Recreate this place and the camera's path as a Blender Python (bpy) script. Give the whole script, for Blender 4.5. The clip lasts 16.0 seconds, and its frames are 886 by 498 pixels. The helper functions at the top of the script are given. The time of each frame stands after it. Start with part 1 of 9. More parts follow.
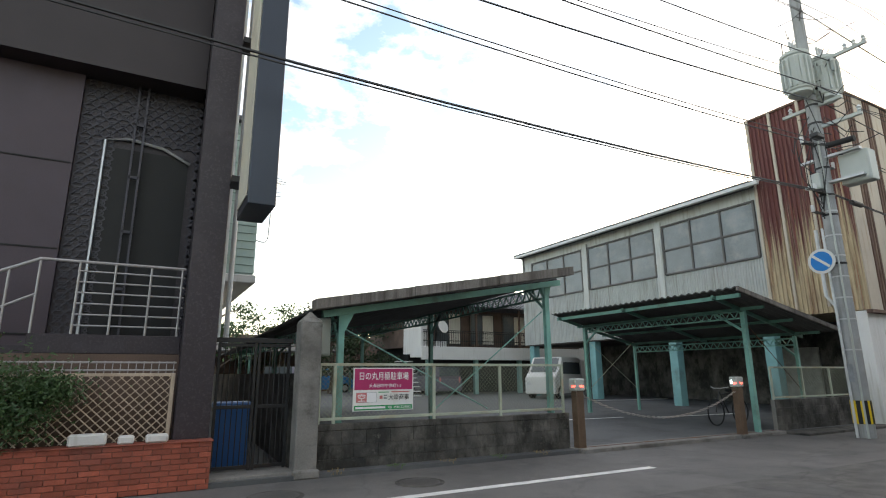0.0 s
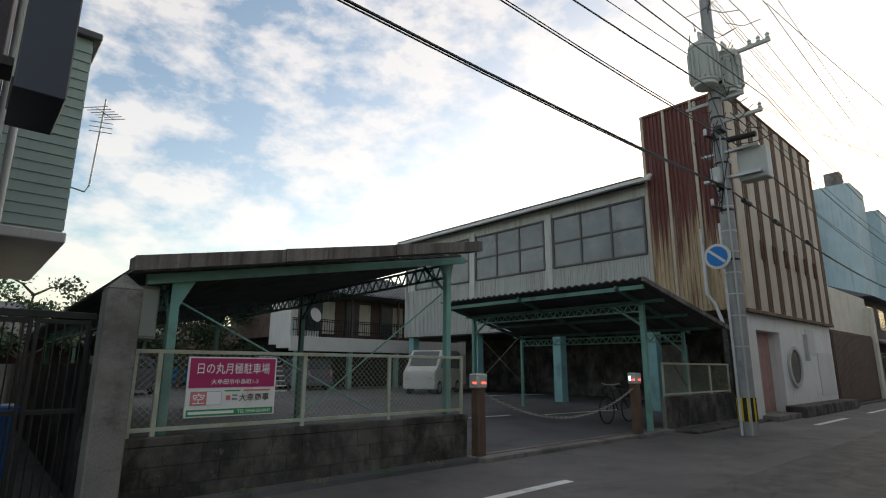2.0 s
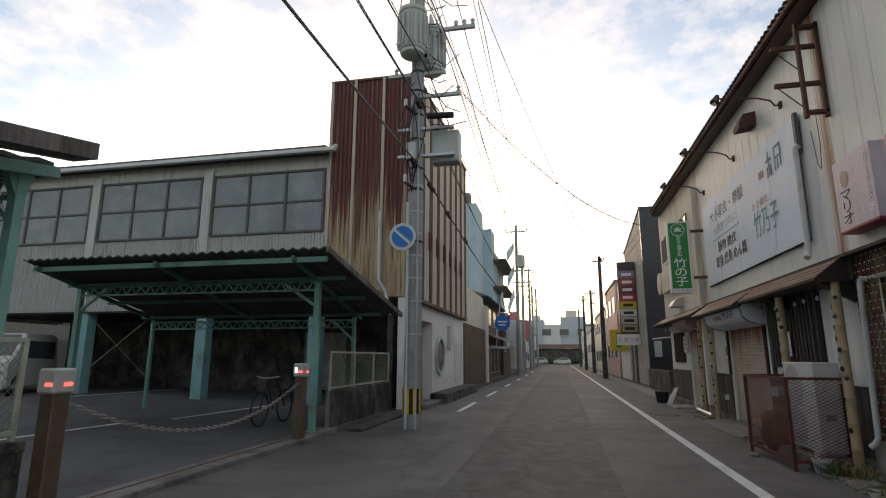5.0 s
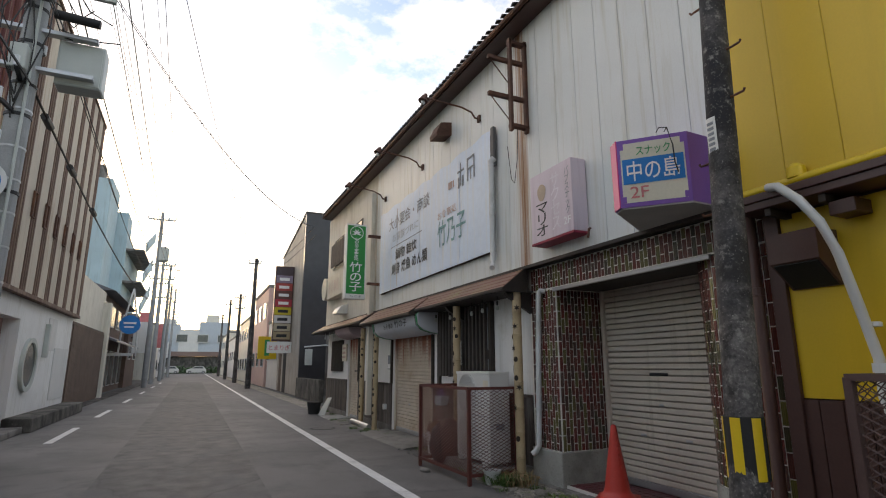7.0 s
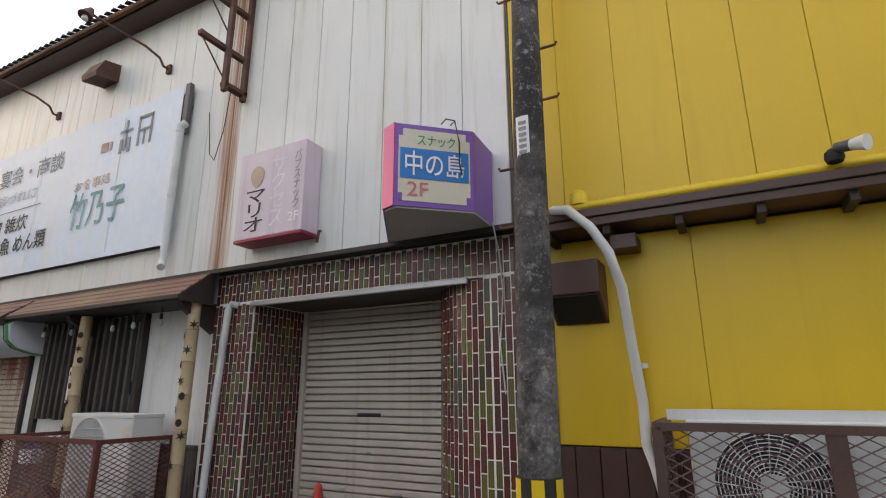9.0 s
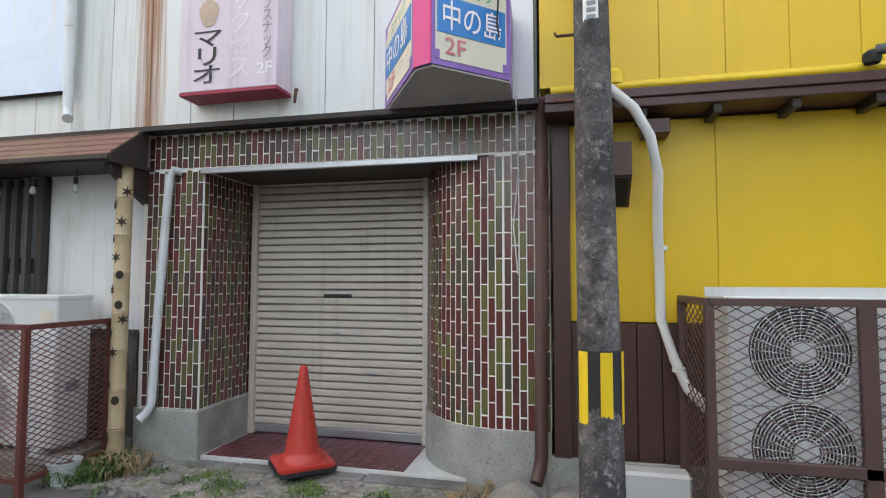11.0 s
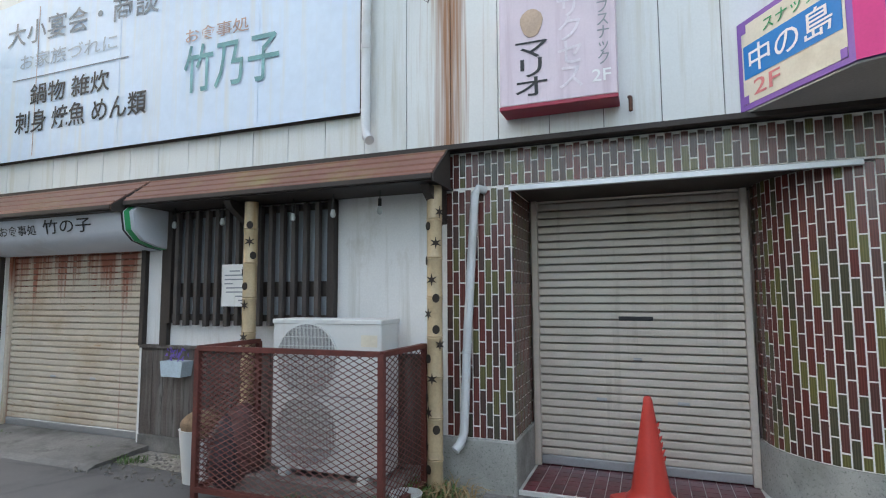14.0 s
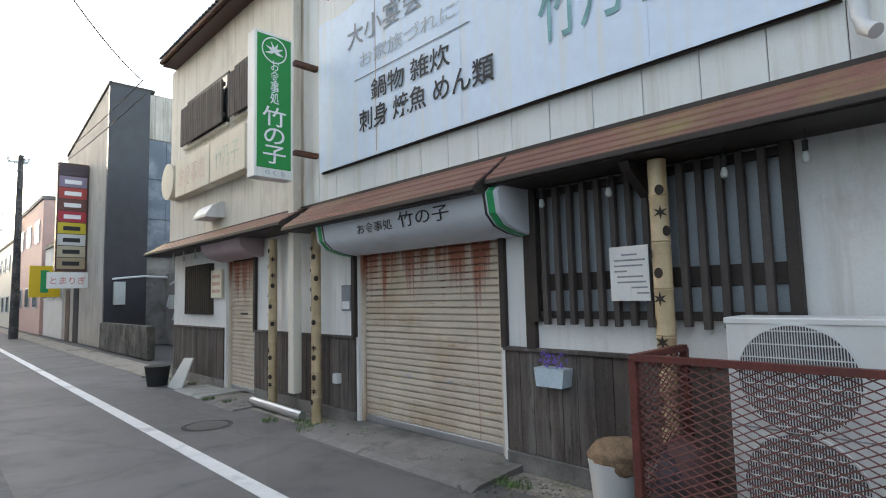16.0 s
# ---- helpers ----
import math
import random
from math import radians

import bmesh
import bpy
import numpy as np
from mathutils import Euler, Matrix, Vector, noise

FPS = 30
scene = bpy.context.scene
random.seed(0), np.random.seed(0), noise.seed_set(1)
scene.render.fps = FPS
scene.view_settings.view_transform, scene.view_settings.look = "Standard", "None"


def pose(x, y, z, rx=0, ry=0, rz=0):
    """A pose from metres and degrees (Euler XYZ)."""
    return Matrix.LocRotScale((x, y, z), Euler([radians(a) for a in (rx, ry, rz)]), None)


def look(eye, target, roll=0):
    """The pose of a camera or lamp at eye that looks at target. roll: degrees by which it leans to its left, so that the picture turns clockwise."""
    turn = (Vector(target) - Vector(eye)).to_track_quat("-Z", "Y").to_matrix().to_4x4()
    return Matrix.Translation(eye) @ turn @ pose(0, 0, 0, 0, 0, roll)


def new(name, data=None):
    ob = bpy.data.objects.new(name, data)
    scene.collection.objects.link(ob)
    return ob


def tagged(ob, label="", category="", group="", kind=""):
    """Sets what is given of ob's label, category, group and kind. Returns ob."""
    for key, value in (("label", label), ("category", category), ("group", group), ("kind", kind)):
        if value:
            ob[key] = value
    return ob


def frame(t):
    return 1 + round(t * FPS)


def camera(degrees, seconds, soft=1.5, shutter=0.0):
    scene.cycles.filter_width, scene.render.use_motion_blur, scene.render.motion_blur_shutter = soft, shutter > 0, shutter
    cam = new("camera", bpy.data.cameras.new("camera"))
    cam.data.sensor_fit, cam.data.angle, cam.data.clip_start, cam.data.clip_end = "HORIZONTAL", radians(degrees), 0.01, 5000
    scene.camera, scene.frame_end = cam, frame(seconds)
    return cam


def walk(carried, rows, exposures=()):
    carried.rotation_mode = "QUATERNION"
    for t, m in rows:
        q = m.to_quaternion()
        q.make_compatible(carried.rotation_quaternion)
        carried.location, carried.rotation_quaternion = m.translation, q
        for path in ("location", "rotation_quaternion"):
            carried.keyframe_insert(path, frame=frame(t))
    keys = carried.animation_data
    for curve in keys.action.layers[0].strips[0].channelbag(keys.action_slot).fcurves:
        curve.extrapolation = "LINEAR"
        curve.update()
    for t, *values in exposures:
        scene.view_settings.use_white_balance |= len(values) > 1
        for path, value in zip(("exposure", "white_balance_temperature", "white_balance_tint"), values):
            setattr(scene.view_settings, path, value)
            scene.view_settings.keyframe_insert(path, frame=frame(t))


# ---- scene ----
cam = camera(78.9, 16.0, soft=1.1)
PATH = [
    (0, (0.007, -0.002, 1.438), (0.935, 1.711, 1.888), -0.3),
    (0.5, (0.315, 0.428, 1.437), (1.389, 2.06, 1.866), -0.2),
    (1, (0.545, 0.879, 1.45), (1.685, 2.466, 1.878), -0.0),
    (1.5, (0.756, 1.355, 1.45), (1.988, 2.871, 1.876), 0.2),
    (2, (0.913, 1.841, 1.432), (2.215, 3.298, 1.86), 0.3),
    (2.5, (1.109, 2.285, 1.434), (2.521, 3.639, 1.849), 0.5),
    (3, (1.424, 2.702, 1.437), (2.956, 3.921, 1.846), 0.4),
    (3.5, (1.755, 3.046, 1.437), (3.418, 4.076, 1.853), 0.3),
    (3.7, (1.915, 3.143, 1.432), (3.64, 4.065, 1.849), 0.6),
    (5.8, (3.67, 3.799, 1.439), (5.627, 3.885, 1.842), -0.0),
    (6, (3.829, 3.872, 1.44), (5.785, 3.836, 1.855), 0.2),
    (6.5, (4.287, 3.938, 1.398), (6.166, 3.412, 1.837), -0.0),
    (7, (4.833, 3.876, 1.459), (6.611, 3.065, 1.883), -0.1),
    (7.5, (5.308, 3.729, 1.513), (6.872, 2.567, 1.964), -0.0),
    (8, (5.688, 3.529, 1.561), (6.925, 2.031, 2.036), -0.4),
    (8.5, (6.073, 3.527, 1.576), (7.149, 1.917, 2.077), -0.3),
    (9, (6.376, 3.491, 1.552), (7.282, 1.785, 2.073), -0.2),
    (9.5, (6.696, 3.427, 1.519), (7.467, 1.645, 1.998), -0.2),
    (10, (7.024, 3.494, 1.501), (7.696, 1.639, 1.831), -0.2),
    (10.2, (7.156, 3.531, 1.502), (7.769, 1.648, 1.776), -0.2),
    (12.3, (8.102, 3.677, 1.515), (8.428, 1.704, 1.532), 0.1),
    (12.5, (8.264, 3.658, 1.526), (8.57, 1.682, 1.541), 0.0),
    (13, (8.685, 3.711, 1.539), (9.041, 1.744, 1.601), 0.0),
    (13.5, (9.154, 3.873, 1.585), (9.684, 1.952, 1.748), -0.0),
    (14, (9.501, 3.905, 1.566), (10.207, 2.042, 1.737), -0.3),
    (14.5, (9.888, 3.872, 1.514), (10.811, 2.107, 1.693), -0.5),
    (15, (10.36, 3.841, 1.538), (11.483, 2.195, 1.711), -0.8),
    (15.5, (10.8, 3.714, 1.52), (12.082, 2.188, 1.689), -1.1),
    (16, (11.289, 3.514, 1.542), (12.723, 2.131, 1.714), -1.4),
]
walk(cam, [(t, look(eye, target, roll)) for t, eye, target, roll in PATH],
     exposures=[(0.0, 0.76, 6500, 11), (1.0, 0.3, 6500, 11), (2.0, -0.3, 6450, 12), (3.0, -0.68, 6600, 13), (3.5, -0.74, 6750, 14), (6.0, 0.18, 6450, 15), (7.0, 0.3, 6450, 16),
                (7.5, 0.4, 6500, 17), (8.0, 0.68, 6550, 18), (9.0, 0.95, 6600, 18), (10.0, 1.28, 6450, 16), (12.5, 1.86, 6020, 12), (13.0, 1.78, 6050, 13), (13.5, 1.58, 5900, 11), (14.5, 1.34, 5820, 10), (16.0, 1.14, 5870, 11)])

# ---- sky and sun: dusk, thin broken cloud, the sun low beyond the end of the street ----
world = bpy.data.worlds.new("sky")
scene.world = world
world.use_nodes = True
wn, wl = world.node_tree.nodes, world.node_tree.links
wn.clear()
w_out = wn.new("ShaderNodeOutputWorld")
w_bg = wn.new("ShaderNodeBackground")
w_bg.inputs["Strength"].default_value = 0.15
w_sky = wn.new("ShaderNodeTexSky")
w_sky.sky_type = "NISHITA"
w_sky.sun_disc = False
w_sky.sun_elevation = radians(8)
w_sky.sun_rotation = radians(72)
w_sky.dust_density = 1.5
w_co = wn.new("ShaderNodeTexCoord")
w_map = wn.new("ShaderNodeMapping")
w_map.inputs["Scale"].default_value = (1.0, 1.0, 1.9)
w_noise = wn.new("ShaderNodeTexNoise")
w_noise.inputs["Scale"].default_value = 8.5
w_noise.inputs["Detail"].default_value = 7
w_noise.inputs["Roughness"].default_value = 0.6
w_ramp = wn.new("ShaderNodeValToRGB")
w_ramp.color_ramp.elements[0].position = 0.40
w_ramp.color_ramp.elements[1].position = 0.58
w_mix = wn.new("ShaderNodeMix")
w_mix.data_type = "RGBA"
w_lit = wn.new("ShaderNodeVectorMath")
w_lit.operation = "MULTIPLY_ADD"
w_lit.inputs[1].default_value = (1.1, 1.1, 1.1)
w_lit.inputs[2].default_value = (5.7, 5.1, 4.4)
wl.new(w_co.outputs["Generated"], w_map.inputs["Vector"])
wl.new(w_map.outputs["Vector"], w_noise.inputs["Vector"])
wl.new(w_noise.outputs["Fac"], w_ramp.inputs["Fac"])
wl.new(w_ramp.outputs["Color"], w_mix.inputs["Factor"])
w_gain = wn.new("ShaderNodeVectorMath")
w_gain.operation = "SCALE"
w_gain.inputs["Scale"].default_value = 2.3
wl.new(w_sky.outputs["Color"], w_lit.inputs[0])
wl.new(w_lit.outputs["Vector"], w_mix.inputs["B"])
wl.new(w_sky.outputs["Color"], w_gain.inputs[0])
wl.new(w_gain.outputs["Vector"], w_mix.inputs["A"])
wl.new(w_mix.outputs["Result"], w_bg.inputs["Color"])
wl.new(w_bg.outputs["Background"], w_out.inputs["Surface"])

sun = new("sun", bpy.data.lights.new("sun", "SUN"))
sun.data.energy = 0.8
sun.data.angle = radians(12)
sun.data.color = (1.0, 0.86, 0.7)
sun.matrix_world = look((0, 0, 30), (-28.5, -9.3, 30 - 4.2))


# ---- mesh helpers ----
def quadbox(bm, x0, x1, y0, y1, z0, z1, bev=0.0):
    made = bmesh.ops.create_cube(bm, size=1.0, matrix=Matrix.Translation(((x0 + x1) / 2, (y0 + y1) / 2, (z0 + z1) / 2)) @ Matrix.Diagonal((abs(x1 - x0), abs(y1 - y0), abs(z1 - z0), 1)))
    if bev > 0:
        es = list({e for v in made["verts"] for e in v.link_edges})
        bmesh.ops.bevel(bm, geom=es, offset=bev, segments=1, affect="EDGES")
    return bm


def box(x0, x1, y0, y1, z0, z1, bev=0.0):
    return quadbox(bmesh.new(), x0, x1, y0, y1, z0, z1, bev)


def rod(bm, p0, p1, r0, r1=None, seg=10, caps=True):
    p0, p1 = Vector(p0), Vector(p1)
    d = p1 - p0
    m = Matrix.Translation((p0 + p1) / 2) @ d.to_track_quat("Z", "Y").to_matrix().to_4x4()
    bmesh.ops.create_cone(bm, cap_ends=caps, segments=seg, radius1=r0, radius2=r0 if r1 is None else r1, depth=max(d.length, 1e-5), matrix=m)
    return bm


def beam(bm, p0, p1, w, h):
    """A bar of section w across and h high from p0 to p1."""
    p0, p1 = Vector(p0), Vector(p1)
    d = (p1 - p0)
    m = Matrix.Translation((p0 + p1) / 2) @ d.to_track_quat("Y", "Z").to_matrix().to_4x4() @ Matrix.Diagonal((w, d.length, h, 1))
    bmesh.ops.create_cube(bm, size=1.0, matrix=m)
    return bm


def tube(bm, pts, r, seg=8):
    """A pipe along a row of points, with mitred joints and closed ends."""
    pts = [Vector(p) for p in pts]
    rings = []
    up = Vector((0.013, 0.021, 1.0))
    for i, p in enumerate(pts):
        a = pts[max(i - 1, 0)]
        b = pts[min(i + 1, len(pts) - 1)]
        d = (b - a).normalized()
        s = d.cross(up if abs(d.z) < 0.95 else Vector((0.02, 1, 0))).normalized()
        if rings and s.dot(last) < 0 and abs(s.dot(last)) > 0.3:
            s = -s
        last = s
        u = s.cross(d).normalized()
        rr = r[i] if isinstance(r, (list, tuple)) else r
        rings.append([bm.verts.new(p + rr * (math.cos(k * 2 * math.pi / seg) * s + math.sin(k * 2 * math.pi / seg) * u)) for k in range(seg)])
    for q0, q1 in zip(rings, rings[1:]):
        for k in range(seg):
            bm.faces.new((q0[k], q0[(k + 1) % seg], q1[(k + 1) % seg], q1[k]))
    bm.faces.new(rings[0][::-1])
    bm.faces.new(rings[-1])
    return bm


def lathe(bm, base, profile, seg=24):
    """A turned body about the vertical through base; profile holds (radius, height)."""
    b = Vector(base)
    rings = [[bm.verts.new(b + Vector((r * math.cos(k * 2 * math.pi / seg), r * math.sin(k * 2 * math.pi / seg), h))) for k in range(seg)] for r, h in profile]
    for q0, q1 in zip(rings, rings[1:]):
        for k in range(seg):
            bm.faces.new((q0[k], q0[(k + 1) % seg], q1[(k + 1) % seg], q1[k]))
    bm.faces.new(rings[0][::-1])
    bm.faces.new(rings[-1])
    return bm


def extrude(bm, pts, vec):
    """A slab from an outline of 3D points pushed along vec."""
    v = Vector(vec)
    a = [bm.verts.new(Vector(p)) for p in pts]
    b = [bm.verts.new(Vector(p) + v) for p in pts]
    n = len(pts)
    for i in range(n):
        bm.faces.new((a[i], a[(i + 1) % n], b[(i + 1) % n], b[i]))
    bm.faces.new(a[::-1])
    bm.faces.new(b)
    return bm


def sag(p0, p1, drop, n=14):
    p0, p1 = Vector(p0), Vector(p1)
    return [p0.lerp(p1, i / n) - Vector((0, 0, drop * 4 * (i / n) * (1 - i / n))) for i in range(n + 1)]


def link(name, bm, material, smooth=False):
    me = bpy.data.meshes.new(name)
    bmesh.ops.recalc_face_normals(bm, faces=bm.faces[:])
    bm.to_mesh(me)
    bm.free()
    me.materials.append(material)
    if smooth:
        me.polygons.foreach_set("use_smooth", [True] * len(me.polygons))
        me.set_sharp_from_angle(angle=radians(40))
    return new(name, me)


def thing(name, at, label, category, group="", kind=""):
    e = new(name)
    e.location = at
    e.empty_display_size = 0.1
    return tagged(e, label, category, group, kind)


def under(ob, parent):
    p = Matrix.Identity(4)
    chain = []
    o = parent
    while o is not None:
        chain.append(o)
        o = o.parent
    for o in reversed(chain):
        p = p @ o.matrix_parent_inverse @ o.matrix_basis
    ob.parent = parent
    ob.matrix_parent_inverse = p.inverted()
    return ob


def part(name, bm, material, parent, label="", smooth=False):
    """One mesh under a thing or under a part, modelled at its place in the world."""
    ob = under(link(name, bm, material, smooth), parent)
    return tagged(ob, label) if label else ob


def single(name, bm, material, label, category, group="", kind="", smooth=False):
    return tagged(link(name, bm, material, smooth), label, category, group, kind)


def setting(name, bm, material, label, category="building", smooth=False):
    return tagged(link(name, bm, material, smooth), label, category, "", "structure")


# ---- materials ----
def mat(name, col, rough=0.7, metal=0.0, var=0.25, scale=3.0, stain=None, stain_amt=0.0, streak=False, bump=0.15, grain=60.0, spec=0.5, rnd=0.0, alpha=None):
    """Base colour with two scales of variation, stains (in vertical streaks if asked), and a fine relief."""
    m = bpy.data.materials.new(name)
    m.use_nodes = True
    n, l = m.node_tree.nodes, m.node_tree.links
    b = n["Principled BSDF"]
    b.inputs["Roughness"].default_value = rough
    b.inputs["Metallic"].default_value = metal
    b.inputs["Specular IOR Level"].default_value = spec
    co = n.new("ShaderNodeNewGeometry")
    big = n.new("ShaderNodeTexNoise")
    big.inputs["Scale"].default_value = scale
    big.inputs["Detail"].default_value = 5
    fine = n.new("ShaderNodeTexNoise")
    fine.inputs["Scale"].default_value = grain
    fine.inputs["Detail"].default_value = 3
    l.new(co.outputs["Position"], big.inputs["Vector"])
    l.new(co.outputs["Position"], fine.inputs["Vector"])
    dark = tuple(c * (1 - var) for c in col)
    lite = tuple(min(1, c * (1 + var * 0.6)) for c in col)
    mx = n.new("ShaderNodeMix")
    mx.data_type = "RGBA"
    mx.inputs["A"].default_value = (*dark, 1)
    mx.inputs["B"].default_value = (*lite, 1)
    add = n.new("ShaderNodeMath")
    add.operation = "MULTIPLY_ADD"
    add.inputs[1].default_value = 0.45
    half = n.new("ShaderNodeMath")
    half.operation = "MULTIPLY"
    half.inputs[1].default_value = 0.6
    l.new(big.outputs["Fac"], half.inputs[0])
    l.new(fine.outputs["Fac"], add.inputs[0])
    l.new(half.outputs[0], add.inputs[2])
    wide = n.new("ShaderNodeMapRange")
    wide.inputs["From Min"].default_value, wide.inputs["From Max"].default_value = 0.36, 0.70
    l.new(add.outputs[0], wide.inputs["Value"])
    l.new(wide.outputs["Result"], mx.inputs["Factor"])
    out = mx.outputs["Result"]
    if stain is not None:
        mp = n.new("ShaderNodeMapping")
        mp.inputs["Scale"].default_value = (9, 9, 0.5) if streak else (1.3, 1.3, 1.3)
        sn = n.new("ShaderNodeTexNoise")
        sn.inputs["Scale"].default_value = 1.0
        sn.inputs["Detail"].default_value = 6
        sn.inputs["Roughness"].default_value = 0.65
        rp = n.new("ShaderNodeValToRGB")
        rp.color_ramp.elements[0].position = 0.64 - 0.3 * stain_amt
        rp.color_ramp.elements[1].position = 0.82 - 0.22 * stain_amt
        l.new(co.outputs["Position"], mp.inputs["Vector"])
        l.new(mp.outputs["Vector"], sn.inputs["Vector"])
        l.new(sn.outputs["Fac"], rp.inputs["Fac"])
        m2 = n.new("ShaderNodeMix")
        m2.data_type = "RGBA"
        m2.inputs["B"].default_value = (*stain, 1)
        l.new(out, m2.inputs["A"])
        l.new(rp.outputs["Color"], m2.inputs["Factor"])
        out = m2.outputs["Result"]
    if rnd > 0:
        oi = n.new("ShaderNodeObjectInfo")
        hs = n.new("ShaderNodeHueSaturation")
        mr = n.new("ShaderNodeMapRange")
        mr.inputs["To Min"].default_value = 1 - rnd
        mr.inputs["To Max"].default_value = 1 + rnd
        l.new(oi.outputs["Random"], mr.inputs["Value"])
        l.new(mr.outputs["Result"], hs.inputs["Value"])
        l.new(out, hs.inputs["Color"])
        out = hs.outputs["Color"]
    l.new(out, b.inputs["Base Color"])
    if bump > 0:
        bp = n.new("ShaderNodeBump")
        bp.inputs["Strength"].default_value = bump
        bp.inputs["Distance"].default_value = 0.01
        l.new(add.outputs[0], bp.inputs["Height"])
        l.new(bp.outputs["Normal"], b.inputs["Normal"])
    return m


def speckle(m, scale, lo, hi, col, stretch=(1, 1, 1)):
    """Hard-edged blotches of a second colour over a material: lichen, spalls, grime."""
    n, l = m.node_tree.nodes, m.node_tree.links
    bs = n["Principled BSDF"]
    src = bs.inputs["Base Color"].links[0].from_socket
    geo = n.new("ShaderNodeNewGeometry")
    mp = n.new("ShaderNodeMapping")
    mp.inputs["Scale"].default_value = stretch
    l.new(geo.outputs["Position"], mp.inputs["Vector"])
    ns = n.new("ShaderNodeTexNoise")
    ns.inputs["Scale"].default_value = scale
    ns.inputs["Detail"].default_value = 7
    ns.inputs["Roughness"].default_value = 0.7
    l.new(mp.outputs["Vector"], ns.inputs["Vector"])
    rp = n.new("ShaderNodeValToRGB")
    rp.color_ramp.elements[0].position, rp.color_ramp.elements[1].position = lo, hi
    l.new(ns.outputs["Fac"], rp.inputs["Fac"])
    mx = n.new("ShaderNodeMix")
    mx.data_type = "RGBA"
    mx.inputs["B"].default_value = (*col, 1)
    l.new(src, mx.inputs["A"])
    l.new(rp.outputs["Color"], mx.inputs["Factor"])
    l.new(mx.outputs["Result"], bs.inputs["Base Color"])
    return m


def glass(name, col=(0.8, 0.85, 0.85), rough=0.03):
    m = bpy.data.materials.new(name)
    m.use_nodes = True
    b = m.node_tree.nodes["Principled BSDF"]
    b.inputs["Base Color"].default_value = (*col, 1)
    b.inputs["Roughness"].default_value = rough
    b.inputs["Transmission Weight"].default_value = 1.0
    b.inputs["IOR"].default_value = 1.45
    return m


def lamp_mat(name, col, power):
    m = bpy.data.materials.new(name)
    m.use_nodes = True
    b = m.node_tree.nodes["Principled BSDF"]
    b.inputs["Base Color"].default_value = (*col, 1)
    b.inputs["Emission Color"].default_value = (*col, 1)
    b.inputs["Emission Strength"].default_value = power
    return m


ASPHALT = mat("asphalt", (0.15, 0.144, 0.138), 0.72, spec=0.4, var=0.35, scale=0.5, stain=(0.085, 0.083, 0.08), stain_amt=0.5, bump=0.5, grain=140)

def cracked(m, scale, depth):
    """Fine irregular cracks and patched areas over an asphalt material."""
    n, l = m.node_tree.nodes, m.node_tree.links
    bs = n["Principled BSDF"]
    src = bs.inputs["Base Color"].links[0].from_socket
    co = n.new("ShaderNodeTexCoord")
    ns = n.new("ShaderNodeTexNoise")
    ns.inputs["Scale"].default_value = 2.2
    ns.inputs["Detail"].default_value = 4
    ad = n.new("ShaderNodeVectorMath")
    ad.operation = "MULTIPLY_ADD"
    ad.inputs[1].default_value = (0.5, 0.5, 0.0)
    l.new(co.outputs["Object"], ns.inputs["Vector"])
    l.new(ns.outputs["Color"], ad.inputs[0])
    l.new(co.outputs["Object"], ad.inputs[2])
    vo = n.new("ShaderNodeTexVoronoi")
    vo.feature = "DISTANCE_TO_EDGE"
    vo.inputs["Scale"].default_value = scale
    l.new(ad.outputs["Vector"], vo.inputs["Vector"])
    rp = n.new("ShaderNodeValToRGB")
    rp.color_ramp.elements[0].position = 0.0
    rp.color_ramp.elements[0].color = (depth, depth, depth, 1)
    rp.color_ramp.elements[1].position = 0.012
    rp.color_ramp.elements[1].color = (1, 1, 1, 1)
    l.new(vo.outputs["Distance"], rp.inputs["Fac"])
    big = n.new("ShaderNodeTexVoronoi")
    big.inputs["Scale"].default_value = 0.16
    l.new(co.outputs["Object"], big.inputs["Vector"])
    mr = n.new("ShaderNodeMapRange")
    mr.inputs["To Min"].default_value = 0.78
    mr.inputs["To Max"].default_value = 1.15
    l.new(big.outputs["Color"], mr.inputs["Value"])
    m1 = n.new("ShaderNodeMix")
    m1.data_type, m1.blend_type = "RGBA", "MULTIPLY"
    m1.inputs["Factor"].default_value = 0.5
    m2 = n.new("ShaderNodeMix")
    m2.data_type, m2.blend_type = "RGBA", "MULTIPLY"
    m2.inputs["Factor"].default_value = 1.0
    l.new(src, m1.inputs["A"])
    l.new(rp.outputs["Color"], m1.inputs["B"])
    l.new(m1.outputs["Result"], m2.inputs["A"])
    l.new(mr.outputs["Result"], m2.inputs["B"])
    l.new(m2.outputs["Result"], bs.inputs["Base Color"])
    return m


cracked(ASPHALT, 0.28, 0.62)
LOT = mat("lot_asphalt", (0.11, 0.114, 0.116), 0.8, spec=0.35, var=0.35, scale=0.4, stain=(0.065, 0.065, 0.065), stain_amt=0.5, bump=0.4, grain=120)
CONC = mat("concrete", (0.22, 0.21, 0.195), 0.9, var=0.3, scale=2, stain=(0.09, 0.085, 0.075), stain_amt=0.55, bump=0.4)
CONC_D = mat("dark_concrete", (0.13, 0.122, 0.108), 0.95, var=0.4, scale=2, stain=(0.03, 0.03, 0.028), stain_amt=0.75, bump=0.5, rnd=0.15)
CONC_L = mat("pale_concrete", (0.36, 0.36, 0.33), 0.85, var=0.25, scale=5, stain=(0.16, 0.17, 0.14), stain_amt=0.4, bump=0.5, grain=180)
LINE = mat("road_paint", (0.72, 0.72, 0.70), 0.7, var=0.15, scale=6, stain=(0.25, 0.25, 0.25), stain_amt=0.35, bump=0.2)
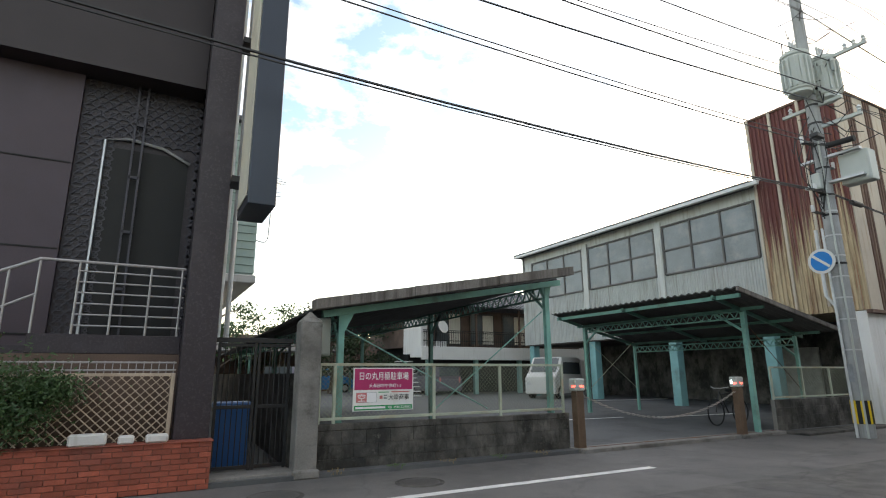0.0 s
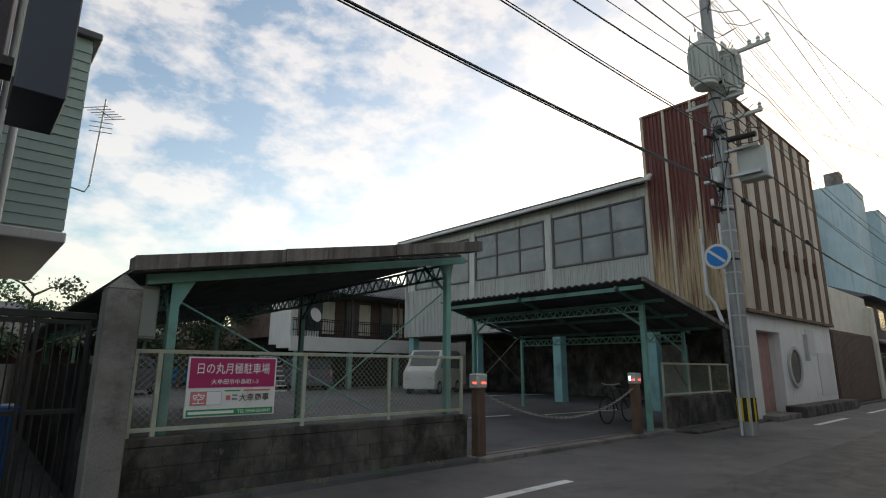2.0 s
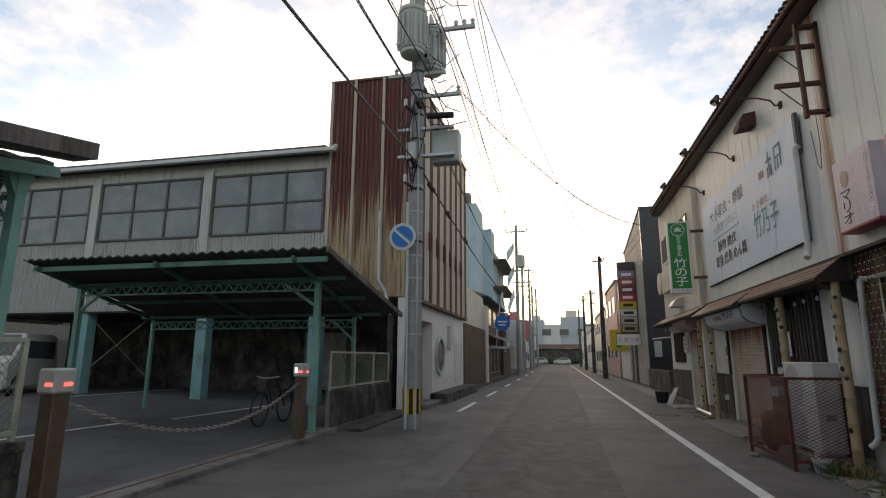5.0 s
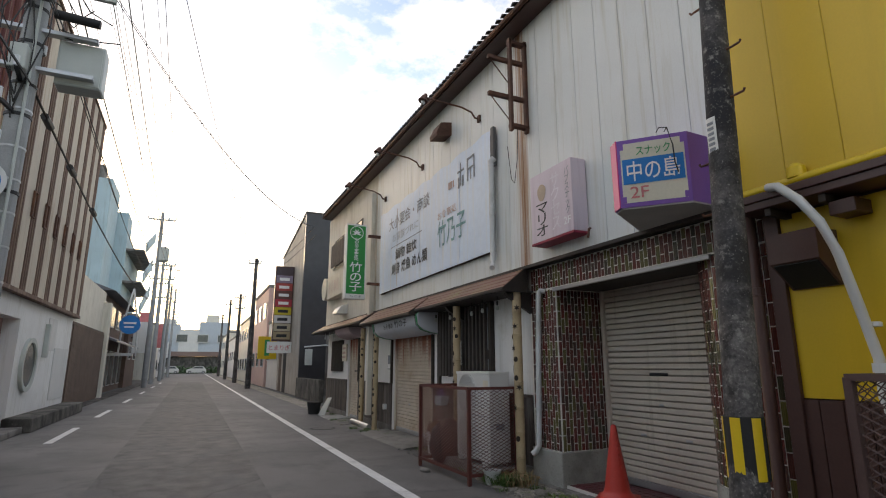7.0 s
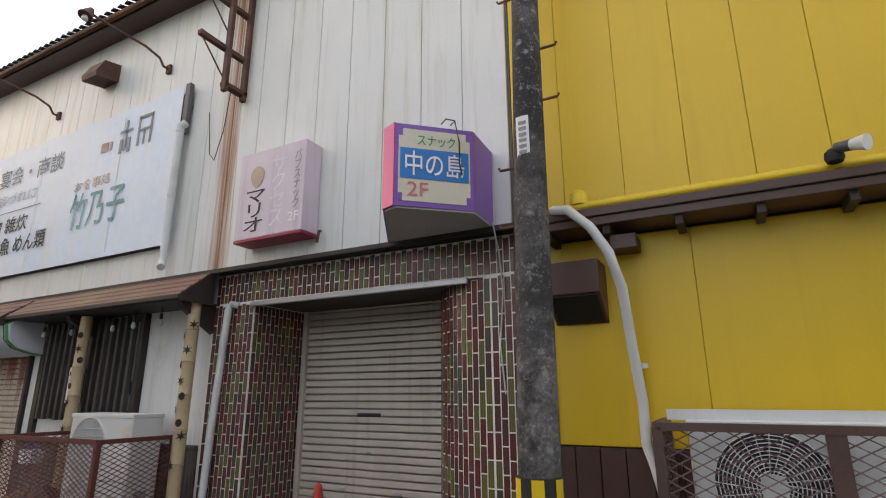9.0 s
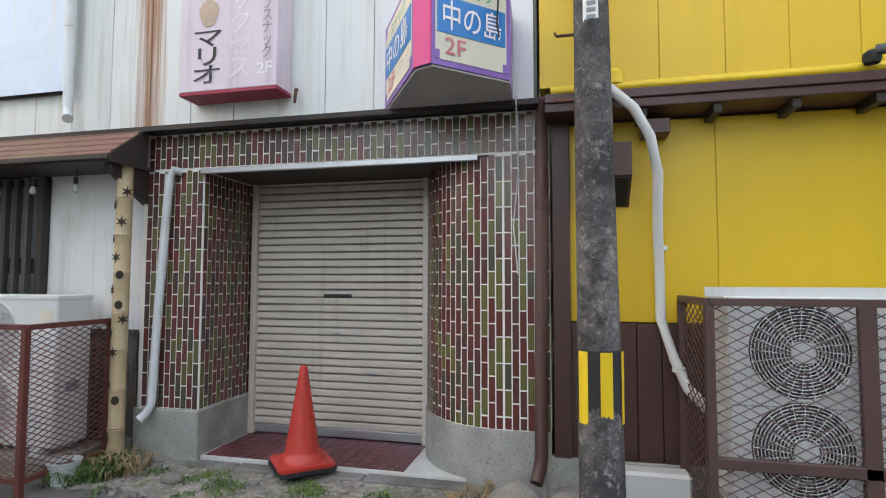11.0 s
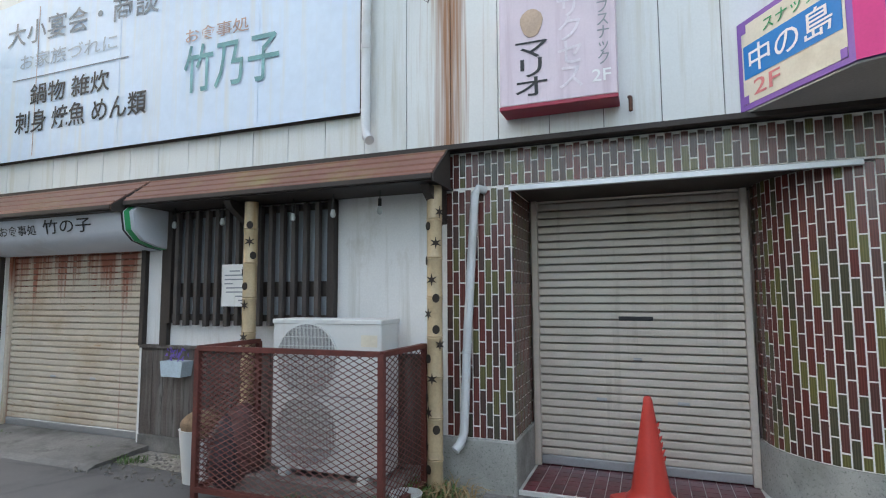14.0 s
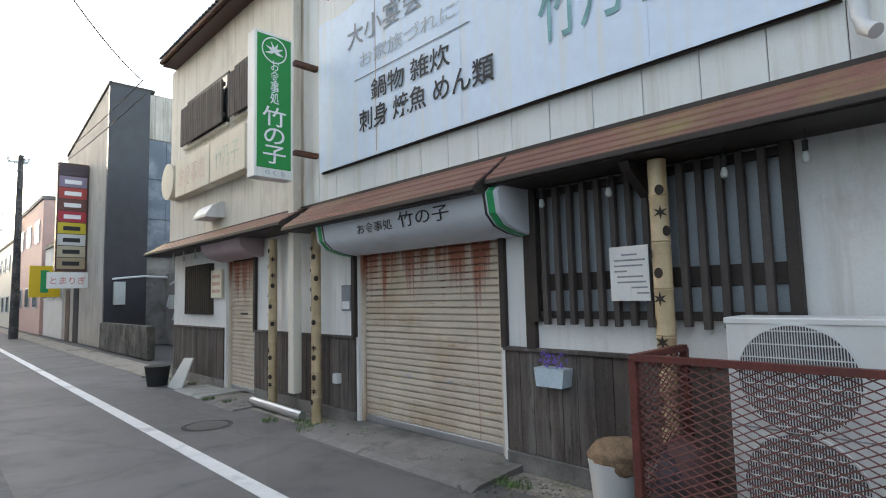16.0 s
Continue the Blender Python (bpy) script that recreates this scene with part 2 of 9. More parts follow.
SIDING = mat("white_siding", (0.70, 0.72, 0.70), 0.5, var=0.06, scale=1.2, stain=(0.56, 0.55, 0.47), stain_amt=0.42, streak=True, bump=0.05)
CREAM = mat("cream_wall", (0.66, 0.63, 0.54), 0.7, var=0.1, scale=1.5, stain=(0.45, 0.41, 0.33), stain_amt=0.4, streak=True, bump=0.1)
YELLOW = mat("yellow_panel", (0.67, 0.45, 0.011), 0.42, var=0.05, scale=1.0, stain=(0.62, 0.42, 0.01), stain_amt=0.3, streak=True, bump=0.06)
YELLOWP = mat("yellow_paint", (0.74, 0.52, 0.012), 0.4, var=0.06, scale=2.0, bump=0.05)
PLASTER = mat("white_plaster", (0.74, 0.74, 0.72), 0.85, var=0.08, scale=1.5, stain=(0.55, 0.54, 0.49), stain_amt=0.35, streak=True, bump=0.12)
BROWN = mat("brown_paint", (0.075, 0.035, 0.028), 0.45, var=0.15, scale=3, bump=0.08)
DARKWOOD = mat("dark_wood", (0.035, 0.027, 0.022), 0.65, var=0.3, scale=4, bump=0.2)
WOODGREY = mat("weathered_board", (0.085, 0.07, 0.06), 0.8, var=0.4, scale=3, stain=(0.16, 0.15, 0.14), stain_amt=0.5, streak=True, bump=0.35, rnd=0.3)
RUSTRED = mat("red_fence_paint", (0.12, 0.03, 0.022), 0.6, var=0.35, scale=9, stain=(0.07, 0.025, 0.012), stain_amt=0.5, bump=0.3)
BROWNMETAL = mat("brown_fence_paint", (0.09, 0.05, 0.043), 0.5, var=0.2, scale=6, bump=0.1)
SHUTTER = mat("shutter_steel", (0.6, 0.54, 0.46), 0.5, metal=0.1, var=0.1, scale=2, stain=(0.4, 0.35, 0.28), stain_amt=0.25, streak=True, bump=0.04)
SHUTTER_R = mat("rusty_shutter", (0.6, 0.53, 0.43), 0.55, metal=0.1, var=0.15, scale=2, stain=(0.42, 0.33, 0.22), stain_amt=0.5, bump=0.06)
ALU = mat("aluminium", (0.5, 0.51, 0.52), 0.4, metal=0.8, var=0.1, bump=0.03)
PVC = mat("grey_pvc", (0.58, 0.6, 0.6), 0.45, var=0.08, scale=4, stain=(0.4, 0.4, 0.37), stain_amt=0.35, bump=0.03)
WHITEPL = mat("white_casing", (0.62, 0.63, 0.61), 0.4, var=0.04, scale=3, stain=(0.55, 0.54, 0.5), stain_amt=0.25, streak=True, bump=0.02)
# Flat black: joints and backings, plus shade of openings put into colour.
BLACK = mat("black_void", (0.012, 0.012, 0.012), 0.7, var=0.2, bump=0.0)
GREEN = mat("green_steel", (0.2, 0.42, 0.36), 0.55, var=0.15, scale=3, stain=(0.12, 0.18, 0.15), stain_amt=0.4, bump=0.08)
# The green steel at about half strength: under-roof shade put into its colour.
GREEN_SHADE = mat("shaded_green_steel", (0.09, 0.2, 0.16), 0.6, var=0.2, scale=3, stain=(0.05, 0.07, 0.06), stain_amt=0.4, bump=0.08)
ROOFU = mat("roof_sheet", (0.09, 0.09, 0.085), 0.85, var=0.3, scale=1.5, stain=(0.05, 0.045, 0.04), stain_amt=0.5, bump=0.2)
ROOFEDGE = mat("roof_edge_board", (0.2, 0.18, 0.165), 0.9, var=0.4, scale=2, stain=(0.07, 0.06, 0.05), stain_amt=0.65, streak=True, bump=0.3)
CORRU = mat("grey_corrugated", (0.5, 0.52, 0.5), 0.6, var=0.1, scale=2, stain=(0.33, 0.32, 0.28), stain_amt=0.5, streak=True, bump=0.08)
BRICKRED = mat("red_brick", (0.33, 0.085, 0.05), 0.85, var=0.3, scale=8, stain=(0.17, 0.06, 0.045), stain_amt=0.35, bump=0.4, rnd=0.25)
POLE = mat("pole_concrete", (0.33, 0.34, 0.34), 0.85, var=0.18, scale=3, stain=(0.2, 0.2, 0.19), stain_amt=0.4, streak=True, bump=0.2)
POLE_D = mat("old_pole_concrete", (0.135, 0.125, 0.118), 0.9, var=0.6, scale=14, stain=(0.022, 0.022, 0.026), stain_amt=0.85, bump=0.7, grain=60)
GREYBOX = mat("grey_cabinet", (0.45, 0.48, 0.45), 0.5, var=0.08, bump=0.04)
WIRE = mat("cable_black", (0.02, 0.02, 0.02), 0.5, var=0.1, bump=0)
BLUEGREY = mat("blue_concrete", (0.42, 0.55, 0.6), 0.8, var=0.12, scale=0.6, stain=(0.3, 0.36, 0.38), stain_amt=0.4, streak=True, bump=0.1)
DARKTILE = mat("dark_plum_tile", (0.03, 0.022, 0.028), 0.5, var=0.2, scale=2, stain=(0.05, 0.04, 0.05), stain_amt=0.3, bump=0.25)
PLUM = mat("plum_panel", (0.058, 0.04, 0.052), 0.55, var=0.2, scale=1, stain=(0.06, 0.045, 0.06), stain_amt=0.4, bump=0.1)
# Dusty panes; the sky's reflection is mixed into the pale grey-blue base.
HALLGLASS = mat("dusty_sky_tinted_glass", (0.2, 0.225, 0.235), 0.25, var=0.3, scale=0.8, stain=(0.28, 0.28, 0.27), stain_amt=0.4, bump=0.01, spec=0.5)
WINGLASS = mat("dusty_glass", (0.085, 0.1, 0.105), 0.18, var=0.3, scale=0.8, stain=(0.14, 0.14, 0.13), stain_amt=0.35, bump=0.01, spec=0.5)
EAVEBROWN = mat("brown_sheet_roof", (0.2, 0.095, 0.068), 0.45, metal=0.1, var=0.2, scale=1.5, stain=(0.23, 0.19, 0.07), stain_amt=0.4, bump=0.05)
EARTH = mat("gravel_earth", (0.3, 0.275, 0.235), 0.95, var=0.5, scale=8, stain=(0.06, 0.075, 0.025), stain_amt=0.5, bump=0.9, grain=70)

speckle(POLE_D, 16, 0.56, 0.66, (0.24, 0.23, 0.21))
speckle(POLE_D, 5, 0.5, 0.62, (0.03, 0.028, 0.027))
speckle(POLE_D, 60, 0.6, 0.68, (0.3, 0.29, 0.26))
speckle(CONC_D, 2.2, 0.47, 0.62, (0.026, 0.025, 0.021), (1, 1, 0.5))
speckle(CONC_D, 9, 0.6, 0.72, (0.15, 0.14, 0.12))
speckle(CONC_L, 55, 0.55, 0.66, (0.14, 0.15, 0.13))
speckle(CONC, 3, 0.54, 0.7, (0.08, 0.078, 0.066))
speckle(EARTH, 3.0, 0.57, 0.68, (0.10, 0.13, 0.04))
speckle(EARTH, 28, 0.55, 0.62, (0.42, 0.39, 0.34))
speckle(ASPHALT, 1.1, 0.55, 0.72, (0.16, 0.155, 0.15))
speckle(ASPHALT, 90, 0.58, 0.66, (0.15, 0.148, 0.142))
speckle(CREAM, 1.4, 0.56, 0.72, (0.5, 0.46, 0.38), (1, 1, 0.6))
speckle(WOODGREY, 14, 0.54, 0.68, (0.045, 0.035, 0.03), (1, 1, 0.15))
speckle(PLASTER, 1.8, 0.58, 0.72, (0.55, 0.53, 0.47), (1, 1, 0.5))
speckle(DARKTILE, 30, 0.52, 0.64, (0.055, 0.043, 0.05))
GROUND = mat("ground_far", (0.1, 0.1, 0.095), 0.95, var=0.3, scale=0.3, bump=0.2)

# ---- ground, road, kerbs ----
setting("ground", box(-400, 600, -400, 400, -0.6, -0.03), GROUND, "plain grey ground under the streets and lots", "ground")
setting("road", box(-60, 128, 0.1, 8.0, -0.4, 0.0), ASPHALT, "worn grey asphalt street with patches", "road")
setting("verge", box(-60, 128, -0.6, 0.1, -0.3, 0.005), EARTH, "strip of gravel and weeds along the house fronts", "ground")


def lot_z(y):
    return 0.06 + max(0.0, min(1.0, (y - 8.6) / 9.0)) * 0.24


bm = bmesh.new()
ys = [8.0, 8.6, 10, 12, 14, 16, 17.6, 60]
for a, b in zip(ys, ys[1:]):
    extrude(bm, [(-12, a, lot_z(a)), (-12, b, lot_z(b)), (-12, b, -0.4), (-12, a, -0.4)], (60, 0, 0))
setting("parking_lot_ground", bm, LOT, "grey asphalt car park sloping up gently from the street", "ground")


def paint_strip(name, x0, x1, y0, y1, label, y_tilt=0.0):
    b = bmesh.new()
    n = max(1, int((x1 - x0) / 0.8))
    for i in range(n):
        a0, a1 = x0 + (x1 - x0) * i / n, x0 + (x1 - x0) * (i + 1) / n
        quadbox(b, a0, a1, y0 + y_tilt * a0, y1 + y_tilt * a0, -0.02, 0.005)
    bmesh.ops.remove_doubles(b, verts=b.verts[:], dist=0.0005)
    return setting(name, b, LINE, label, "road marking")


paint_strip("edge_line", -20, 125, 1.40, 1.55, "solid white edge line painted on the asphalt")
for x in (-6.5, 0.6 + 0.0, 18.0, 24.0, 31.0, 39.0, 48.0, 58.0):
    paint_strip("dash_line", x, x + (6.5 if x < 5 else 3.0), 6.22, 6.36, "worn white dash painted on the asphalt")

def lettering(body, origin, ux, uz, w, h, material, parent, name="lettering", lift=0.004, line=1.0, bold=0.007):
    """Writing fitted into a rectangle: origin is its lower left corner, ux and uz run along its width and height."""
    c = bpy.data.curves.new("lettering", "FONT")
    c.body = body
    c.align_x = "CENTER"
    c.space_line = line
    c.resolution_u = 3
    c.offset = bold
    tmp = bpy.data.objects.new("lettering", c)
    scene.collection.objects.link(tmp)
    me = bpy.data.meshes.new_from_object(tmp.evaluated_get(bpy.context.evaluated_depsgraph_get()))
    bpy.data.objects.remove(tmp)
    bpy.data.curves.remove(c)
    n = len(me.vertices)
    co = np.zeros(n * 3)
    me.vertices.foreach_get("co", co)
    co = co.reshape(-1, 3)
    lo, hi = co.min(0), co.max(0)
    ux, uz = Vector(ux).normalized(), Vector(uz).normalized()
    nv = ux.cross(uz)
    o = Vector(origin) + nv * lift
    s, t = (co[:, 0] - lo[0]) / (hi[0] - lo[0]) * w, (co[:, 1] - lo[1]) / (hi[1] - lo[1]) * h
    out = np.array(o)[None] + s[:, None] * np.array(ux)[None] + t[:, None] * np.array(uz)[None]
    me.vertices.foreach_set("co", out.ravel())
    me.update()
    me.materials.clear()
    me.materials.append(material)
    ob = new(name, me)
    return under(ob, parent)


def flat(origin, ux, uz, w, h, lift, thick=0.003):
    """A thin plate on a face, raised by lift."""
    ux, uz = Vector(ux).normalized(), Vector(uz).normalized()
    nv = ux.cross(uz)
    o = Vector(origin) + nv * (lift - thick)
    return extrude(bmesh.new(), [o, o + ux * w, o + ux * w + uz * h, o + uz * h], nv * thick)


INK = mat("black_ink", (0.02, 0.02, 0.022), 0.6, var=0.1, bump=0)
INKGREY = mat("faded_ink", (0.27, 0.29, 0.31), 0.7, var=0.3, scale=8, bump=0)
INKTEAL = mat("faded_teal_ink", (0.2, 0.38, 0.38), 0.7, var=0.3, scale=6, bump=0)
INKTAN = mat("faded_tan_ink", (0.5, 0.36, 0.3), 0.7, var=0.3, scale=6, bump=0)
INKWHITE = mat("white_ink", (0.82, 0.82, 0.82), 0.6, var=0.05, bump=0)
INKRED = mat("faded_red_ink", (0.62, 0.2, 0.2), 0.6, var=0.2, bump=0)
SIGNGREEN = mat("sign_green", (0.02, 0.25, 0.045), 0.4, var=0.08, bump=0.02)
INKGREEN = mat("green_ink", (0.03, 0.3, 0.1), 0.5, var=0.1, bump=0)
SIGNBLUE = mat("sign_blue", (0.01, 0.19, 0.55), 0.4, var=0.08, bump=0.02)
SIGNPURPLE = mat("sign_purple", (0.22, 0.1, 0.42), 0.4, var=0.08, bump=0.02)
SIGNMAGENTA = mat("sign_magenta", (0.6, 0.02, 0.2), 0.4, var=0.08, bump=0.02)
SIGNIVORY = mat("sign_ivory", (0.68, 0.64, 0.52), 0.5, var=0.08, stain=(0.45, 0.4, 0.3), stain_amt=0.3, bump=0.02)
SIGNPINK = mat("sign_pink", (0.66, 0.57, 0.63), 0.45, var=0.06, stain=(0.52, 0.42, 0.48), stain_amt=0.35, streak=True, bump=0.02)
SIGNRED = mat("sign_red", (0.3, 0.02, 0.05), 0.5, var=0.15, bump=0.05)
# The cloth's blue carries the sky's reflection, put into the base colour.
BANNER = mat("banner_cloth", (0.66, 0.76, 0.88), 0.55, var=0.07, scale=0.7, stain=(0.68, 0.71, 0.72), stain_amt=0.5, streak=True, bump=0.12, grain=12)
SIGNWHITE = mat("sign_white", (0.76, 0.76, 0.73), 0.5, var=0.05, stain=(0.6, 0.58, 0.5), stain_amt=0.3, streak=True, bump=0.03)
GROUT = mat("white_grout", (0.86, 0.84, 0.78), 0.85, var=0.12, bump=0.1)
CONE = mat("cone_plastic", (0.5, 0.045, 0.03), 0.42, var=0.1, scale=5, stain=(0.45, 0.05, 0.03), stain_amt=0.3, bump=0.04)
RUBBER = mat("black_rubber", (0.02, 0.02, 0.02), 0.8, var=0.3, bump=0.2)
BAMBOO = mat("dried_bamboo", (0.47, 0.37, 0.22), 0.45, var=0.18, scale=5, stain=(0.32, 0.2, 0.08), stain_amt=0.4, streak=True, bump=0.06)
MAROON = mat("maroon_tile", (0.11, 0.025, 0.032), 0.35, var=0.2, scale=6, bump=0.05, rnd=0.3)
CHAR = mat("carved_dark", (0.03, 0.022, 0.015), 0.8, var=0.3, bump=0)
RUST = mat("rusty_iron", (0.1, 0.045, 0.03), 0.75, var=0.4, scale=8, stain=(0.19, 0.075, 0.03), stain_amt=0.5, bump=0.3)
BARK_D = mat("weed_leaf", (0.08, 0.15, 0.03), 0.6, var=0.4, scale=12, bump=0)
DRYGRASS = mat("dry_grass", (0.3, 0.22, 0.11), 0.8, var=0.3, scale=12, bump=0)
STONE = mat("rubble_stone", (0.22, 0.205, 0.18), 0.9, var=0.35, scale=6, stain=(0.12, 0.12, 0.09), stain_amt=0.4, bump=0.5)


def tile_material():
    """Glazed tiles in four colours, drawn tile by tile, with a faint vertical ribbing."""
    m = mat("glazed_tile", (0.12, 0.05, 0.04), 0.22, var=0.3, scale=30, bump=0.25, grain=90)
    n, l = m.node_tree.nodes, m.node_tree.links
    b = n["Principled BSDF"]
    src = b.inputs["Base Color"].links[0].from_socket
    oi = n.new("ShaderNodeObjectInfo")
    rp = n.new("ShaderNodeValToRGB")
    rp.color_ramp.interpolation = "CONSTANT"
    el = rp.color_ramp.elements
    el[0].position, el[0].color = 0.0, (0.17, 0.042, 0.033, 1)
    el[1].position, el[1].color = 0.36, (0.125, 0.056, 0.046, 1)
    for p, c in ((0.62, (0.19, 0.195, 0.055, 1)), (0.78, (0.09, 0.1, 0.055, 1)), (0.88, (0.16, 0.06, 0.05, 1))):
        e = el.new(p)
        e.color = c
    l.new(oi.outputs["Random"], rp.inputs["Fac"])
    mx = n.new("ShaderNodeMix")
    mx.data_type = "RGBA"
    mx.inputs["Factor"].default_value = 0.75
    l.new(src, mx.inputs["A"])
    l.new(rp.outputs["Color"], mx.inputs["B"])
    co = n.new("ShaderNodeTexCoord")
    wv = n.new("ShaderNodeTexWave")
    wv.inputs["Scale"].default_value = 22
    wv.inputs["Distortion"].default_value = 0.6
    l.new(co.outputs["Object"], wv.inputs["Vector"])
    m2 = n.new("ShaderNodeMix")
    m2.data_type = "RGBA"
    m2.blend_type = "MULTIPLY"
    m2.inputs["Factor"].default_value = 0.4
    l.new(mx.outputs["Result"], m2.inputs["A"])
    l.new(wv.outputs["Color"], m2.inputs["B"])
    l.new(m2.outputs["Result"], b.inputs["Base Color"])
    return m


TILE = tile_material()
TILE_D = TILE.copy()
TILE_D.name = "glazed_tile_dark"
for node in TILE_D.node_tree.nodes:
    if node.bl_idname == "ShaderNodeValToRGB" and node.color_ramp.interpolation == "CONSTANT":
        for el_, c_ in zip(node.color_ramp.elements, ((0.15, 0.055, 0.045, 1), (0.09, 0.06, 0.05, 1), (0.16, 0.165, 0.06, 1), (0.08, 0.09, 0.06, 1), (0.19, 0.05, 0.042, 1))):
            el_.color = c_

# ---- south side: the long shop front ----
WY = -0.20  # face of the upper wall
wall_upper = setting("wall_south_upper", box(7.72, 23.5, -0.45, WY - 0.012, 2.78, 6.46), mat("panel_joint", (0.16, 0.16, 0.15), 0.8, bump=0), "white metal siding panels above the shop fronts")
wall_lower = setting("wall_south_lower", box(11.1, 14.52, -0.62, -0.32, 0.0, 2.78), PLASTER, "white plastered ground-floor shop front")
setting("wall_south_lower", box(16.78, 19.66, -0.62, -0.32, 0.0, 2.78), PLASTER, "white plastered ground-floor shop front")
setting("wall_south_lower", box(20.78, 23.5, -0.62, -0.32, 0.0, 2.78), PLASTER, "white plastered ground-floor shop front")
setting("wall_over_doors", box(14.52, 16.78, -0.62, -0.32, 2.16, 2.78), PLASTER, "white plaster over the shutter")
setting("wall_over_doors", box(19.66, 20.78, -0.62, -0.32, 2.25, 2.78), PLASTER, "white plaster over the narrow shutter")
setting("wall_south_back", box(4.6, 23.5, -9.2, -9.0, 0.0, 6.3), CREAM, "plain rear wall of the shop row")
setting("wall_south_end", box(23.3, 23.5, -9.0, -0.62, 0.0, 6.3), CREAM, "plain cream end wall of the shop row")
setting("wall_west_end", box(4.6, 4.8, -9.0, -0.5, 0.0, 6.3), YELLOW, "plain yellow end wall")
RISE = Vector((18.75, 0, 0.2))
roof = setting("shop_roof", extrude(bmesh.new(), [(4.5, 0.10, 6.42), (4.5, -4.8, 8.0), (4.5, -9.4, 6.35), (4.5, -9.4, 6.25), (4.5, -4.8, 7.9), (4.5, 0.10, 6.35)], RISE), ROOFU, "low dark corrugated roof over the shop row", "roof")
bm = bmesh.new()
x = 4.5
while x < 23.1:
    zr = 6.42 + 0.2 * (x - 4.5) / 18.75
    extrude(bm, [(x, 0.17, zr), (x + 0.06, 0.17, zr + 0.04), (x + 0.12, 0.17, zr), (x + 0.06, 0.17, zr + 0.008)], (0, -1.2, 0.385))
    x += 0.15
setting("roof_corrugation", bm, ROOFU, "rolled edges of the dark roof sheets", "roof")
setting("soffit", extrude(bmesh.new(), [(4.5, -0.22, 6.30), (4.5, 0.08, 6.30), (4.5, 0.08, 6.345), (4.5, -0.22, 6.345)], RISE), BROWN, "dark boarded soffit under the eave", "roof")
setting("fascia_gutter", rod(bmesh.new(), (4.5, 0.12, 6.35), (23.2, 0.12, 6.55), 0.04, seg=8), RUST, "rusty eaves gutter", "gutter")

x = 7.74
while x < 23.4:
    w = min(0.405, 23.48 - x)
    part("panel", box(x + 0.003, x + w - 0.003, WY - 0.014, WY + 0.004, 2.80, 6.31 + 0.2 * (x - 4.5) / 18.75, 0.003), SIDING if x < 17.6 else CREAM, wall_upper)
    x += w
setting("flashing", box(7.7, 23.5, WY - 0.03, WY + 0.06, 2.75, 2.79), DARKWOOD, "thin dark flashing under the siding", "trim")
RUNS = mat("rust_runs", (0.70, 0.72, 0.70), 0.5, var=0.06, scale=1.2, stain=(0.56, 0.55, 0.47), stain_amt=0.42, streak=True, bump=0.05)


def rust_run(m, xc, half, rust):
    """Rust running down a sheet in fine streaks, densest along one line."""
    n, l = m.node_tree.nodes, m.node_tree.links
    bs = n["Principled BSDF"]
    src = bs.inputs["Base Color"].links[0].from_socket
    geo = n.new("ShaderNodeNewGeometry")
    sep = n.new("ShaderNodeSeparateXYZ")
    l.new(geo.outputs["Position"], sep.inputs["Vector"])
    off = n.new("ShaderNodeMath")
    off.operation = "SUBTRACT"
    off.inputs[1].default_value = xc
    ab = n.new("ShaderNodeMath")
    ab.operation = "ABSOLUTE"
    mr = n.new("ShaderNodeMapRange")
    mr.inputs["From Min"].default_value, mr.inputs["From Max"].default_value = 0.0, half
    mr.inputs["To Min"].default_value, mr.inputs["To Max"].default_value = 0.42, -0.12
    l.new(sep.outputs["X"], off.inputs[0])
    l.new(off.outputs[0], ab.inputs[0])
    l.new(ab.outputs[0], mr.inputs["Value"])
    mp = n.new("ShaderNodeMapping")
    mp.inputs["Scale"].default_value = (38, 1, 0.7)
    l.new(geo.outputs["Position"], mp.inputs["Vector"])
    ns = n.new("ShaderNodeTexNoise")
    ns.inputs["Scale"].default_value = 1.0
    ns.inputs["Detail"].default_value = 5
    l.new(mp.outputs["Vector"], ns.inputs["Vector"])
    ad = n.new("ShaderNodeMath")
    ad.operation = "ADD"
    l.new(ns.outputs["Fac"], ad.inputs[0])
    l.new(mr.outputs["Result"], ad.inputs[1])
    rp = n.new("ShaderNodeValToRGB")
    rp.color_ramp.elements[0].position, rp.color_ramp.elements[1].position = 0.46, 0.86
    l.new(ad.outputs[0], rp.inputs["Fac"])
    mx = n.new("ShaderNodeMix")
    mx.data_type = "RGBA"
    mx.inputs["B"].default_value = (*rust, 1)
    l.new(src, mx.inputs["A"])
    l.new(rp.outputs["Color"], mx.inputs["Factor"])
    l.new(mx.outputs["Result"], bs.inputs["Base Color"])
    return m


rust_run(RUNS, 11.0, 0.2, (0.30, 0.15, 0.07))
for piece in wall_upper.children:
    if piece.name.startswith("panel") and abs(min(v.co.x for v in piece.data.vertices) + 0.2 - 11.0) < 0.42:
        piece.data.materials.clear()
        piece.data.materials.append(RUNS)

# ---- yellow shop ----
yl = setting("wall_yellow", box(4.6, 7.58, -0.6, -0.33, 0.0, 6.35), BROWN, "yellow panelled wall over a brown sheet base")
for x, x1 in ((4.62, 4.88), (4.88, 5.3), (5.3, 5.71), (5.71, 6.11), (6.11, 6.49), (6.49, 6.9), (6.9, 7.32), (7.32, 7.70)):
    part("panel", box(x + 0.001, x1 - 0.001, -0.33, -0.17, 2.86, 6.3, 0.004), YELLOW, yl)
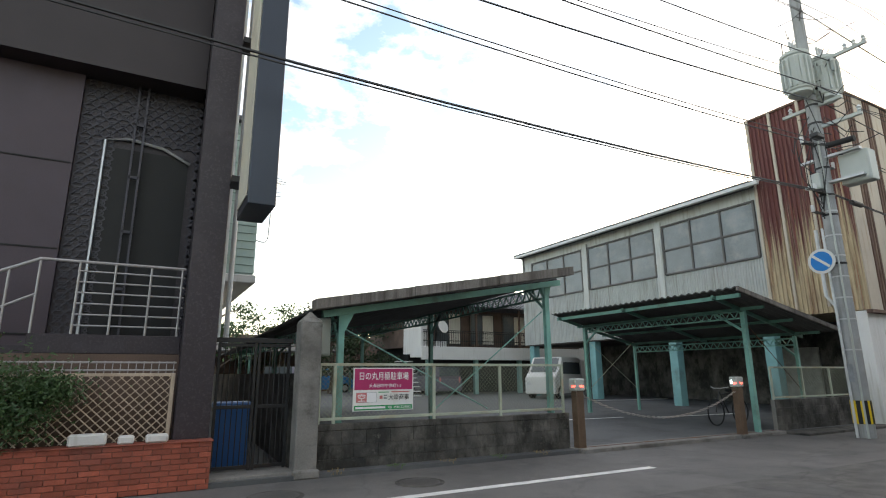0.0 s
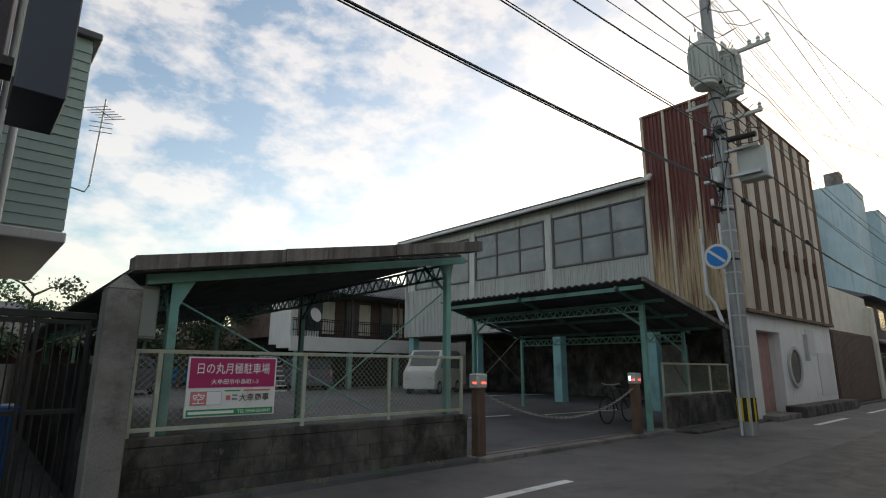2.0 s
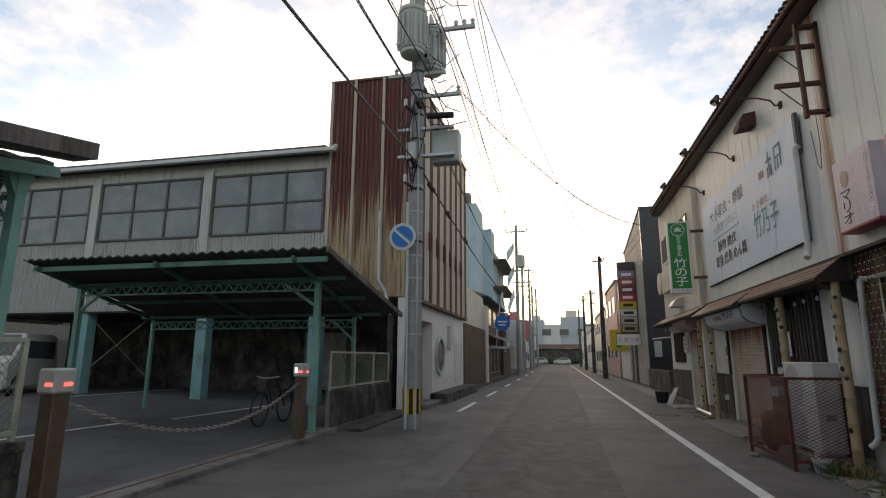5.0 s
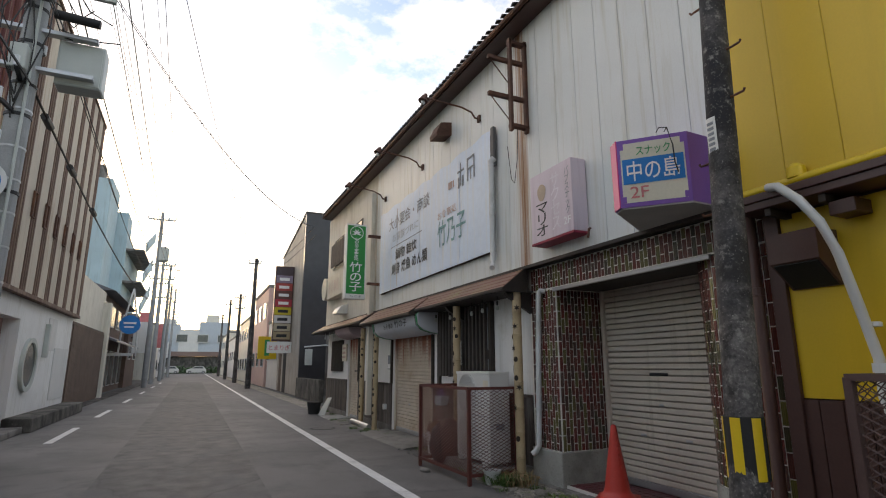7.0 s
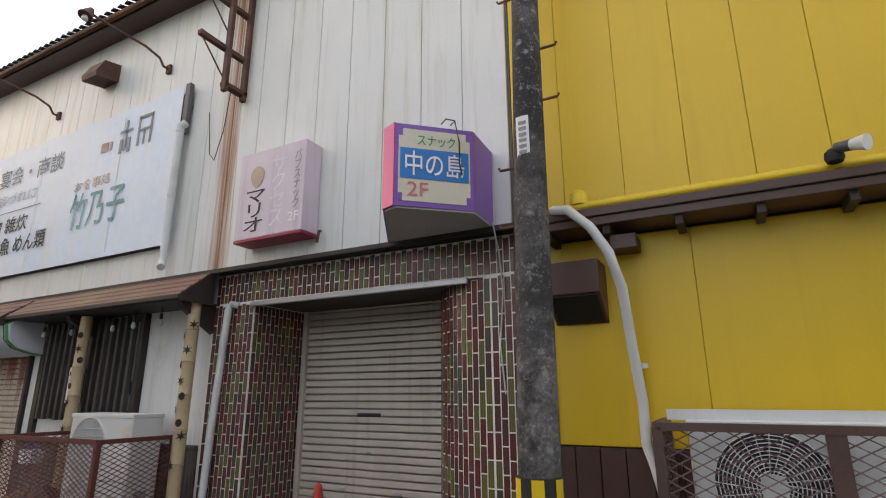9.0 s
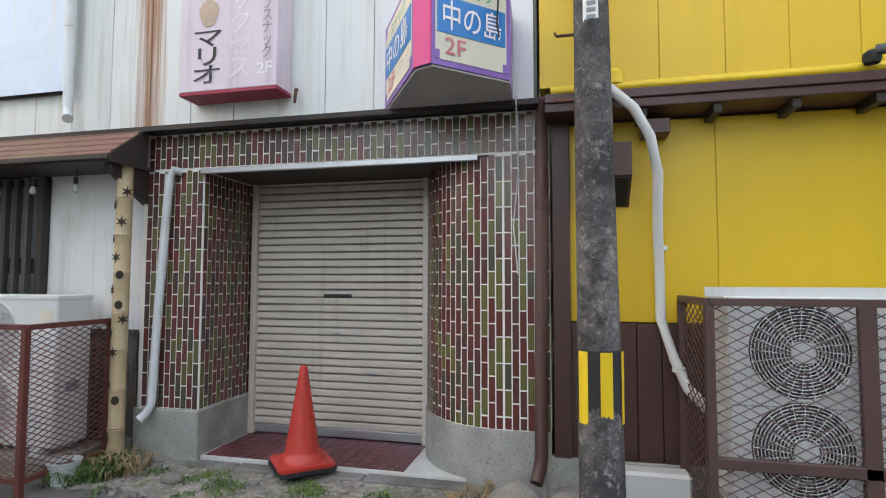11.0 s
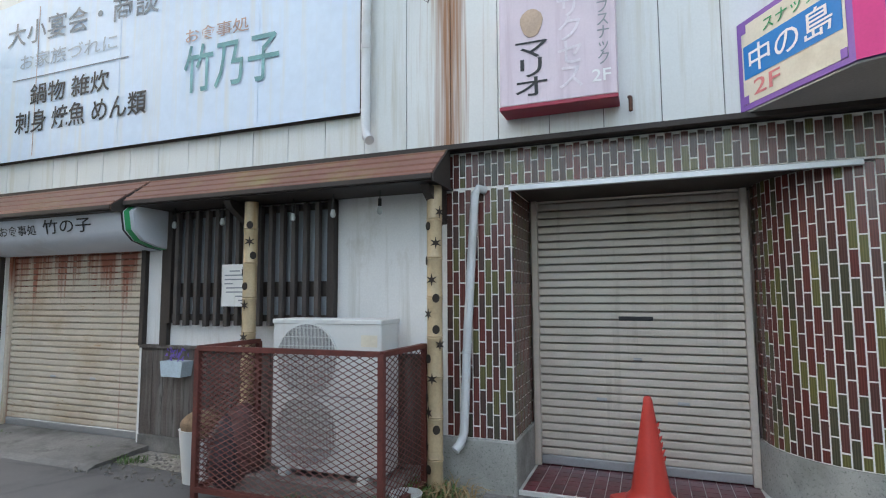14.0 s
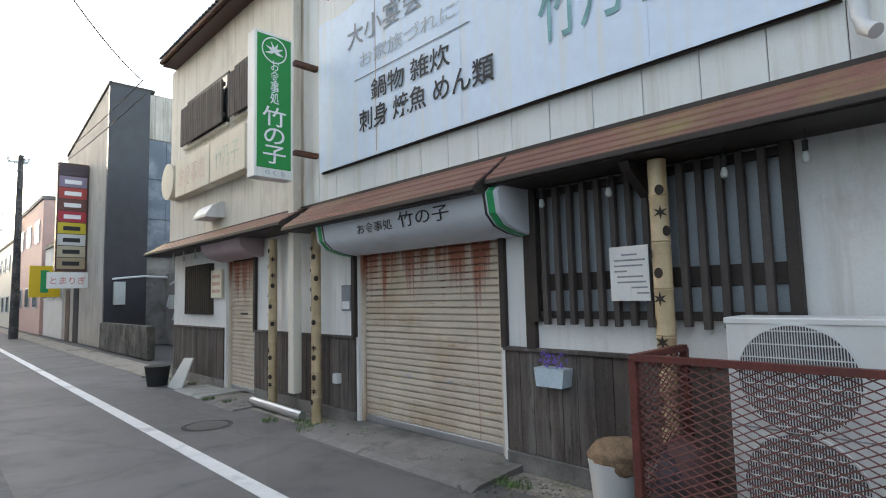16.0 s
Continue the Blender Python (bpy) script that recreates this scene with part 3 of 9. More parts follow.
for x0, x1 in ((4.62, 6.53), (6.54, 7.50)):
    part("panel", box(x0 - 0.004, x1 + 0.004, -0.33, -0.30, 1.22, 2.62, 0.003), YELLOW, yl)
x = 4.62
while x < 7.56:
    part("base_sheet", box(x + 0.002, min(x + 0.16, 7.57), -0.33, -0.288, 0.28, 1.21, 0.004), BROWN, yl)
    x += 0.163
part("plinth", box(4.6, 7.68, -0.34, -0.27, 0.0, 0.28, 0.01), CONC_L, yl)
part("corner_post", box(7.50, 7.62, -0.33, -0.26, 0.28, 2.78, 0.004), BROWN, yl)
part("eave_board", box(4.6, 7.66, -0.32, -0.02, 2.64, 2.70, 0.005), BROWN, yl)
part("eave_drip", box(4.6, 7.66, -0.16, 0.0, 2.70, 2.76, 0.005), BROWN, yl)
for x in (4.75, 5.2, 5.65, 6.1, 6.55, 7.0, 7.4):
    part("rafter_end", box(x, x + 0.05, -0.3, -0.05, 2.58, 2.638, 0.003), DARKWOOD, yl)
part("edge_pipe", rod(bmesh.new(), (4.6, -0.08, 2.80), (7.62, -0.08, 2.80), 0.035, seg=12), YELLOWP, yl, "yellow painted conduit along the eave", True)
part("cable_entry", lathe(bmesh.new(), (7.2, -0.1, 2.80), [(0.02, 0), (0.07, 0.02), (0.065, 0.1), (0.03, 0.13)], 12), YELLOWP, yl, "lumpy yellow painted cable entry", True)

hood = thing("exhaust_hood", (7.15, -0.3, 2.2), "brown sheet metal exhaust hood on the yellow wall", "vent")
part("casing", extrude(bmesh.new(), [(7.46, -0.3, 2.42), (7.46, -0.05, 2.42), (7.46, -0.05, 2.2), (7.46, -0.28, 2.02), (7.46, -0.3, 2.02)], (-0.36, 0, 0)), BROWN, hood)
part("mouth", extrude(bmesh.new(), [(7.44, -0.064, 2.19), (7.44, -0.27, 2.03), (7.44, -0.27, 2.024), (7.44, -0.06, 2.18)], (-0.32, 0, 0)), BLACK, hood, "black opening of the hood")
part("bracket", box(6.85, 7.02, -0.3, -0.1, 2.48, 2.58, 0.005), BROWN, hood)

hose = thing("insulated_hose", (6.9, -0.2, 1.0), "white taped refrigerant hose down the yellow wall", "pipe")
part("hose", tube(bmesh.new(), [(7.36, 0.0, 2.78), (7.24, 0.08, 2.74), (7.1, 0.09, 2.6), (7.0, 0.06, 2.42), (6.95, 0.0, 2.2), (6.94, -0.12, 1.85), (6.92, -0.21, 1.5), (6.92, -0.2, 1.25), (6.85, -0.16, 1.0), (6.78, -0.1, 0.82), (6.6, -0.05, 0.62), (6.45, 0.0, 0.5)], 0.033, 10), WHITEPL, hose, "", True)
for z, y, x in ((1.72, -0.205, 6.908), (0.93, -0.14, 6.825)):
    part("tape_band", lathe(bmesh.new(), (x, y, z - 0.015), [(0.034, 0), (0.042, 0.004), (0.042, 0.03), (0.034, 0.034)], 10), WHITEPL, hose)

spot = thing("floodlight", (5.75, -0.05, 2.82), "black wall floodlight with a white reflector bulb", "lamp")
part("mount", lathe(bmesh.new(), (5.74, 0.0, 2.80), [(0.04, 0), (0.05, 0.025), (0.045, 0.06), (0.02, 0.08)], 16), RUBBER, spot, "", True)
part("housing", rod(bmesh.new(), (5.73, 0.03, 2.87), (5.67, 0.08, 2.855), 0.03, 0.033, 14), mat("grey_plastic", (0.07, 0.075, 0.08), 0.5), spot, "dark grey lamp socket", True)
part("bulb", rod(bmesh.new(), (5.67, 0.08, 2.855), (5.61, 0.13, 2.838), 0.03, 0.046, 16), WHITEPL, spot, "white reflector bulb", True)

# ---- tiled entrance ----
DX0, DX1, DY = 8.71, 10.51, -1.05
tl = setting("tile_wall_left", box(DX1, 11.1, -1.15, -0.306, 0.42, 2.44), GROUT, "pier clad in glazed vertical tiles with white joints")
arc = [(7.98 + 0.716 * math.cos(a), -1.02 + 0.716 * math.sin(a)) for a in [radians(90 * k / 14) for k in range(15)]]
tr = setting("tile_wall_right", extrude(bmesh.new(), [(px, py, 0.42) for px, py in [(7.64, -1.15), (8.694, -1.15)] + arc + [(7.64, -0.306)]], (0, 0, 2.02)), GROUT, "rounded wall clad in glazed red, olive and brown tiles")
tp = setting("tile_lintel", box(7.64, 11.1, -1.15, -0.306, 2.44, 2.755), GROUT, "lintel clad in glazed vertical tiles")
arc2 = [(7.98 + 0.745 * math.cos(a), -1.02 + 0.745 * math.sin(a)) for a in [radians(90 * k / 14) for k in range(15)]]
setting("plinth_right", extrude(bmesh.new(), [(px, py, -0.1) for px, py in [(7.64, -1.15), (8.725, -1.15)] + arc2 + [(7.64, -0.275)]], (0, 0, 0.53)), CONC_L, "rounded speckled render plinth", "plinth", True)
setting("plinth_left", box(DX1 - 0.02, 11.12, -1.15, -0.275, -0.1, 0.43, 0.012), CONC_L, "speckled grey render plinth", "plinth")
setting("entrance_ceiling", box(8.0, 10.6, -1.15, -0.31, 2.425, 2.438), DARKWOOD, "dark soffit of the entrance", "ceiling")

tile_cut = {}


def tile_of(h, m=None):
    """The shared mesh of the tiles of height h."""
    key = (round(h, 2), m.name)
    if key not in tile_cut:
        b = box(-0.0231, 0.0231, -0.0022, 0.0022, -h / 2, h / 2, 0.0012)
        me = bpy.data.meshes.new("tile")
        b.to_mesh(me)
        b.free()
        me.materials.append(m)
        tile_cut[key] = me
    return tile_cut[key]


def lay_column(px, py, ang, z0, z1, shift, parent):
    z = z0 - shift
    while z < z1 - 0.02:
        a, b = max(z, z0) + 0.0055, min(z + 0.19, z1) - 0.0055
        if b - a > 0.025:
            ob = new("tile", tile_of(round(b - a, 2), TILE if parent is tr else TILE_D))
            ob.matrix_basis = pose(px, py, (a + b) / 2, 0, 0, ang)
            ob.matrix_basis = ob.matrix_basis @ pose(0, random.uniform(-0.0008, 0.0008), 0, random.uniform(-0.6, 0.6), 0, 0)
            under(ob, parent)
        z += 0.19


k = 0
x = DX1 + 0.03
while x < 11.08:
    lay_column(x, -0.303, 0, 0.43, 2.44, (k % 2) * 0.095, tl)
    x += 0.055
    k += 1
y = -0.345
while y > -1.03:
    lay_column(DX1 - 0.003, y, 90, 0.43, 2.42, (k % 2) * 0.095, tl)
    y -= 0.055
    k += 1
n_arc = 20
for i in range(n_arc):
    a = radians((i + 0.5) * 90 / n_arc)
    lay_column(7.98 + 0.718 * math.cos(a), -1.02 + 0.718 * math.sin(a), math.degrees(a) - 90, 0.43, 2.44, (i % 2) * 0.095, tr)
for i in range(6):
    lay_column(7.945 - 0.055 * i, -0.303, 0, 0.43, 2.44, ((i + 1) % 2) * 0.095, tr)
x = 7.672
k = 0
while x < 11.08:
    lay_column(x, -0.303, 0, 2.45, 2.752, (k % 2) * 0.095, tp)
    x += 0.055
    k += 1

setting("lintel_strip", box(8.16, DX1 + 0.01, -0.30, -0.265, 2.395, 2.44, 0.004), ALU, "pale metal strip along the lintel edge", "trim")

# entrance floor
fl = setting("entrance_floor", box(7.9, 10.62, -1.15, -0.33, -0.1, 0.058, 0.004), mat("white_cement", (0.6, 0.6, 0.57), 0.85, var=0.15, scale=6, stain=(0.4, 0.39, 0.35), stain_amt=0.4, bump=0.2), "white cement threshold with maroon floor tiles", "floor")
ft_bm = box(-0.0475, 0.0475, -0.0475, 0.0475, -0.004, 0.004, 0.0015)
ft_me = bpy.data.meshes.new("floor_tile")
ft_bm.to_mesh(ft_me)
ft_bm.free()
ft_me.materials.append(MAROON)
for i in range(17):
    for j in range(7):
        px, py = 8.79 + i * 0.1015, -0.40 - j * 0.1015
        if px > 10.5 + (py + 0.35) * 0.05:
            continue
        ob = new("floor_tile", ft_me)
        ob.location = (px, py, 0.061 + random.uniform(-0.0006, 0.0006))
        under(ob, fl)
for x0, x1 in ((7.75, 9.02), (9.03, 10.1), (10.11, 10.75)):
    setting("kerb_stone", box(x0, x1, -0.335, -0.2, -0.15, 0.03 + random.uniform(-0.006, 0.006), 0.012), CONC, "worn concrete kerb stone at the entrance", "kerb")


def shutter(x0, x1, y, z0, z1, material, label, pitch=0.0705, slots=True):
    """A roller shutter of separate slats between two guide rails, with a bottom bar, a letter slot and finger pulls."""
    s = thing("roller_shutter", ((x0 + x1) / 2, y, z0), label, "shutter")
    prof = [(0.006, 0.0), (0.014, 0.004), (0.016, 0.012), (0.016, pitch - 0.02), (0.013, pitch - 0.012), (-0.014, pitch - 0.0095), (-0.014, pitch - 0.001), (-0.014, 0.0)]
    me = None
    z = z0 + 0.08
    while z < z1 - 0.01:
        if me is None:
            ob = link("slat", extrude(bmesh.new(), [(x0, py, pz) for py, pz in prof], (x1 - x0, 0, 0)), material)
            me = ob.data
        else:
            ob = new("slat", me)
        ob.location = (0, y, z)
        under(ob, s)
        z += pitch
    part("bottom_bar", box(x0, x1, y - 0.01, y + 0.028, z0, z0 + 0.078, 0.006), ALU, s, "bare metal bottom bar")
    for a, b in ((x0 - 0.055, x0), (x1, x1 + 0.055)):
        part("guide_rail", box(a, b, y - 0.04, y + 0.06, z0 - 0.01, z1, 0.006), material, s)
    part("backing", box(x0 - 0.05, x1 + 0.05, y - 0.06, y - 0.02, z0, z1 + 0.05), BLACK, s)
    xm = (x0 + x1) / 2
    if slots:
        part("letter_slot", box(xm - 0.14, xm + 0.14, y + 0.01, y + 0.02, z0 + 1.27, z0 + 1.305, 0.004), INK, s, "dark letter slot")
        part("lock", box(xm - 0.04, xm + 0.03, y + 0.01, y + 0.022, z0 + 0.93, z0 + 0.955, 0.006), ALU, s)
    for dx in (-0.35, 0.3):
        part("finger_pull", box(xm + dx - 0.045, xm + dx + 0.045, y + 0.01, y + 0.019, z0 + 0.575, z0 + 0.605, 0.004), ALU, s)
    return s


shutter(DX0 + 0.07, DX1 - 0.075, DY, 0.07, 2.425, SHUTTER, "closed beige steel roller shutter in the tiled entrance")

# traffic cone on its rubber base
CX, CY = 9.53, -0.25
cone = thing("traffic_cone", (CX, CY, 0.06), "orange plastic traffic cone, torn, on a black rubber base", "cone")
cb = lathe(bmesh.new(), (CX, CY, 0.0), [(0.178, 0.126), (0.172, 0.15), (0.148, 0.172), (0.14, 0.182), (0.134, 0.19), (0.129, 0.21), (0.034, 0.79), (0.031, 0.82), (0.022, 0.842), (0.008, 0.848)], 32)
part("body", cb, CONE, cone, "", True)


def rounded_plate(b, half, z0, z1, cut, turn):
    """A square plate with cut corners, half its width across, turned about the cone's axis."""
    pts_ = []
    for k in range(4):
        q = radians(90 * k + turn)
        ux_, uy_ = Vector((math.cos(q), math.sin(q), 0)), Vector((-math.sin(q), math.cos(q), 0))
        pts_ += [Vector((CX, CY, z0)) + ux_ * half - uy_ * (half - cut), Vector((CX, CY, z0)) + ux_ * half + uy_ * (half - cut)]
    extrude(b, pts_, (0, 0, z1 - z0))
    bmesh.ops.bevel(b, geom=b.edges[:], offset=0.006, segments=2, affect="EDGES")
    return b


part("flange", rounded_plate(bmesh.new(), 0.212, 0.098, 0.128, 0.03, 41), CONE, cone)
part("rubber_base", rounded_plate(bmesh.new(), 0.216, 0.066, 0.098, 0.03, 44), RUBBER, cone, "black rubber weight under the cone")
tb = bmesh.new()
for i in range(6):
    z = 0.42 + i * 0.045
    r_ = 0.129 - 0.165 * (z - 0.21)
    rod(tb, (CX - r_ * 0.96, CY + r_ * 0.25, z), (CX - r_ * 1.12 - 0.006 * (i % 2), CY + r_ * 0.32, z + 0.03), 0.014, 0.003, 5)
part("torn_edge", tb, CONE, cone, "frayed split in the cone")

# ---- signs ----
bs = thing("corner_sign", (8.2, 0.2, 2.8), "wedge-shaped purple and ivory bar sign box above the entrance", "sign")
A, B, C, D, E_ = (8.86, -0.19), (8.42, 0.54), (8.30, 0.59), (7.87, 0.2), (7.89, -0.19)
part("box", extrude(bmesh.new(), [(px, py, 2.80) for px, py in (A, B, C, D, E_)], (0, 0, 0.62)), SIGNPURPLE, bs)
part("underside", extrude(bmesh.new(), [(px * 0.985 + 0.12, py * 0.97, 2.785) for px, py in (A, B, C, D, E_)], (0, 0, 0.014)), mat("grey_underside", (0.4, 0.39, 0.37), 0.7, var=0.15), bs)


def panel_on(parent, p, q, z0, h, full, slogan):
    """A lettered sign face from plan point p to plan point q, as read from outside."""
    ux = Vector((q[0] - p[0], q[1] - p[1], 0))
    L = ux.length
    ux.normalize()
    uz = Vector((0, 0, 1))
    o = Vector((p[0], p[1], z0))
    at = lambda s, t: o + ux * (s * L) + uz * (t * h)
    f = part("face", flat(at(0.05, 0.06), ux, uz, L * 0.9, h * 0.88, 0.004), SIGNIVORY, parent, "ivory sign face")
    part("blue_band", flat(at(0.07, 0.33), ux, uz, L * 0.86, h * 0.37, 0.008), SIGNBLUE, parent)
    lettering("スナック", at(0.28, 0.74), ux, uz, L * 0.48, h * 0.14, INKGREEN, parent, lift=0.009)
    lettering("中の島", at(0.13, 0.365), ux, uz, L * 0.74, h * 0.3, INKWHITE, parent, lift=0.013)
    lettering("2F", at(0.16, 0.12), ux, uz, L * 0.26, h * 0.17, INKRED, parent, lift=0.009)
    for s, t in ((0.05, 0.06), (0.90, 0.06), (0.05, 0.85), (0.90, 0.85)):
        part("corner_notch", flat(at(s, t), ux, uz, L * 0.05, h * 0.09, 0.0065), SIGNPURPLE, parent)


panel_on(bs, C, D, 2.80, 0.62, True, "")
panel_on(bs, A, B, 2.80, 0.62, True, "")
part("edge_strip", extrude(bmesh.new(), [(8.424, 0.545, 2.80), (8.30, 0.598, 2.80), (8.296, 0.588, 2.80), (8.42, 0.535, 2.80)], (0, 0, 0.622)), SIGNMAGENTA, bs, "magenta front edge")
wr = bmesh.new()
tube(wr, [(7.99, 0.33, 3.44), (7.95, 0.34, 3.46), (7.93, 0.31, 3.3), (7.94, 0.29, 3.15), (7.93, 0.27, 3.06)], 0.006, 5)
tube(wr, [(8.05, 0.36, 3.45), (8.0, 0.38, 3.47), (7.94, 0.36, 3.45)], 0.005, 5)
part("loose_wire", wr, WIRE, bs, "dark loose wire over the corner")
tube_w = single("hanging_wire", tube(bmesh.new(), [(7.86, -0.1, 2.8), (7.87, -0.24, 2.6), (7.86, -0.27, 2.3), (7.9, -0.285, 1.9), (7.87, -0.285, 1.55)], 0.006, 5), PVC, "pale wire hanging down the tiled wall", "cable")

ps = thing("pink_sign", (10.0, -0.1, 2.95), "faded pink bar sign box on the siding", "sign")
part("box", box(9.65, 10.50, -0.19, 0.03, 2.98, 3.87, 0.006), SIGNPINK, ps)
part("red_tray", box(9.645, 10.505, -0.19, 0.032, 2.95, 2.98, 0.004), SIGNRED, ps, "rust-streaked red bottom frame")
ux, uz = Vector((-1, 0, 0)), Vector((0, 0, 1))
lettering("マ\nリ\nオ", (10.38, 0.03, 3.04), ux, uz, 0.25, 0.42, INK, ps, line=0.85)
lettering("バ\nブ\nス\nナ\nッ\nク", (9.78, 0.03, 3.2), ux, uz, 0.09, 0.58, INKGREY, ps, line=0.85)
lettering("サ\nク\nセ\nス", (10.06, 0.03, 3.06), ux, uz, 0.18, 0.72, mat("ghost_ink", (0.76, 0.7, 0.75), 0.6, bump=0), ps, line=0.85)
lettering("2F", (9.82, 0.03, 3.08), ux, uz, 0.13, 0.09, INKWHITE, ps)
part("emblem", extrude(bmesh.new(), [(10.25 + 0.085 * math.cos(radians(a)) * (1 + 0.1 * math.sin(3 * radians(a))), 0.028, 3.6 + 0.11 * math.sin(radians(a))) for a in range(0, 360, 24)], (0, 0.008, 0)), mat("tan_patch", (0.5, 0.38, 0.28), 0.6, var=0.2), ps, "faded tan emblem patch")
part("side_pipe", tube(bmesh.new(), [(9.58, -0.15, 3.0), (9.57, -0.12, 2.99), (9.57, -0.1, 2.88)], 0.014, 6), RUST, ps)

bn = thing("banner", (14.5, -0.13, 3.2), "large pale cloth banner, coloured with reflected sky blue, with faded lettering on the siding", "banner")
bb = bmesh.new()
NX, NZ = 70, 14
grid = []
for i in range(NX + 1):
    col = []
    for j in range(NZ + 1):
        u, v = i / NX, j / NZ
        dy = 0.003 * noise.noise((u * 9, v * 3, 0.3)) + 0.0015 * noise.noise((u * 30, v * 4, 2.0))
        top = 5.12 + 0.04 * math.sin(u * 40) * (0.5 + 0.5 * noise.noise((u * 12, 0, 0)))
        col.append(bb.verts.new((11.80 + 5.54 * u, -0.125 + dy, 3.16 + (top - 3.16) * v)))
    grid.append(col)
for i in range(NX):
    for j in range(NZ):
        bb.faces.new((grid[i][j], grid[i][j + 1], grid[i + 1][j + 1], grid[i + 1][j]))
cloth = part("cloth", bb, BANNER, bn)
sol = cloth.modifiers.new("thickness", "SOLIDIFY")
sol.thickness = 0.003
part("frame_bar", box(11.80, 17.34, -0.19, -0.155, 3.15, 3.19, 0.004), DARKWOOD, bn)
part("frame_bar", box(11.80, 17.34, -0.19, -0.155, 5.02, 5.06, 0.004), DARKWOOD, bn)
for x in (11.79, 13.6, 15.5, 17.31):
    part("frame_bar", box(x, x + 0.04, -0.155, -0.145, 3.2, 5.0), DARKWOOD, bn)
bz = lambda x, z: (x, -0.1195, z)
for x in (12.9, 14.75, 16.1):
    part("seam", box(x, x + 0.006, -0.121, -0.1165, 3.2, 5.0), INKTAN if x > 16 else BANNER, bn)
lettering("大小宴会・商談", bz(16.66, 4.56), ux, uz, 2.45, 0.3, INKGREY, bn, lift=0.004)
lettering("お家族づれに", bz(16.4, 4.25), ux, uz, 1.6, 0.19, mat("very_faded_ink", (0.47, 0.52, 0.56), 0.7, bump=0), bn, lift=0.004)
part("rule", flat(bz(16.52, 4.13), ux, uz, 1.9, 0.012, 0.004), INKGREY, bn)
lettering("鍋物 雑炊", bz(16.19, 3.8), ux, uz, 1.3, 0.25, INK, bn, lift=0.004, bold=0.012)
lettering("刺身 焼魚 めん類", bz(16.43, 3.47), ux, uz, 2.1, 0.27, INK, bn, lift=0.004, bold=0.012)
lettering("お食事処", bz(13.82, 4.13), ux, uz, 0.8, 0.15, INKTAN, bn, lift=0.006)
lettering("竹乃子", bz(13.83, 3.6), ux, uz, 1.17, 0.5, INKTEAL, bn, lift=0.006)
for i, (dx, w, h) in enumerate(((0, 0.16, 0.13), (0.19, 0.05, 0.12))):
    part("mark", flat(bz(13.35 - dx, 4.6), ux, uz, w, h, 0.004), INKTAN, bn)
for dx, dz, w, h in ((0.38, 0.30, 0.26, 0.04), (0.49, 0.05, 0.04, 0.42), (0.4, 0.02, 0.06, 0.2), (0.56, 0.02, 0.06, 0.2), (0.75, 0.05, 0.04, 0.4), (0.99, 0.05, 0.04, 0.4), (0.75, 0.42, 0.28, 0.04), (0.78, 0.24, 0.22, 0.035), (0.87, 0.05, 0.035, 0.2)):
    part("mark", flat(bz(13.35 - dx, 4.48 + dz), ux, uz, w, h, 0.004), INKGREY, bn)

gs = thing("green_sign", (17.5, 0.3, 3.1), "tall green projecting restaurant sign with white lettering", "sign")
part("box", box(17.42, 17.62, 0.21, 0.72, 3.03, 4.88, 0.008), SIGNWHITE, gs)
gu = Vector((0, -1, 0))
part("green_face", flat((17.42, 0.69, 3.15), gu, uz, 0.45, 1.69, 0.004), SIGNGREEN, gs, "green sign face")
lettering("お\n食\n事\n処", (17.42, 0.52, 3.97), gu, uz, 0.12, 0.56, INKWHITE, gs, line=0.9, lift=0.008)
lettering("竹\nの\n子", (17.42, 0.62, 3.21), gu, uz, 0.31, 0.72, INKWHITE, gs, line=0.9, lift=0.008)
def annulus(c, r0, r1, depth, seg=32):
    """A flat ring facing along x, as one closed body."""
    b_ = bmesh.new()
    loops = [[b_.verts.new((c[0] + dx, c[1] + r * math.cos(2 * math.pi * k / seg), c[2] + r * math.sin(2 * math.pi * k / seg))) for k in range(seg)] for dx, r in ((0, r0), (0, r1), (depth, r1), (depth, r0))]
    for q0, q1 in zip(loops, loops[1:] + loops[:1]):
        for k in range(seg):
            b_.faces.new((q0[k], q0[(k + 1) % seg], q1[(k + 1) % seg], q1[k]))
    return b_


ring = annulus((17.412, 0.465, 4.66), 0.153, 0.168, 0.004)
part("ring", ring, INKWHITE, gs, "white roundel")
leaf = bmesh.new()
for k in range(6):
    a = radians(90 + (k - 2.5) * 42)
    extrude(leaf, [(17.412, 0.465, 4.63), (17.412, 0.465 + 0.05 * math.cos(a + 0.35), 4.64 + 0.06 * math.sin(a + 0.35)), (17.412, 0.465 + 0.13 * math.cos(a), 4.64 + 0.13 * math.sin(a)), (17.412, 0.465 + 0.05 * math.cos(a - 0.35), 4.64 + 0.06 * math.sin(a - 0.35))], (-0.003, 0, 0))
part("leaf_mark", leaf, INKWHITE, gs)
part("bracket", box(17.47, 17.56, -0.2, 0.14, 3.4, 3.46), RUST, gs)
part("bracket", box(17.47, 17.56, -0.2, 0.14, 4.6, 4.66), RUST, gs)
lettering("ＧＣＳ", (17.42, 0.58, 3.07), gu, uz, 0.26, 0.05, INKGREY, gs)

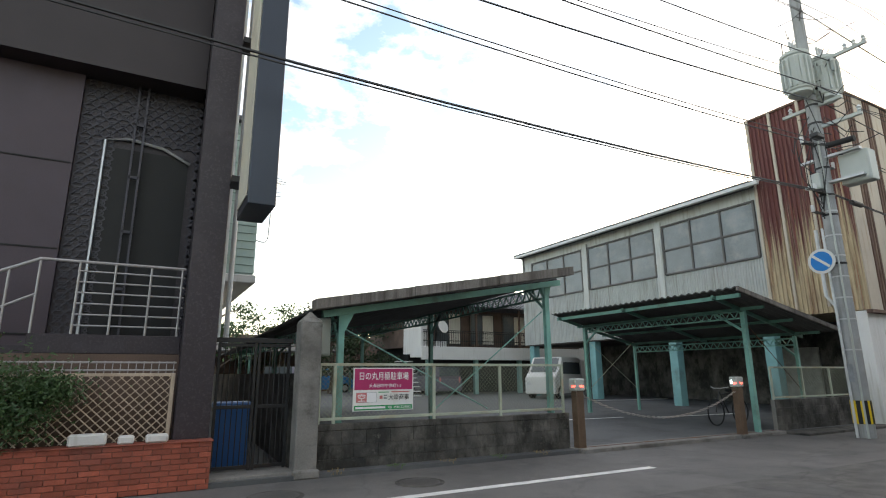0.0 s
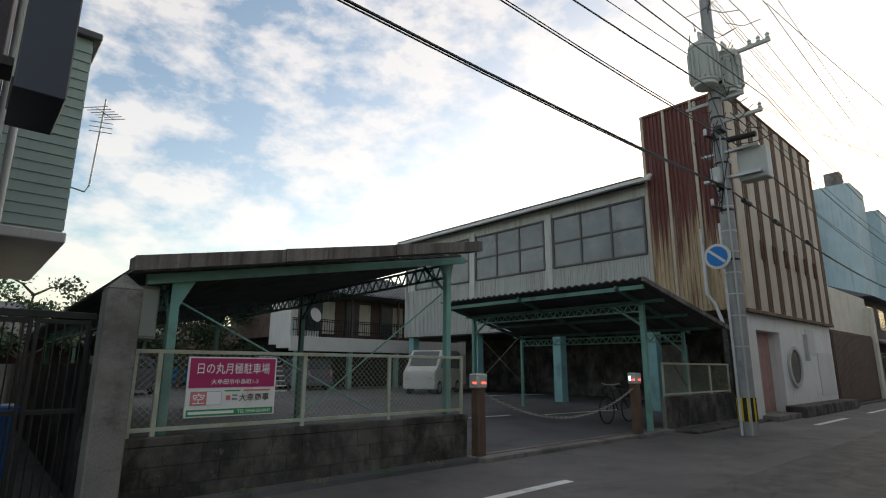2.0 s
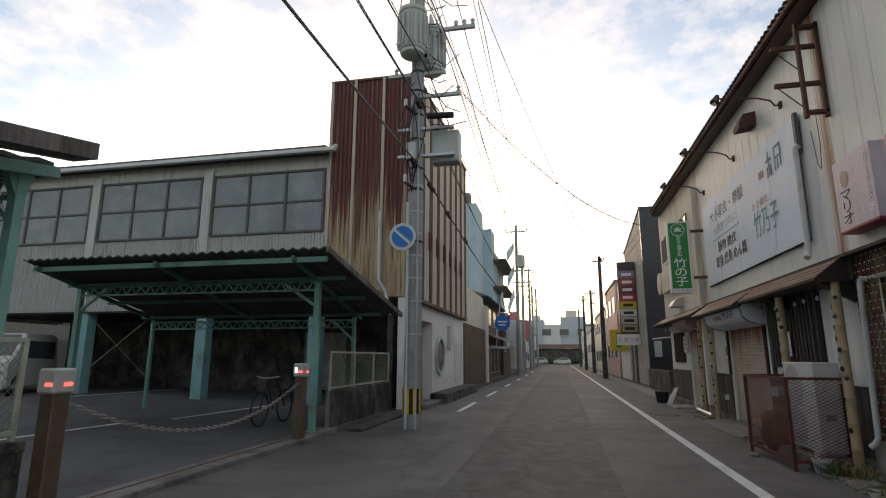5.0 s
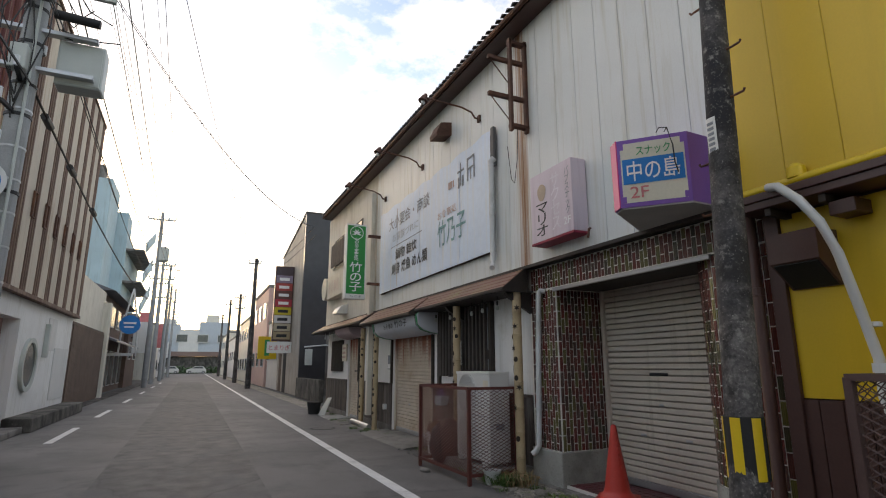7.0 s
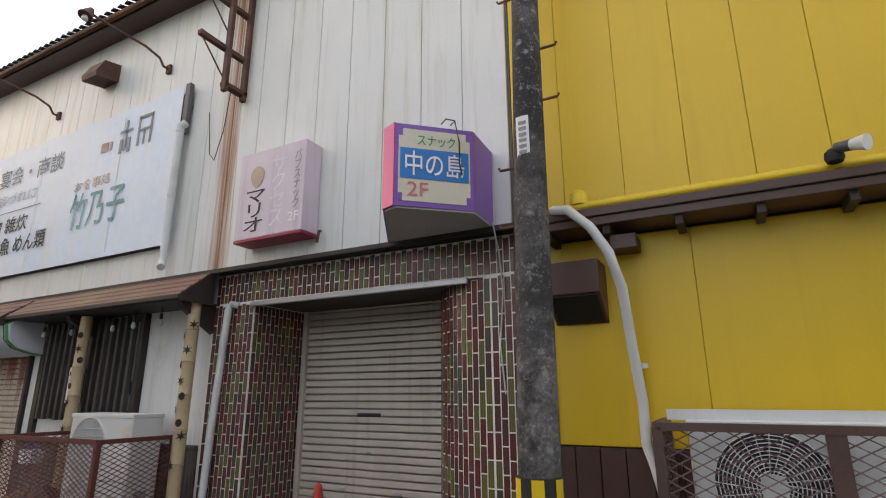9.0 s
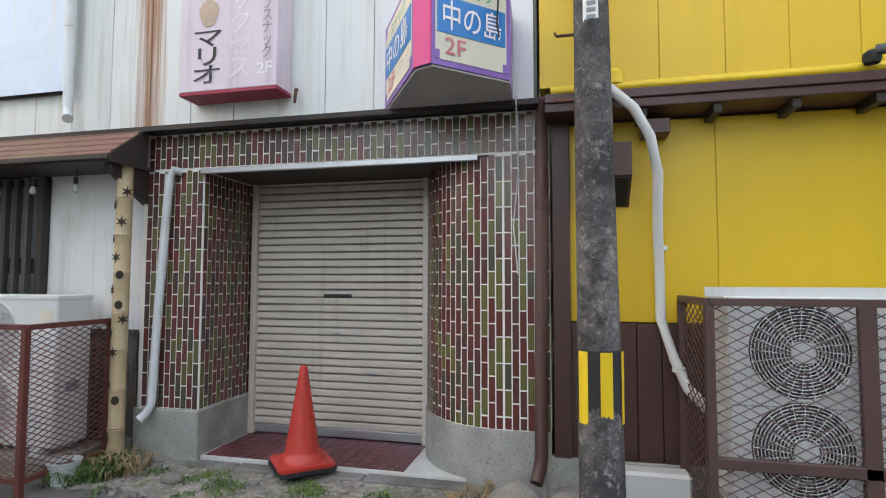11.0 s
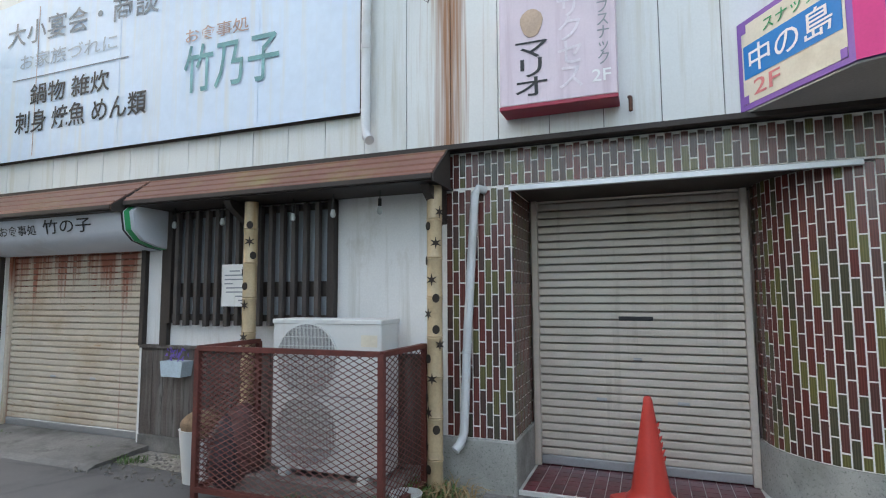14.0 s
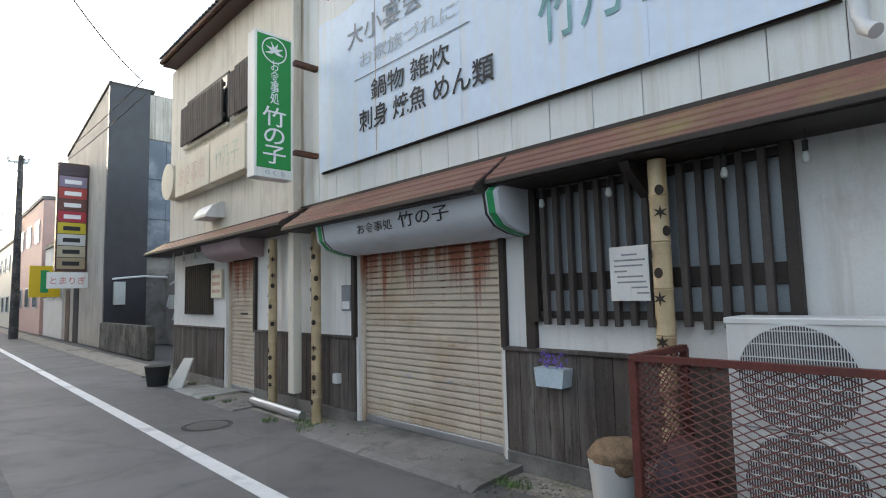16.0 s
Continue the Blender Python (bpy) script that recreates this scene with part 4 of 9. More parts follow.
# square and round faded signs on the cream part
FADED = mat("faded_cream_sign", (0.64, 0.6, 0.48), 0.6, var=0.08, scale=2, stain=(0.5, 0.44, 0.33), stain_amt=0.4, streak=True, bump=0.03)
for x0, x1, body, m in ((20.75, 22.5, "お食事処", mat("ghost_pink_ink", (0.6, 0.47, 0.4), 0.7, var=0.2, bump=0)), (19.3, 20.7, "竹乃子", mat("faded_green_ink", (0.5, 0.55, 0.42), 0.6, var=0.2, bump=0))):
    s = thing("faded_sign", ((x0 + x1) / 2, -0.1, 3.7), "faded cream sign box with pale lettering on the upper wall", "sign", "faded wall signs")
    part("box", box(x0, x1, -0.19, 0.02, 3.58, 4.31, 0.01), FADED, s)
    lettering(body, (x1 - 0.2, 0.02, 3.74), ux, uz, x1 - x0 - 0.4, 0.4, m, s)
rs = thing("round_sign", (22.92, -0.1, 3.6), "faded round cream sign on the upper wall", "sign")
part("disc", rod(bmesh.new(), (22.92, -0.19, 3.98), (22.92, 0.04, 3.98), 0.37, seg=32), FADED, rs, "", True)

# upper windows with hanging slats
SCREENWOOD = mat("weathered_screen_wood", (0.062, 0.052, 0.048), 0.8, var=0.3, scale=5, stain=(0.1, 0.085, 0.075), stain_amt=0.4, streak=True, bump=0.2, rnd=0.2)
for x0, x1 in ((20.4, 22.46), (19.2, 20.17)):
    w = thing("upper_window", ((x0 + x1) / 2, -0.2, 4.6), "dark upper window behind a weathered wooden slat screen", "window", "upper windows")
    part("window_frame", box(x0, x1, -0.2, -0.17, 4.62, 5.56, 0.004), DARKWOOD, w)
    part("pane", box(x0 + 0.05, x1 - 0.05, -0.172, -0.165, 4.68, 5.5), WINGLASS, w)
    part("rail", box(x0, x1, -0.12, -0.085, 5.28, 5.33), SCREENWOOD, w)
    part("rail", box(x0, x1, -0.12, -0.085, 4.74, 4.79), SCREENWOOD, w)
    part("sill", box(x0 - 0.03, x1 + 0.03, -0.2, -0.12, 4.57, 4.62), CREAM, w)
    x = x0 + 0.01
    while x < x1 - 0.05:
        part("slat", box(x, x + 0.084, -0.085, -0.05, 4.62, 5.38 + random.uniform(-0.006, 0.006), 0.004), SCREENWOOD, w)
        x += 0.094

# hooded vents
vh = thing("vent_hood", (20.7, -0.1, 2.95), "white rounded vent hood on the cream wall", "vent")
part("shell", extrude(bmesh.new(), [(21.2, -0.2, 2.98), (21.2, 0.12, 2.98), (21.2, 0.12, 3.03), (21.2, 0.02, 3.18), (21.2, -0.1, 3.25), (21.2, -0.2, 3.27)], (-0.62, 0, 0)), WHITEPL, vh)
vr = thing("rusty_vent_hood", (13.5, 0.0, 5.8), "rusty square vent hood below the eave", "vent")
part("shell", extrude(bmesh.new(), [(13.7, -0.2, 5.70), (13.7, 0.1, 5.65), (13.7, 0.11, 5.72), (13.7, 0.02, 5.92), (13.7, -0.2, 5.96)], (-0.34, 0, 0)), RUST, vr)

# gooseneck lamps over the banner
for x in (12.25, 14.75, 17.18):
    g = thing("gooseneck_lamp", (x, -0.2, 5.54), "rusty gooseneck sign lamp on a long arm", "lamp", "sign lamps")
    part("wall_plate", box(x - 0.04, x + 0.04, -0.2, -0.16, 5.48, 5.60, 0.004), RUST, g)
    part("arm", tube(bmesh.new(), [(x, -0.17, 5.54), (x, -0.1, 5.54), (x + 0.02, -0.05, 5.64), (x + 0.1, 0.1, 5.74), (x + 0.27, 0.53, 5.86), (x + 0.32, 0.66, 5.90)], 0.016, 6), RUST, g, "", True)
    part("shade", rod(bmesh.new(), (x + 0.32, 0.66, 5.96), (x + 0.31, 0.72, 5.82), 0.03, 0.085, 12), RUST, g)
    part("bulb", lathe(bmesh.new(), (x + 0.31, 0.72, 5.76), [(0.01, 0), (0.035, 0.02), (0.03, 0.06)], 10), WHITEPL, g)

# iron sign bracket
ib = thing("iron_bracket", (10.82, -0.1, 4.7), "rusty empty iron sign bracket on the siding", "bracket")
for y in (0.08, -0.17):
    part("upright", box(10.79, 10.86, y - 0.025, y + 0.025, 4.68, 6.12, 0.006), RUST, ib)
for z in (5.18, 5.75):
    part("arm", box(10.84, 10.90, -0.2, 0.42, z, z + 0.06, 0.004), RUST, ib)
    part("brace", rod(bmesh.new(), (10.87, 0.38, z), (10.87, 0.08, z - 0.32), 0.009, seg=6), RUST, ib)
for z in (4.74, 6.04):
    part("crossbar", box(10.79, 10.88, -0.2, 0.1, z, z + 0.05, 0.004), RUST, ib)
part("loose_wire", tube(bmesh.new(), [(10.88, -0.05, 4.75), (11.02, -0.12, 4.35), (11.17, -0.16, 4.05), (11.27, -0.17, 4.15), (11.37, -0.18, 4.7)], 0.005, 5), WIRE, ib)

# ---- downpipes ----
dp = thing("downpipe", (11.74, -0.12, 2.9), "grey plastic downpipe beside the banner", "pipe")
part("pipe", tube(bmesh.new(), [(11.72, -0.09, 4.55), (11.72, -0.09, 3.0), (11.70, -0.07, 2.92), (11.65, -0.03, 2.87)], 0.042, 12), PVC, dp, "", True)
part("old_pipe", box(11.68, 11.76, -0.17, -0.11, 4.5, 5.15, 0.005), mat("dark_grey_metal", (0.11, 0.11, 0.11), 0.6), dp)
part("collar", lathe(bmesh.new(), (11.72, -0.09, 3.7), [(0.042, 0), (0.047, 0.004), (0.047, 0.05), (0.042, 0.054)], 12), PVC, dp)
part("elbow", tube(bmesh.new(), [(11.72, -0.09, 4.5), (11.72, -0.09, 4.56), (11.69, -0.13, 4.62)], 0.05, 12), PVC, dp, "", True)
d2 = thing("downpipe", (10.86, -0.22, 0.3), "grey plastic downpipe bent across the tiled pier", "pipe")
part("pipe", tube(bmesh.new(), [(10.72, -0.29, 2.42), (10.76, -0.24, 2.43), (10.79, -0.235, 2.38), (10.86, -0.235, 1.3), (10.9, -0.235, 0.48), (10.92, -0.2, 0.4), (10.95, -0.16, 0.36)], 0.036, 12), PVC, d2, "", True)
part("collar", lathe(bmesh.new(), (10.872, -0.235, 1.1), [(0.036, 0), (0.04, 0.004), (0.04, 0.02), (0.036, 0.024)], 12), PVC, d2)
d3 = thing("downpipe", (7.72, -0.22, 0.1), "brown plastic downpipe at the yellow wall", "pipe")
part("pipe", tube(bmesh.new(), [(7.6, -0.1, 2.74), (7.66, -0.14, 2.76), (7.69, -0.2, 2.66), (7.69, -0.2, 2.4), (7.71, -0.2, 0.28), (7.72, -0.17, 0.2), (7.74, -0.12, 0.14)], 0.045, 12), BROWN, d3, "", True)
part("collar", lathe(bmesh.new(), (7.69, -0.2, 2.0), [(0.045, 0), (0.052, 0.004), (0.052, 0.06), (0.045, 0.064)], 12), BROWN, d3)
d4 = thing("cream_pipe", (18.0, 0.0, 0.3), "square cream drain pipe down the shop front", "pipe")
part("pipe", box(17.86, 18.0, -0.16, -0.03, 0.3, 5.9, 0.01), CREAM, d4)
part("outlet", tube(bmesh.new(), [(19.0, 0.0, 0.09), (17.6, -0.02, 0.06)], 0.06, 10), ALU, d4, "bare metal pipe lying at its foot")

# ---- eave roofs over the shop fronts ----
def lean_eave(x0, x1, y1, z1, z0, label, hipped=True):
    e = setting("shop_eave", extrude(bmesh.new(), [(x0, -0.2, z0), (x0, y1, z1), (x0, y1, z1 - 0.03), (x0, -0.2, z0 - 0.03)], (x1 - x0, 0, 0)), EAVEBROWN, label, "roof")
    n = 4
    for k in range(1, n + 1):
        t = k / (n + 0.35)
        y, z = -0.2 + (y1 + 0.2) * t, z0 + (z1 - z0) * t
        part("step", box(x0, x1, y - 0.012, y + 0.006, z - 0.02, z + 0.012, 0.003), EAVEBROWN, e)
    part("fascia", box(x0, x1, y1 - 0.02, y1 + 0.012, z1 - 0.05, z1 - 0.008, 0.004), DARKWOOD, e)
    part("underboard", box(x0, x1, -0.3, y1 - 0.02, z1 - 0.06, z1 - 0.045), DARKWOOD, e)
    part("end_board", extrude(bmesh.new(), [(x0 - 0.012, -0.2, z0 - 0.01), (x0 - 0.012, y1, z1 - 0.01), (x0 - 0.012, y1, z1 - 0.07), (x0 - 0.012, -0.2, z1 - 0.07)], (0.012, 0, 0)), DARKWOOD, e)
    return e


lean_eave(11.0, 14.22, 0.18, 2.50, 2.80, "brown sheet metal eave with stepped seams")
lean_eave(14.25, 17.55, 0.29, 2.45, 2.80, "brown sheet metal eave with mossy edge over the restaurant")
lean_eave(17.75, 23.75, 0.22, 2.56, 2.80, "dark weathered eave over the narrow shutter")
for x in (11.06, 13.0):
    setting("eave_bracket", extrude(bmesh.new(), [(x, -0.32, 2.15), (x, -0.32, 2.44), (x, 0.1, 2.43), (x, 0.06, 2.37)], (0.07, 0, 0)), DARKWOOD, "dark timber eave bracket", "bracket")

# hanging bulbs under the eave
for x, y in ((11.55, -0.05), (12.0, -0.05), (12.45, -0.1), (13.25, -0.1), (13.85, -0.1)):
    b = thing("hanging_bulb", (x, y, 2.26), "bare unlit bulb hanging under the eave", "lamp", "eave bulbs")
    part("cord", rod(bmesh.new(), (x, y, 2.55), (x + 0.01, y, 2.36), 0.005, seg=5), WIRE, b)
    part("socket", rod(bmesh.new(), (x + 0.01, y, 2.37), (x + 0.01, y, 2.31), 0.016, seg=8), RUBBER, b)
    part("glass_bulb", lathe(bmesh.new(), (x + 0.01, y, 2.235), [(0.005, 0), (0.02, 0.01), (0.025, 0.03), (0.014, 0.07)], 12), GREYBOX, b, "", True)
for x in (21.4, 22.0, 22.6):
    b = thing("hanging_bulb", (x, 0.0, 2.3), "bare unlit bulb hanging under the eave", "lamp", "eave bulbs")
    part("glass_bulb", lathe(bmesh.new(), (x, 0.0, 2.3), [(0.005, 0), (0.022, 0.012), (0.026, 0.04), (0.014, 0.08), (0.006, 0.26)], 12), GREYBOX, b, "", True)

# ---- restaurant front: lattice window ----
BARWOOD = mat("greyed_bar_wood", (0.075, 0.064, 0.058), 0.75, var=0.3, scale=5, stain=(0.045, 0.037, 0.033), stain_amt=0.5, streak=True, bump=0.2, rnd=0.15)
lw = thing("lattice_window", (13.1, -0.3, 1.33), "dark wooden lattice window with frosted glass behind the bars", "window")
part("pane", box(12.2, 14.02, -0.325, -0.312, 1.36, 2.42), mat("frosted_glass", (0.3, 0.335, 0.36), 0.25, var=0.15, scale=1.5, bump=0.02), lw, "frosted pane")
for z in (1.33, 2.36, 1.56):
    part("frame_rail", box(12.12, 14.1, -0.32, -0.27 if z != 1.56 else -0.295, z, z + (0.06 if z != 1.56 else 0.14), 0.004), DARKWOOD, lw)
for x in (12.12, 14.04):
    part("frame_post", box(x, x + 0.07, -0.32, -0.24, 1.3, 2.44, 0.004), DARKWOOD, lw)
x = 12.26
while x < 14.0:
    part("bar", box(x, x + 0.046, -0.27, -0.215, 1.28 + random.uniform(-0.01, 0.01), 2.42, 0.004), BARWOOD, lw)
    x += 0.128
setting("corner_post_dark", box(14.1, 14.2, -0.33, -0.27, 1.06, 2.5, 0.004), DARKWOOD, "dark timber post", "post")
nt = thing("paper_notice", (13.12, -0.15, 1.47), "white paper notice pinned to the lattice", "notice")
part("sheet", box(13.03, 13.33, -0.196, -0.19, 1.47, 1.87), SIGNWHITE, nt)
for k, (w, o) in enumerate(((0.12, 0.09), (0.24, 0.03), (0.22, 0.03), (0.1, 0.03), (0.2, 0.05), (0.22, 0.05), (0.12, 0.16), (0.09, 0.2))):
    part("line", flat((13.325 - o, -0.19, 1.80 - k * 0.04), ux, uz, w, 0.012, 0.003), INKGREY, nt)
fp = thing("flower_pot", (13.9, -0.18, 0.77), "pale blue hanging planter with violet flowers on the boards", "planter")
part("pot", extrude(bmesh.new(), [(13.78, -0.3, 0.78), (14.03, -0.3, 0.78), (14.05, -0.3, 0.93), (13.76, -0.3, 0.93)], (0, 0.14, 0)), mat("pale_blue_plastic", (0.5, 0.6, 0.66), 0.5), fp)
fb2 = bmesh.new()
for k in range(26):
    a = random.uniform(0, 6.28)
    c = Vector((random.uniform(13.74, 14.04), random.uniform(-0.28, -0.14), random.uniform(0.95, 1.04)))
    extrude(fb2, [c, c + Vector((0.03 * math.cos(a), 0.01, 0.03 * math.sin(a))), c + Vector((0.03 * math.cos(a + 1.6), 0.012, 0.03 * math.sin(a + 1.6)))], (0.003, 0.003, 0.003))
part("flower_bunch", fb2, mat("violet_petals", (0.16, 0.1, 0.42), 0.7), fp, "violet artificial flowers")

# weathered board wainscot
def wainscot(x0, x1):
    wsc = setting("wainscot", box(x0, x1, -0.33, -0.312, 0.16, 1.05), DARKWOOD, "weathered grey-brown board wainscot", "wainscot")
    x = x0
    while x < x1 - 0.01:
        w = min(0.145 + random.uniform(-0.02, 0.02), x1 - x)
        part("board", box(x + 0.002, x + w - 0.002, -0.312, -0.298 + random.uniform(-0.003, 0.003), 0.17, 1.04, 0.002), WOODGREY, wsc)
        x += w
    part("cap_rail", box(x0, x1, -0.32, -0.27, 1.04, 1.075, 0.004), WOODGREY, wsc)
    part("footing", box(x0, x1, -0.33, -0.285, 0.0, 0.165, 0.01), CONC, wsc)


wainscot(11.12, 14.47)
wainscot(16.83, 19.6)
wainscot(20.84, 23.48)
shutter(14.58, 16.74, -0.42, 0.07, 2.13, SHUTTER_R, "closed rust-stained roller shutter of the restaurant", slots=False)
shutter(19.74, 20.72, -0.42, 0.03, 2.22, SHUTTER_R, "narrow closed rust-stained roller shutter", slots=True)
for x, w in ((16.83, 0.07), (14.46, 0.06), (18.4, 0.07), (19.58, 0.07)):
    setting("timber_post", box(x - w / 2, x + w / 2, -0.33, -0.27, 1.06, 2.5, 0.004), DARKWOOD, "dark timber post in the plaster", "post")

# curved shop awnings
def awning(x0, x1, y1, z0, z1, m, edge, label, txt):
    a = thing("curved_awning", ((x0 + x1) / 2, 0, z0), label, "awning")
    prof = [(-0.3, z1)] + [(-0.3 + (y1 + 0.3) * math.sin(radians(k)), z0 + (z1 - z0) * math.cos(radians(k)) ** 1.2 if k < 90 else z0) for k in (35, 55, 70, 80, 90)] + [(-0.3, z0)]
    prof = [(-0.3, z1), (y1, z1), (y1 + 0.05, z1 - 0.05), (y1 + 0.02, z0 + (z1 - z0) * 0.42), (y1 - 0.08, z0 + (z1 - z0) * 0.18), (y1 - 0.25, z0 + 0.02), (-0.3, z0)]
    part("cover", extrude(bmesh.new(), [(x0, py, pz) for py, pz in prof], (x1 - x0, 0, 0)), m, a, "", True)
    if edge:
        for xe in (x0 + 0.05, x1 - 0.12):
            part("stripe", extrude(bmesh.new(), [(xe, py + 0.004, pz - (0.004 if i > 3 else 0)) for i, (py, pz) in enumerate(prof)], (0.07, 0, 0)), INKGREEN, a, "green edge stripe")
            part("stripe", extrude(bmesh.new(), [(xe + (0.09 if xe < (x0 + x1) / 2 else -0.05), py + 0.003, pz - (0.003 if i > 3 else 0)) for i, (py, pz) in enumerate(prof)], (0.025, 0, 0)), INK, a, "black edge stripe")
    if txt:
        v = Vector((0, 0.03, z1 - 0.05 - (z0 + (z1 - z0) * 0.42))).normalized()
        p = Vector((0, y1 + 0.022, z0 + (z1 - z0) * 0.44))
        lettering("お食事処", (x1 - 0.85, p.y, p.z), (-1, 0, 0), v, 0.6, 0.11, INK, a, lift=0.008)
        lettering("竹の子", (x1 - 1.55, p.y, p.z), (-1, 0, 0), v, 0.72, 0.15, INK, a, lift=0.008)
    return a


awning(14.1, 16.95, 0.12, 2.05, 2.44, mat("white_awning", (0.6, 0.63, 0.68), 0.6, var=0.06, stain=(0.45, 0.46, 0.48), stain_amt=0.3, bump=0.03), True, "white curved awning with green edges over the shutter", True)
awning(19.3, 20.9, 0.05, 2.22, 2.6, mat("pink_awning", (0.4, 0.31, 0.32), 0.7, var=0.1, bump=0.03), False, "small dull pink curved awning over the narrow shutter", False)

# window and plates on the far plaster bay
w3 = thing("barred_window", (22.0, -0.3, 1.32), "dark barred window in the white plaster", "window")
part("window_frame", box(21.35, 22.75, -0.33, -0.29, 1.3, 2.24, 0.004), DARKWOOD, w3)
part("pane", box(21.4, 22.7, -0.292, -0.286, 1.35, 2.2), WINGLASS, w3)
x = 21.4
while x < 22.7:
    part("bar", box(x, x + 0.04, -0.285, -0.24, 1.3, 2.24, 0.003), DARKWOOD, w3)
    x += 0.1
m3 = thing("menu_board", (21.0, -0.25, 1.6), "small cream menu board with faded writing", "sign")
part("board", box(20.86, 21.34, -0.3, -0.26, 1.6, 2.1, 0.006), SIGNIVORY, m3)
for k in range(3):
    part("line", flat((21.28, -0.26, 1.95 - k * 0.13), ux, uz, 0.36, 0.06, 0.003), INKTAN, m3)
pm = thing("wall_plate", (16.95, -0.3, 1.4), "small framed permit plate on the plaster", "plate")
part("frame", box(16.92, 17.12, -0.32, -0.3, 1.38, 1.7, 0.004), INKGREY, pm)
part("card", flat((17.10, -0.3, 1.4), ux, uz, 0.16, 0.1, 0.004), INKWHITE, pm)
ob_ = thing("outlet_box", (17.2, -0.28, 0.5), "small white outdoor outlet box on the boards", "fixture")
part("box", box(17.12, 17.22, -0.3, -0.22, 0.48, 0.6, 0.008), WHITEPL, ob_)

# ---- bamboo posts with carved holes ----
def bamboo(x, y, h):
    b = thing("bamboo_post", (x, y, 0.0), "thick dried bamboo post with carved leaf and round holes", "post", "bamboo posts")
    prof = [(0.062, 0.0)]
    z = 0.0
    while z < h - 0.2:
        z += 0.31
        if z < h:
            prof += [(0.061, z - 0.02), (0.066, z - 0.008), (0.058, z), (0.066, z + 0.008), (0.061, z + 0.02)]
    prof += [(0.06, h)]
    part("culm", lathe(bmesh.new(), (x, y, 0), prof, 16), BAMBOO, b, "", True)
    k = 0
    z = 0.1
    while z < h - 0.1:
        a = radians(random.choice((60, 90, 120, 150, 35)))
        c = Vector((x + 0.064 * math.cos(a), y + 0.064 * math.sin(a), z))
        s = Vector((-math.sin(a), math.cos(a), 0))
        nrm = Vector((math.cos(a), math.sin(a), 0))
        if k % 2:
            pts = [c + s * 0.03 * math.cos(q) + Vector((0, 0, 0.036 * math.sin(q))) for q in [2 * math.pi * i / 10 for i in range(10)]]
        else:
            pts = [c + s * r * math.cos(q) + Vector((0, 0, r * math.sin(q))) for q, r in [(2 * math.pi * i / 12 + 1.57, 0.05 if i % 2 == 0 else 0.017) for i in range(12)]]
        part("carved_hole", extrude(bmesh.new(), pts, nrm * 0.002), CHAR, b)
        z += random.uniform(0.1, 0.17)
        k += 1
    return b


bamboo(11.08, -0.07, 2.44)
bamboo(12.86, -0.03, 2.42)
bamboo(17.36, -0.08, 2.42)
bamboo(18.62, -0.12, 2.42)

# ---- air conditioners ----
def wire_guard(bm, cx, y, cz, r, rings=11, spokes=24):
    for k in range(1, rings + 1):
        rr = r * (0.22 + 0.78 * k / rings)
        n = 28
        for i in range(n):
            a0, a1 = 2 * math.pi * i / n, 2 * math.pi * (i + 1) / n
            rod(bm, (cx + rr * math.cos(a0), y, cz + rr * math.sin(a0)), (cx + rr * math.cos(a1), y, cz + rr * math.sin(a1)), 0.0034, seg=3, caps=False)
    for i in range(spokes):
        a = 2 * math.pi * i / spokes
        rod(bm, (cx + 0.2 * r * math.cos(a), y - 0.004, cz + 0.2 * r * math.sin(a)), (cx + r * math.cos(a + 0.3), y - 0.012, cz + r * math.sin(a + 0.3)), 0.003, seg=3, caps=False)


def slot_grille(bm, cx, y, cz, r):
    n = 44
    for i in range(n):
        x = cx - r + 2 * r * (i + 0.5) / n
        half = math.sqrt(max(0, r * r - (x - cx) ** 2))
        quadbox(bm, x - r * 0.008, x + r * 0.008, y, y + 0.006, cz - half, cz + half)
    for i in range(8):
        z = cz - r + 2 * r * (i + 0.5) / 8
        half = math.sqrt(max(0, r * r - (z - cz) ** 2))
        quadbox(bm, cx - half, cx + half, y + 0.004, y + 0.01, z - 0.003, z + 0.003)


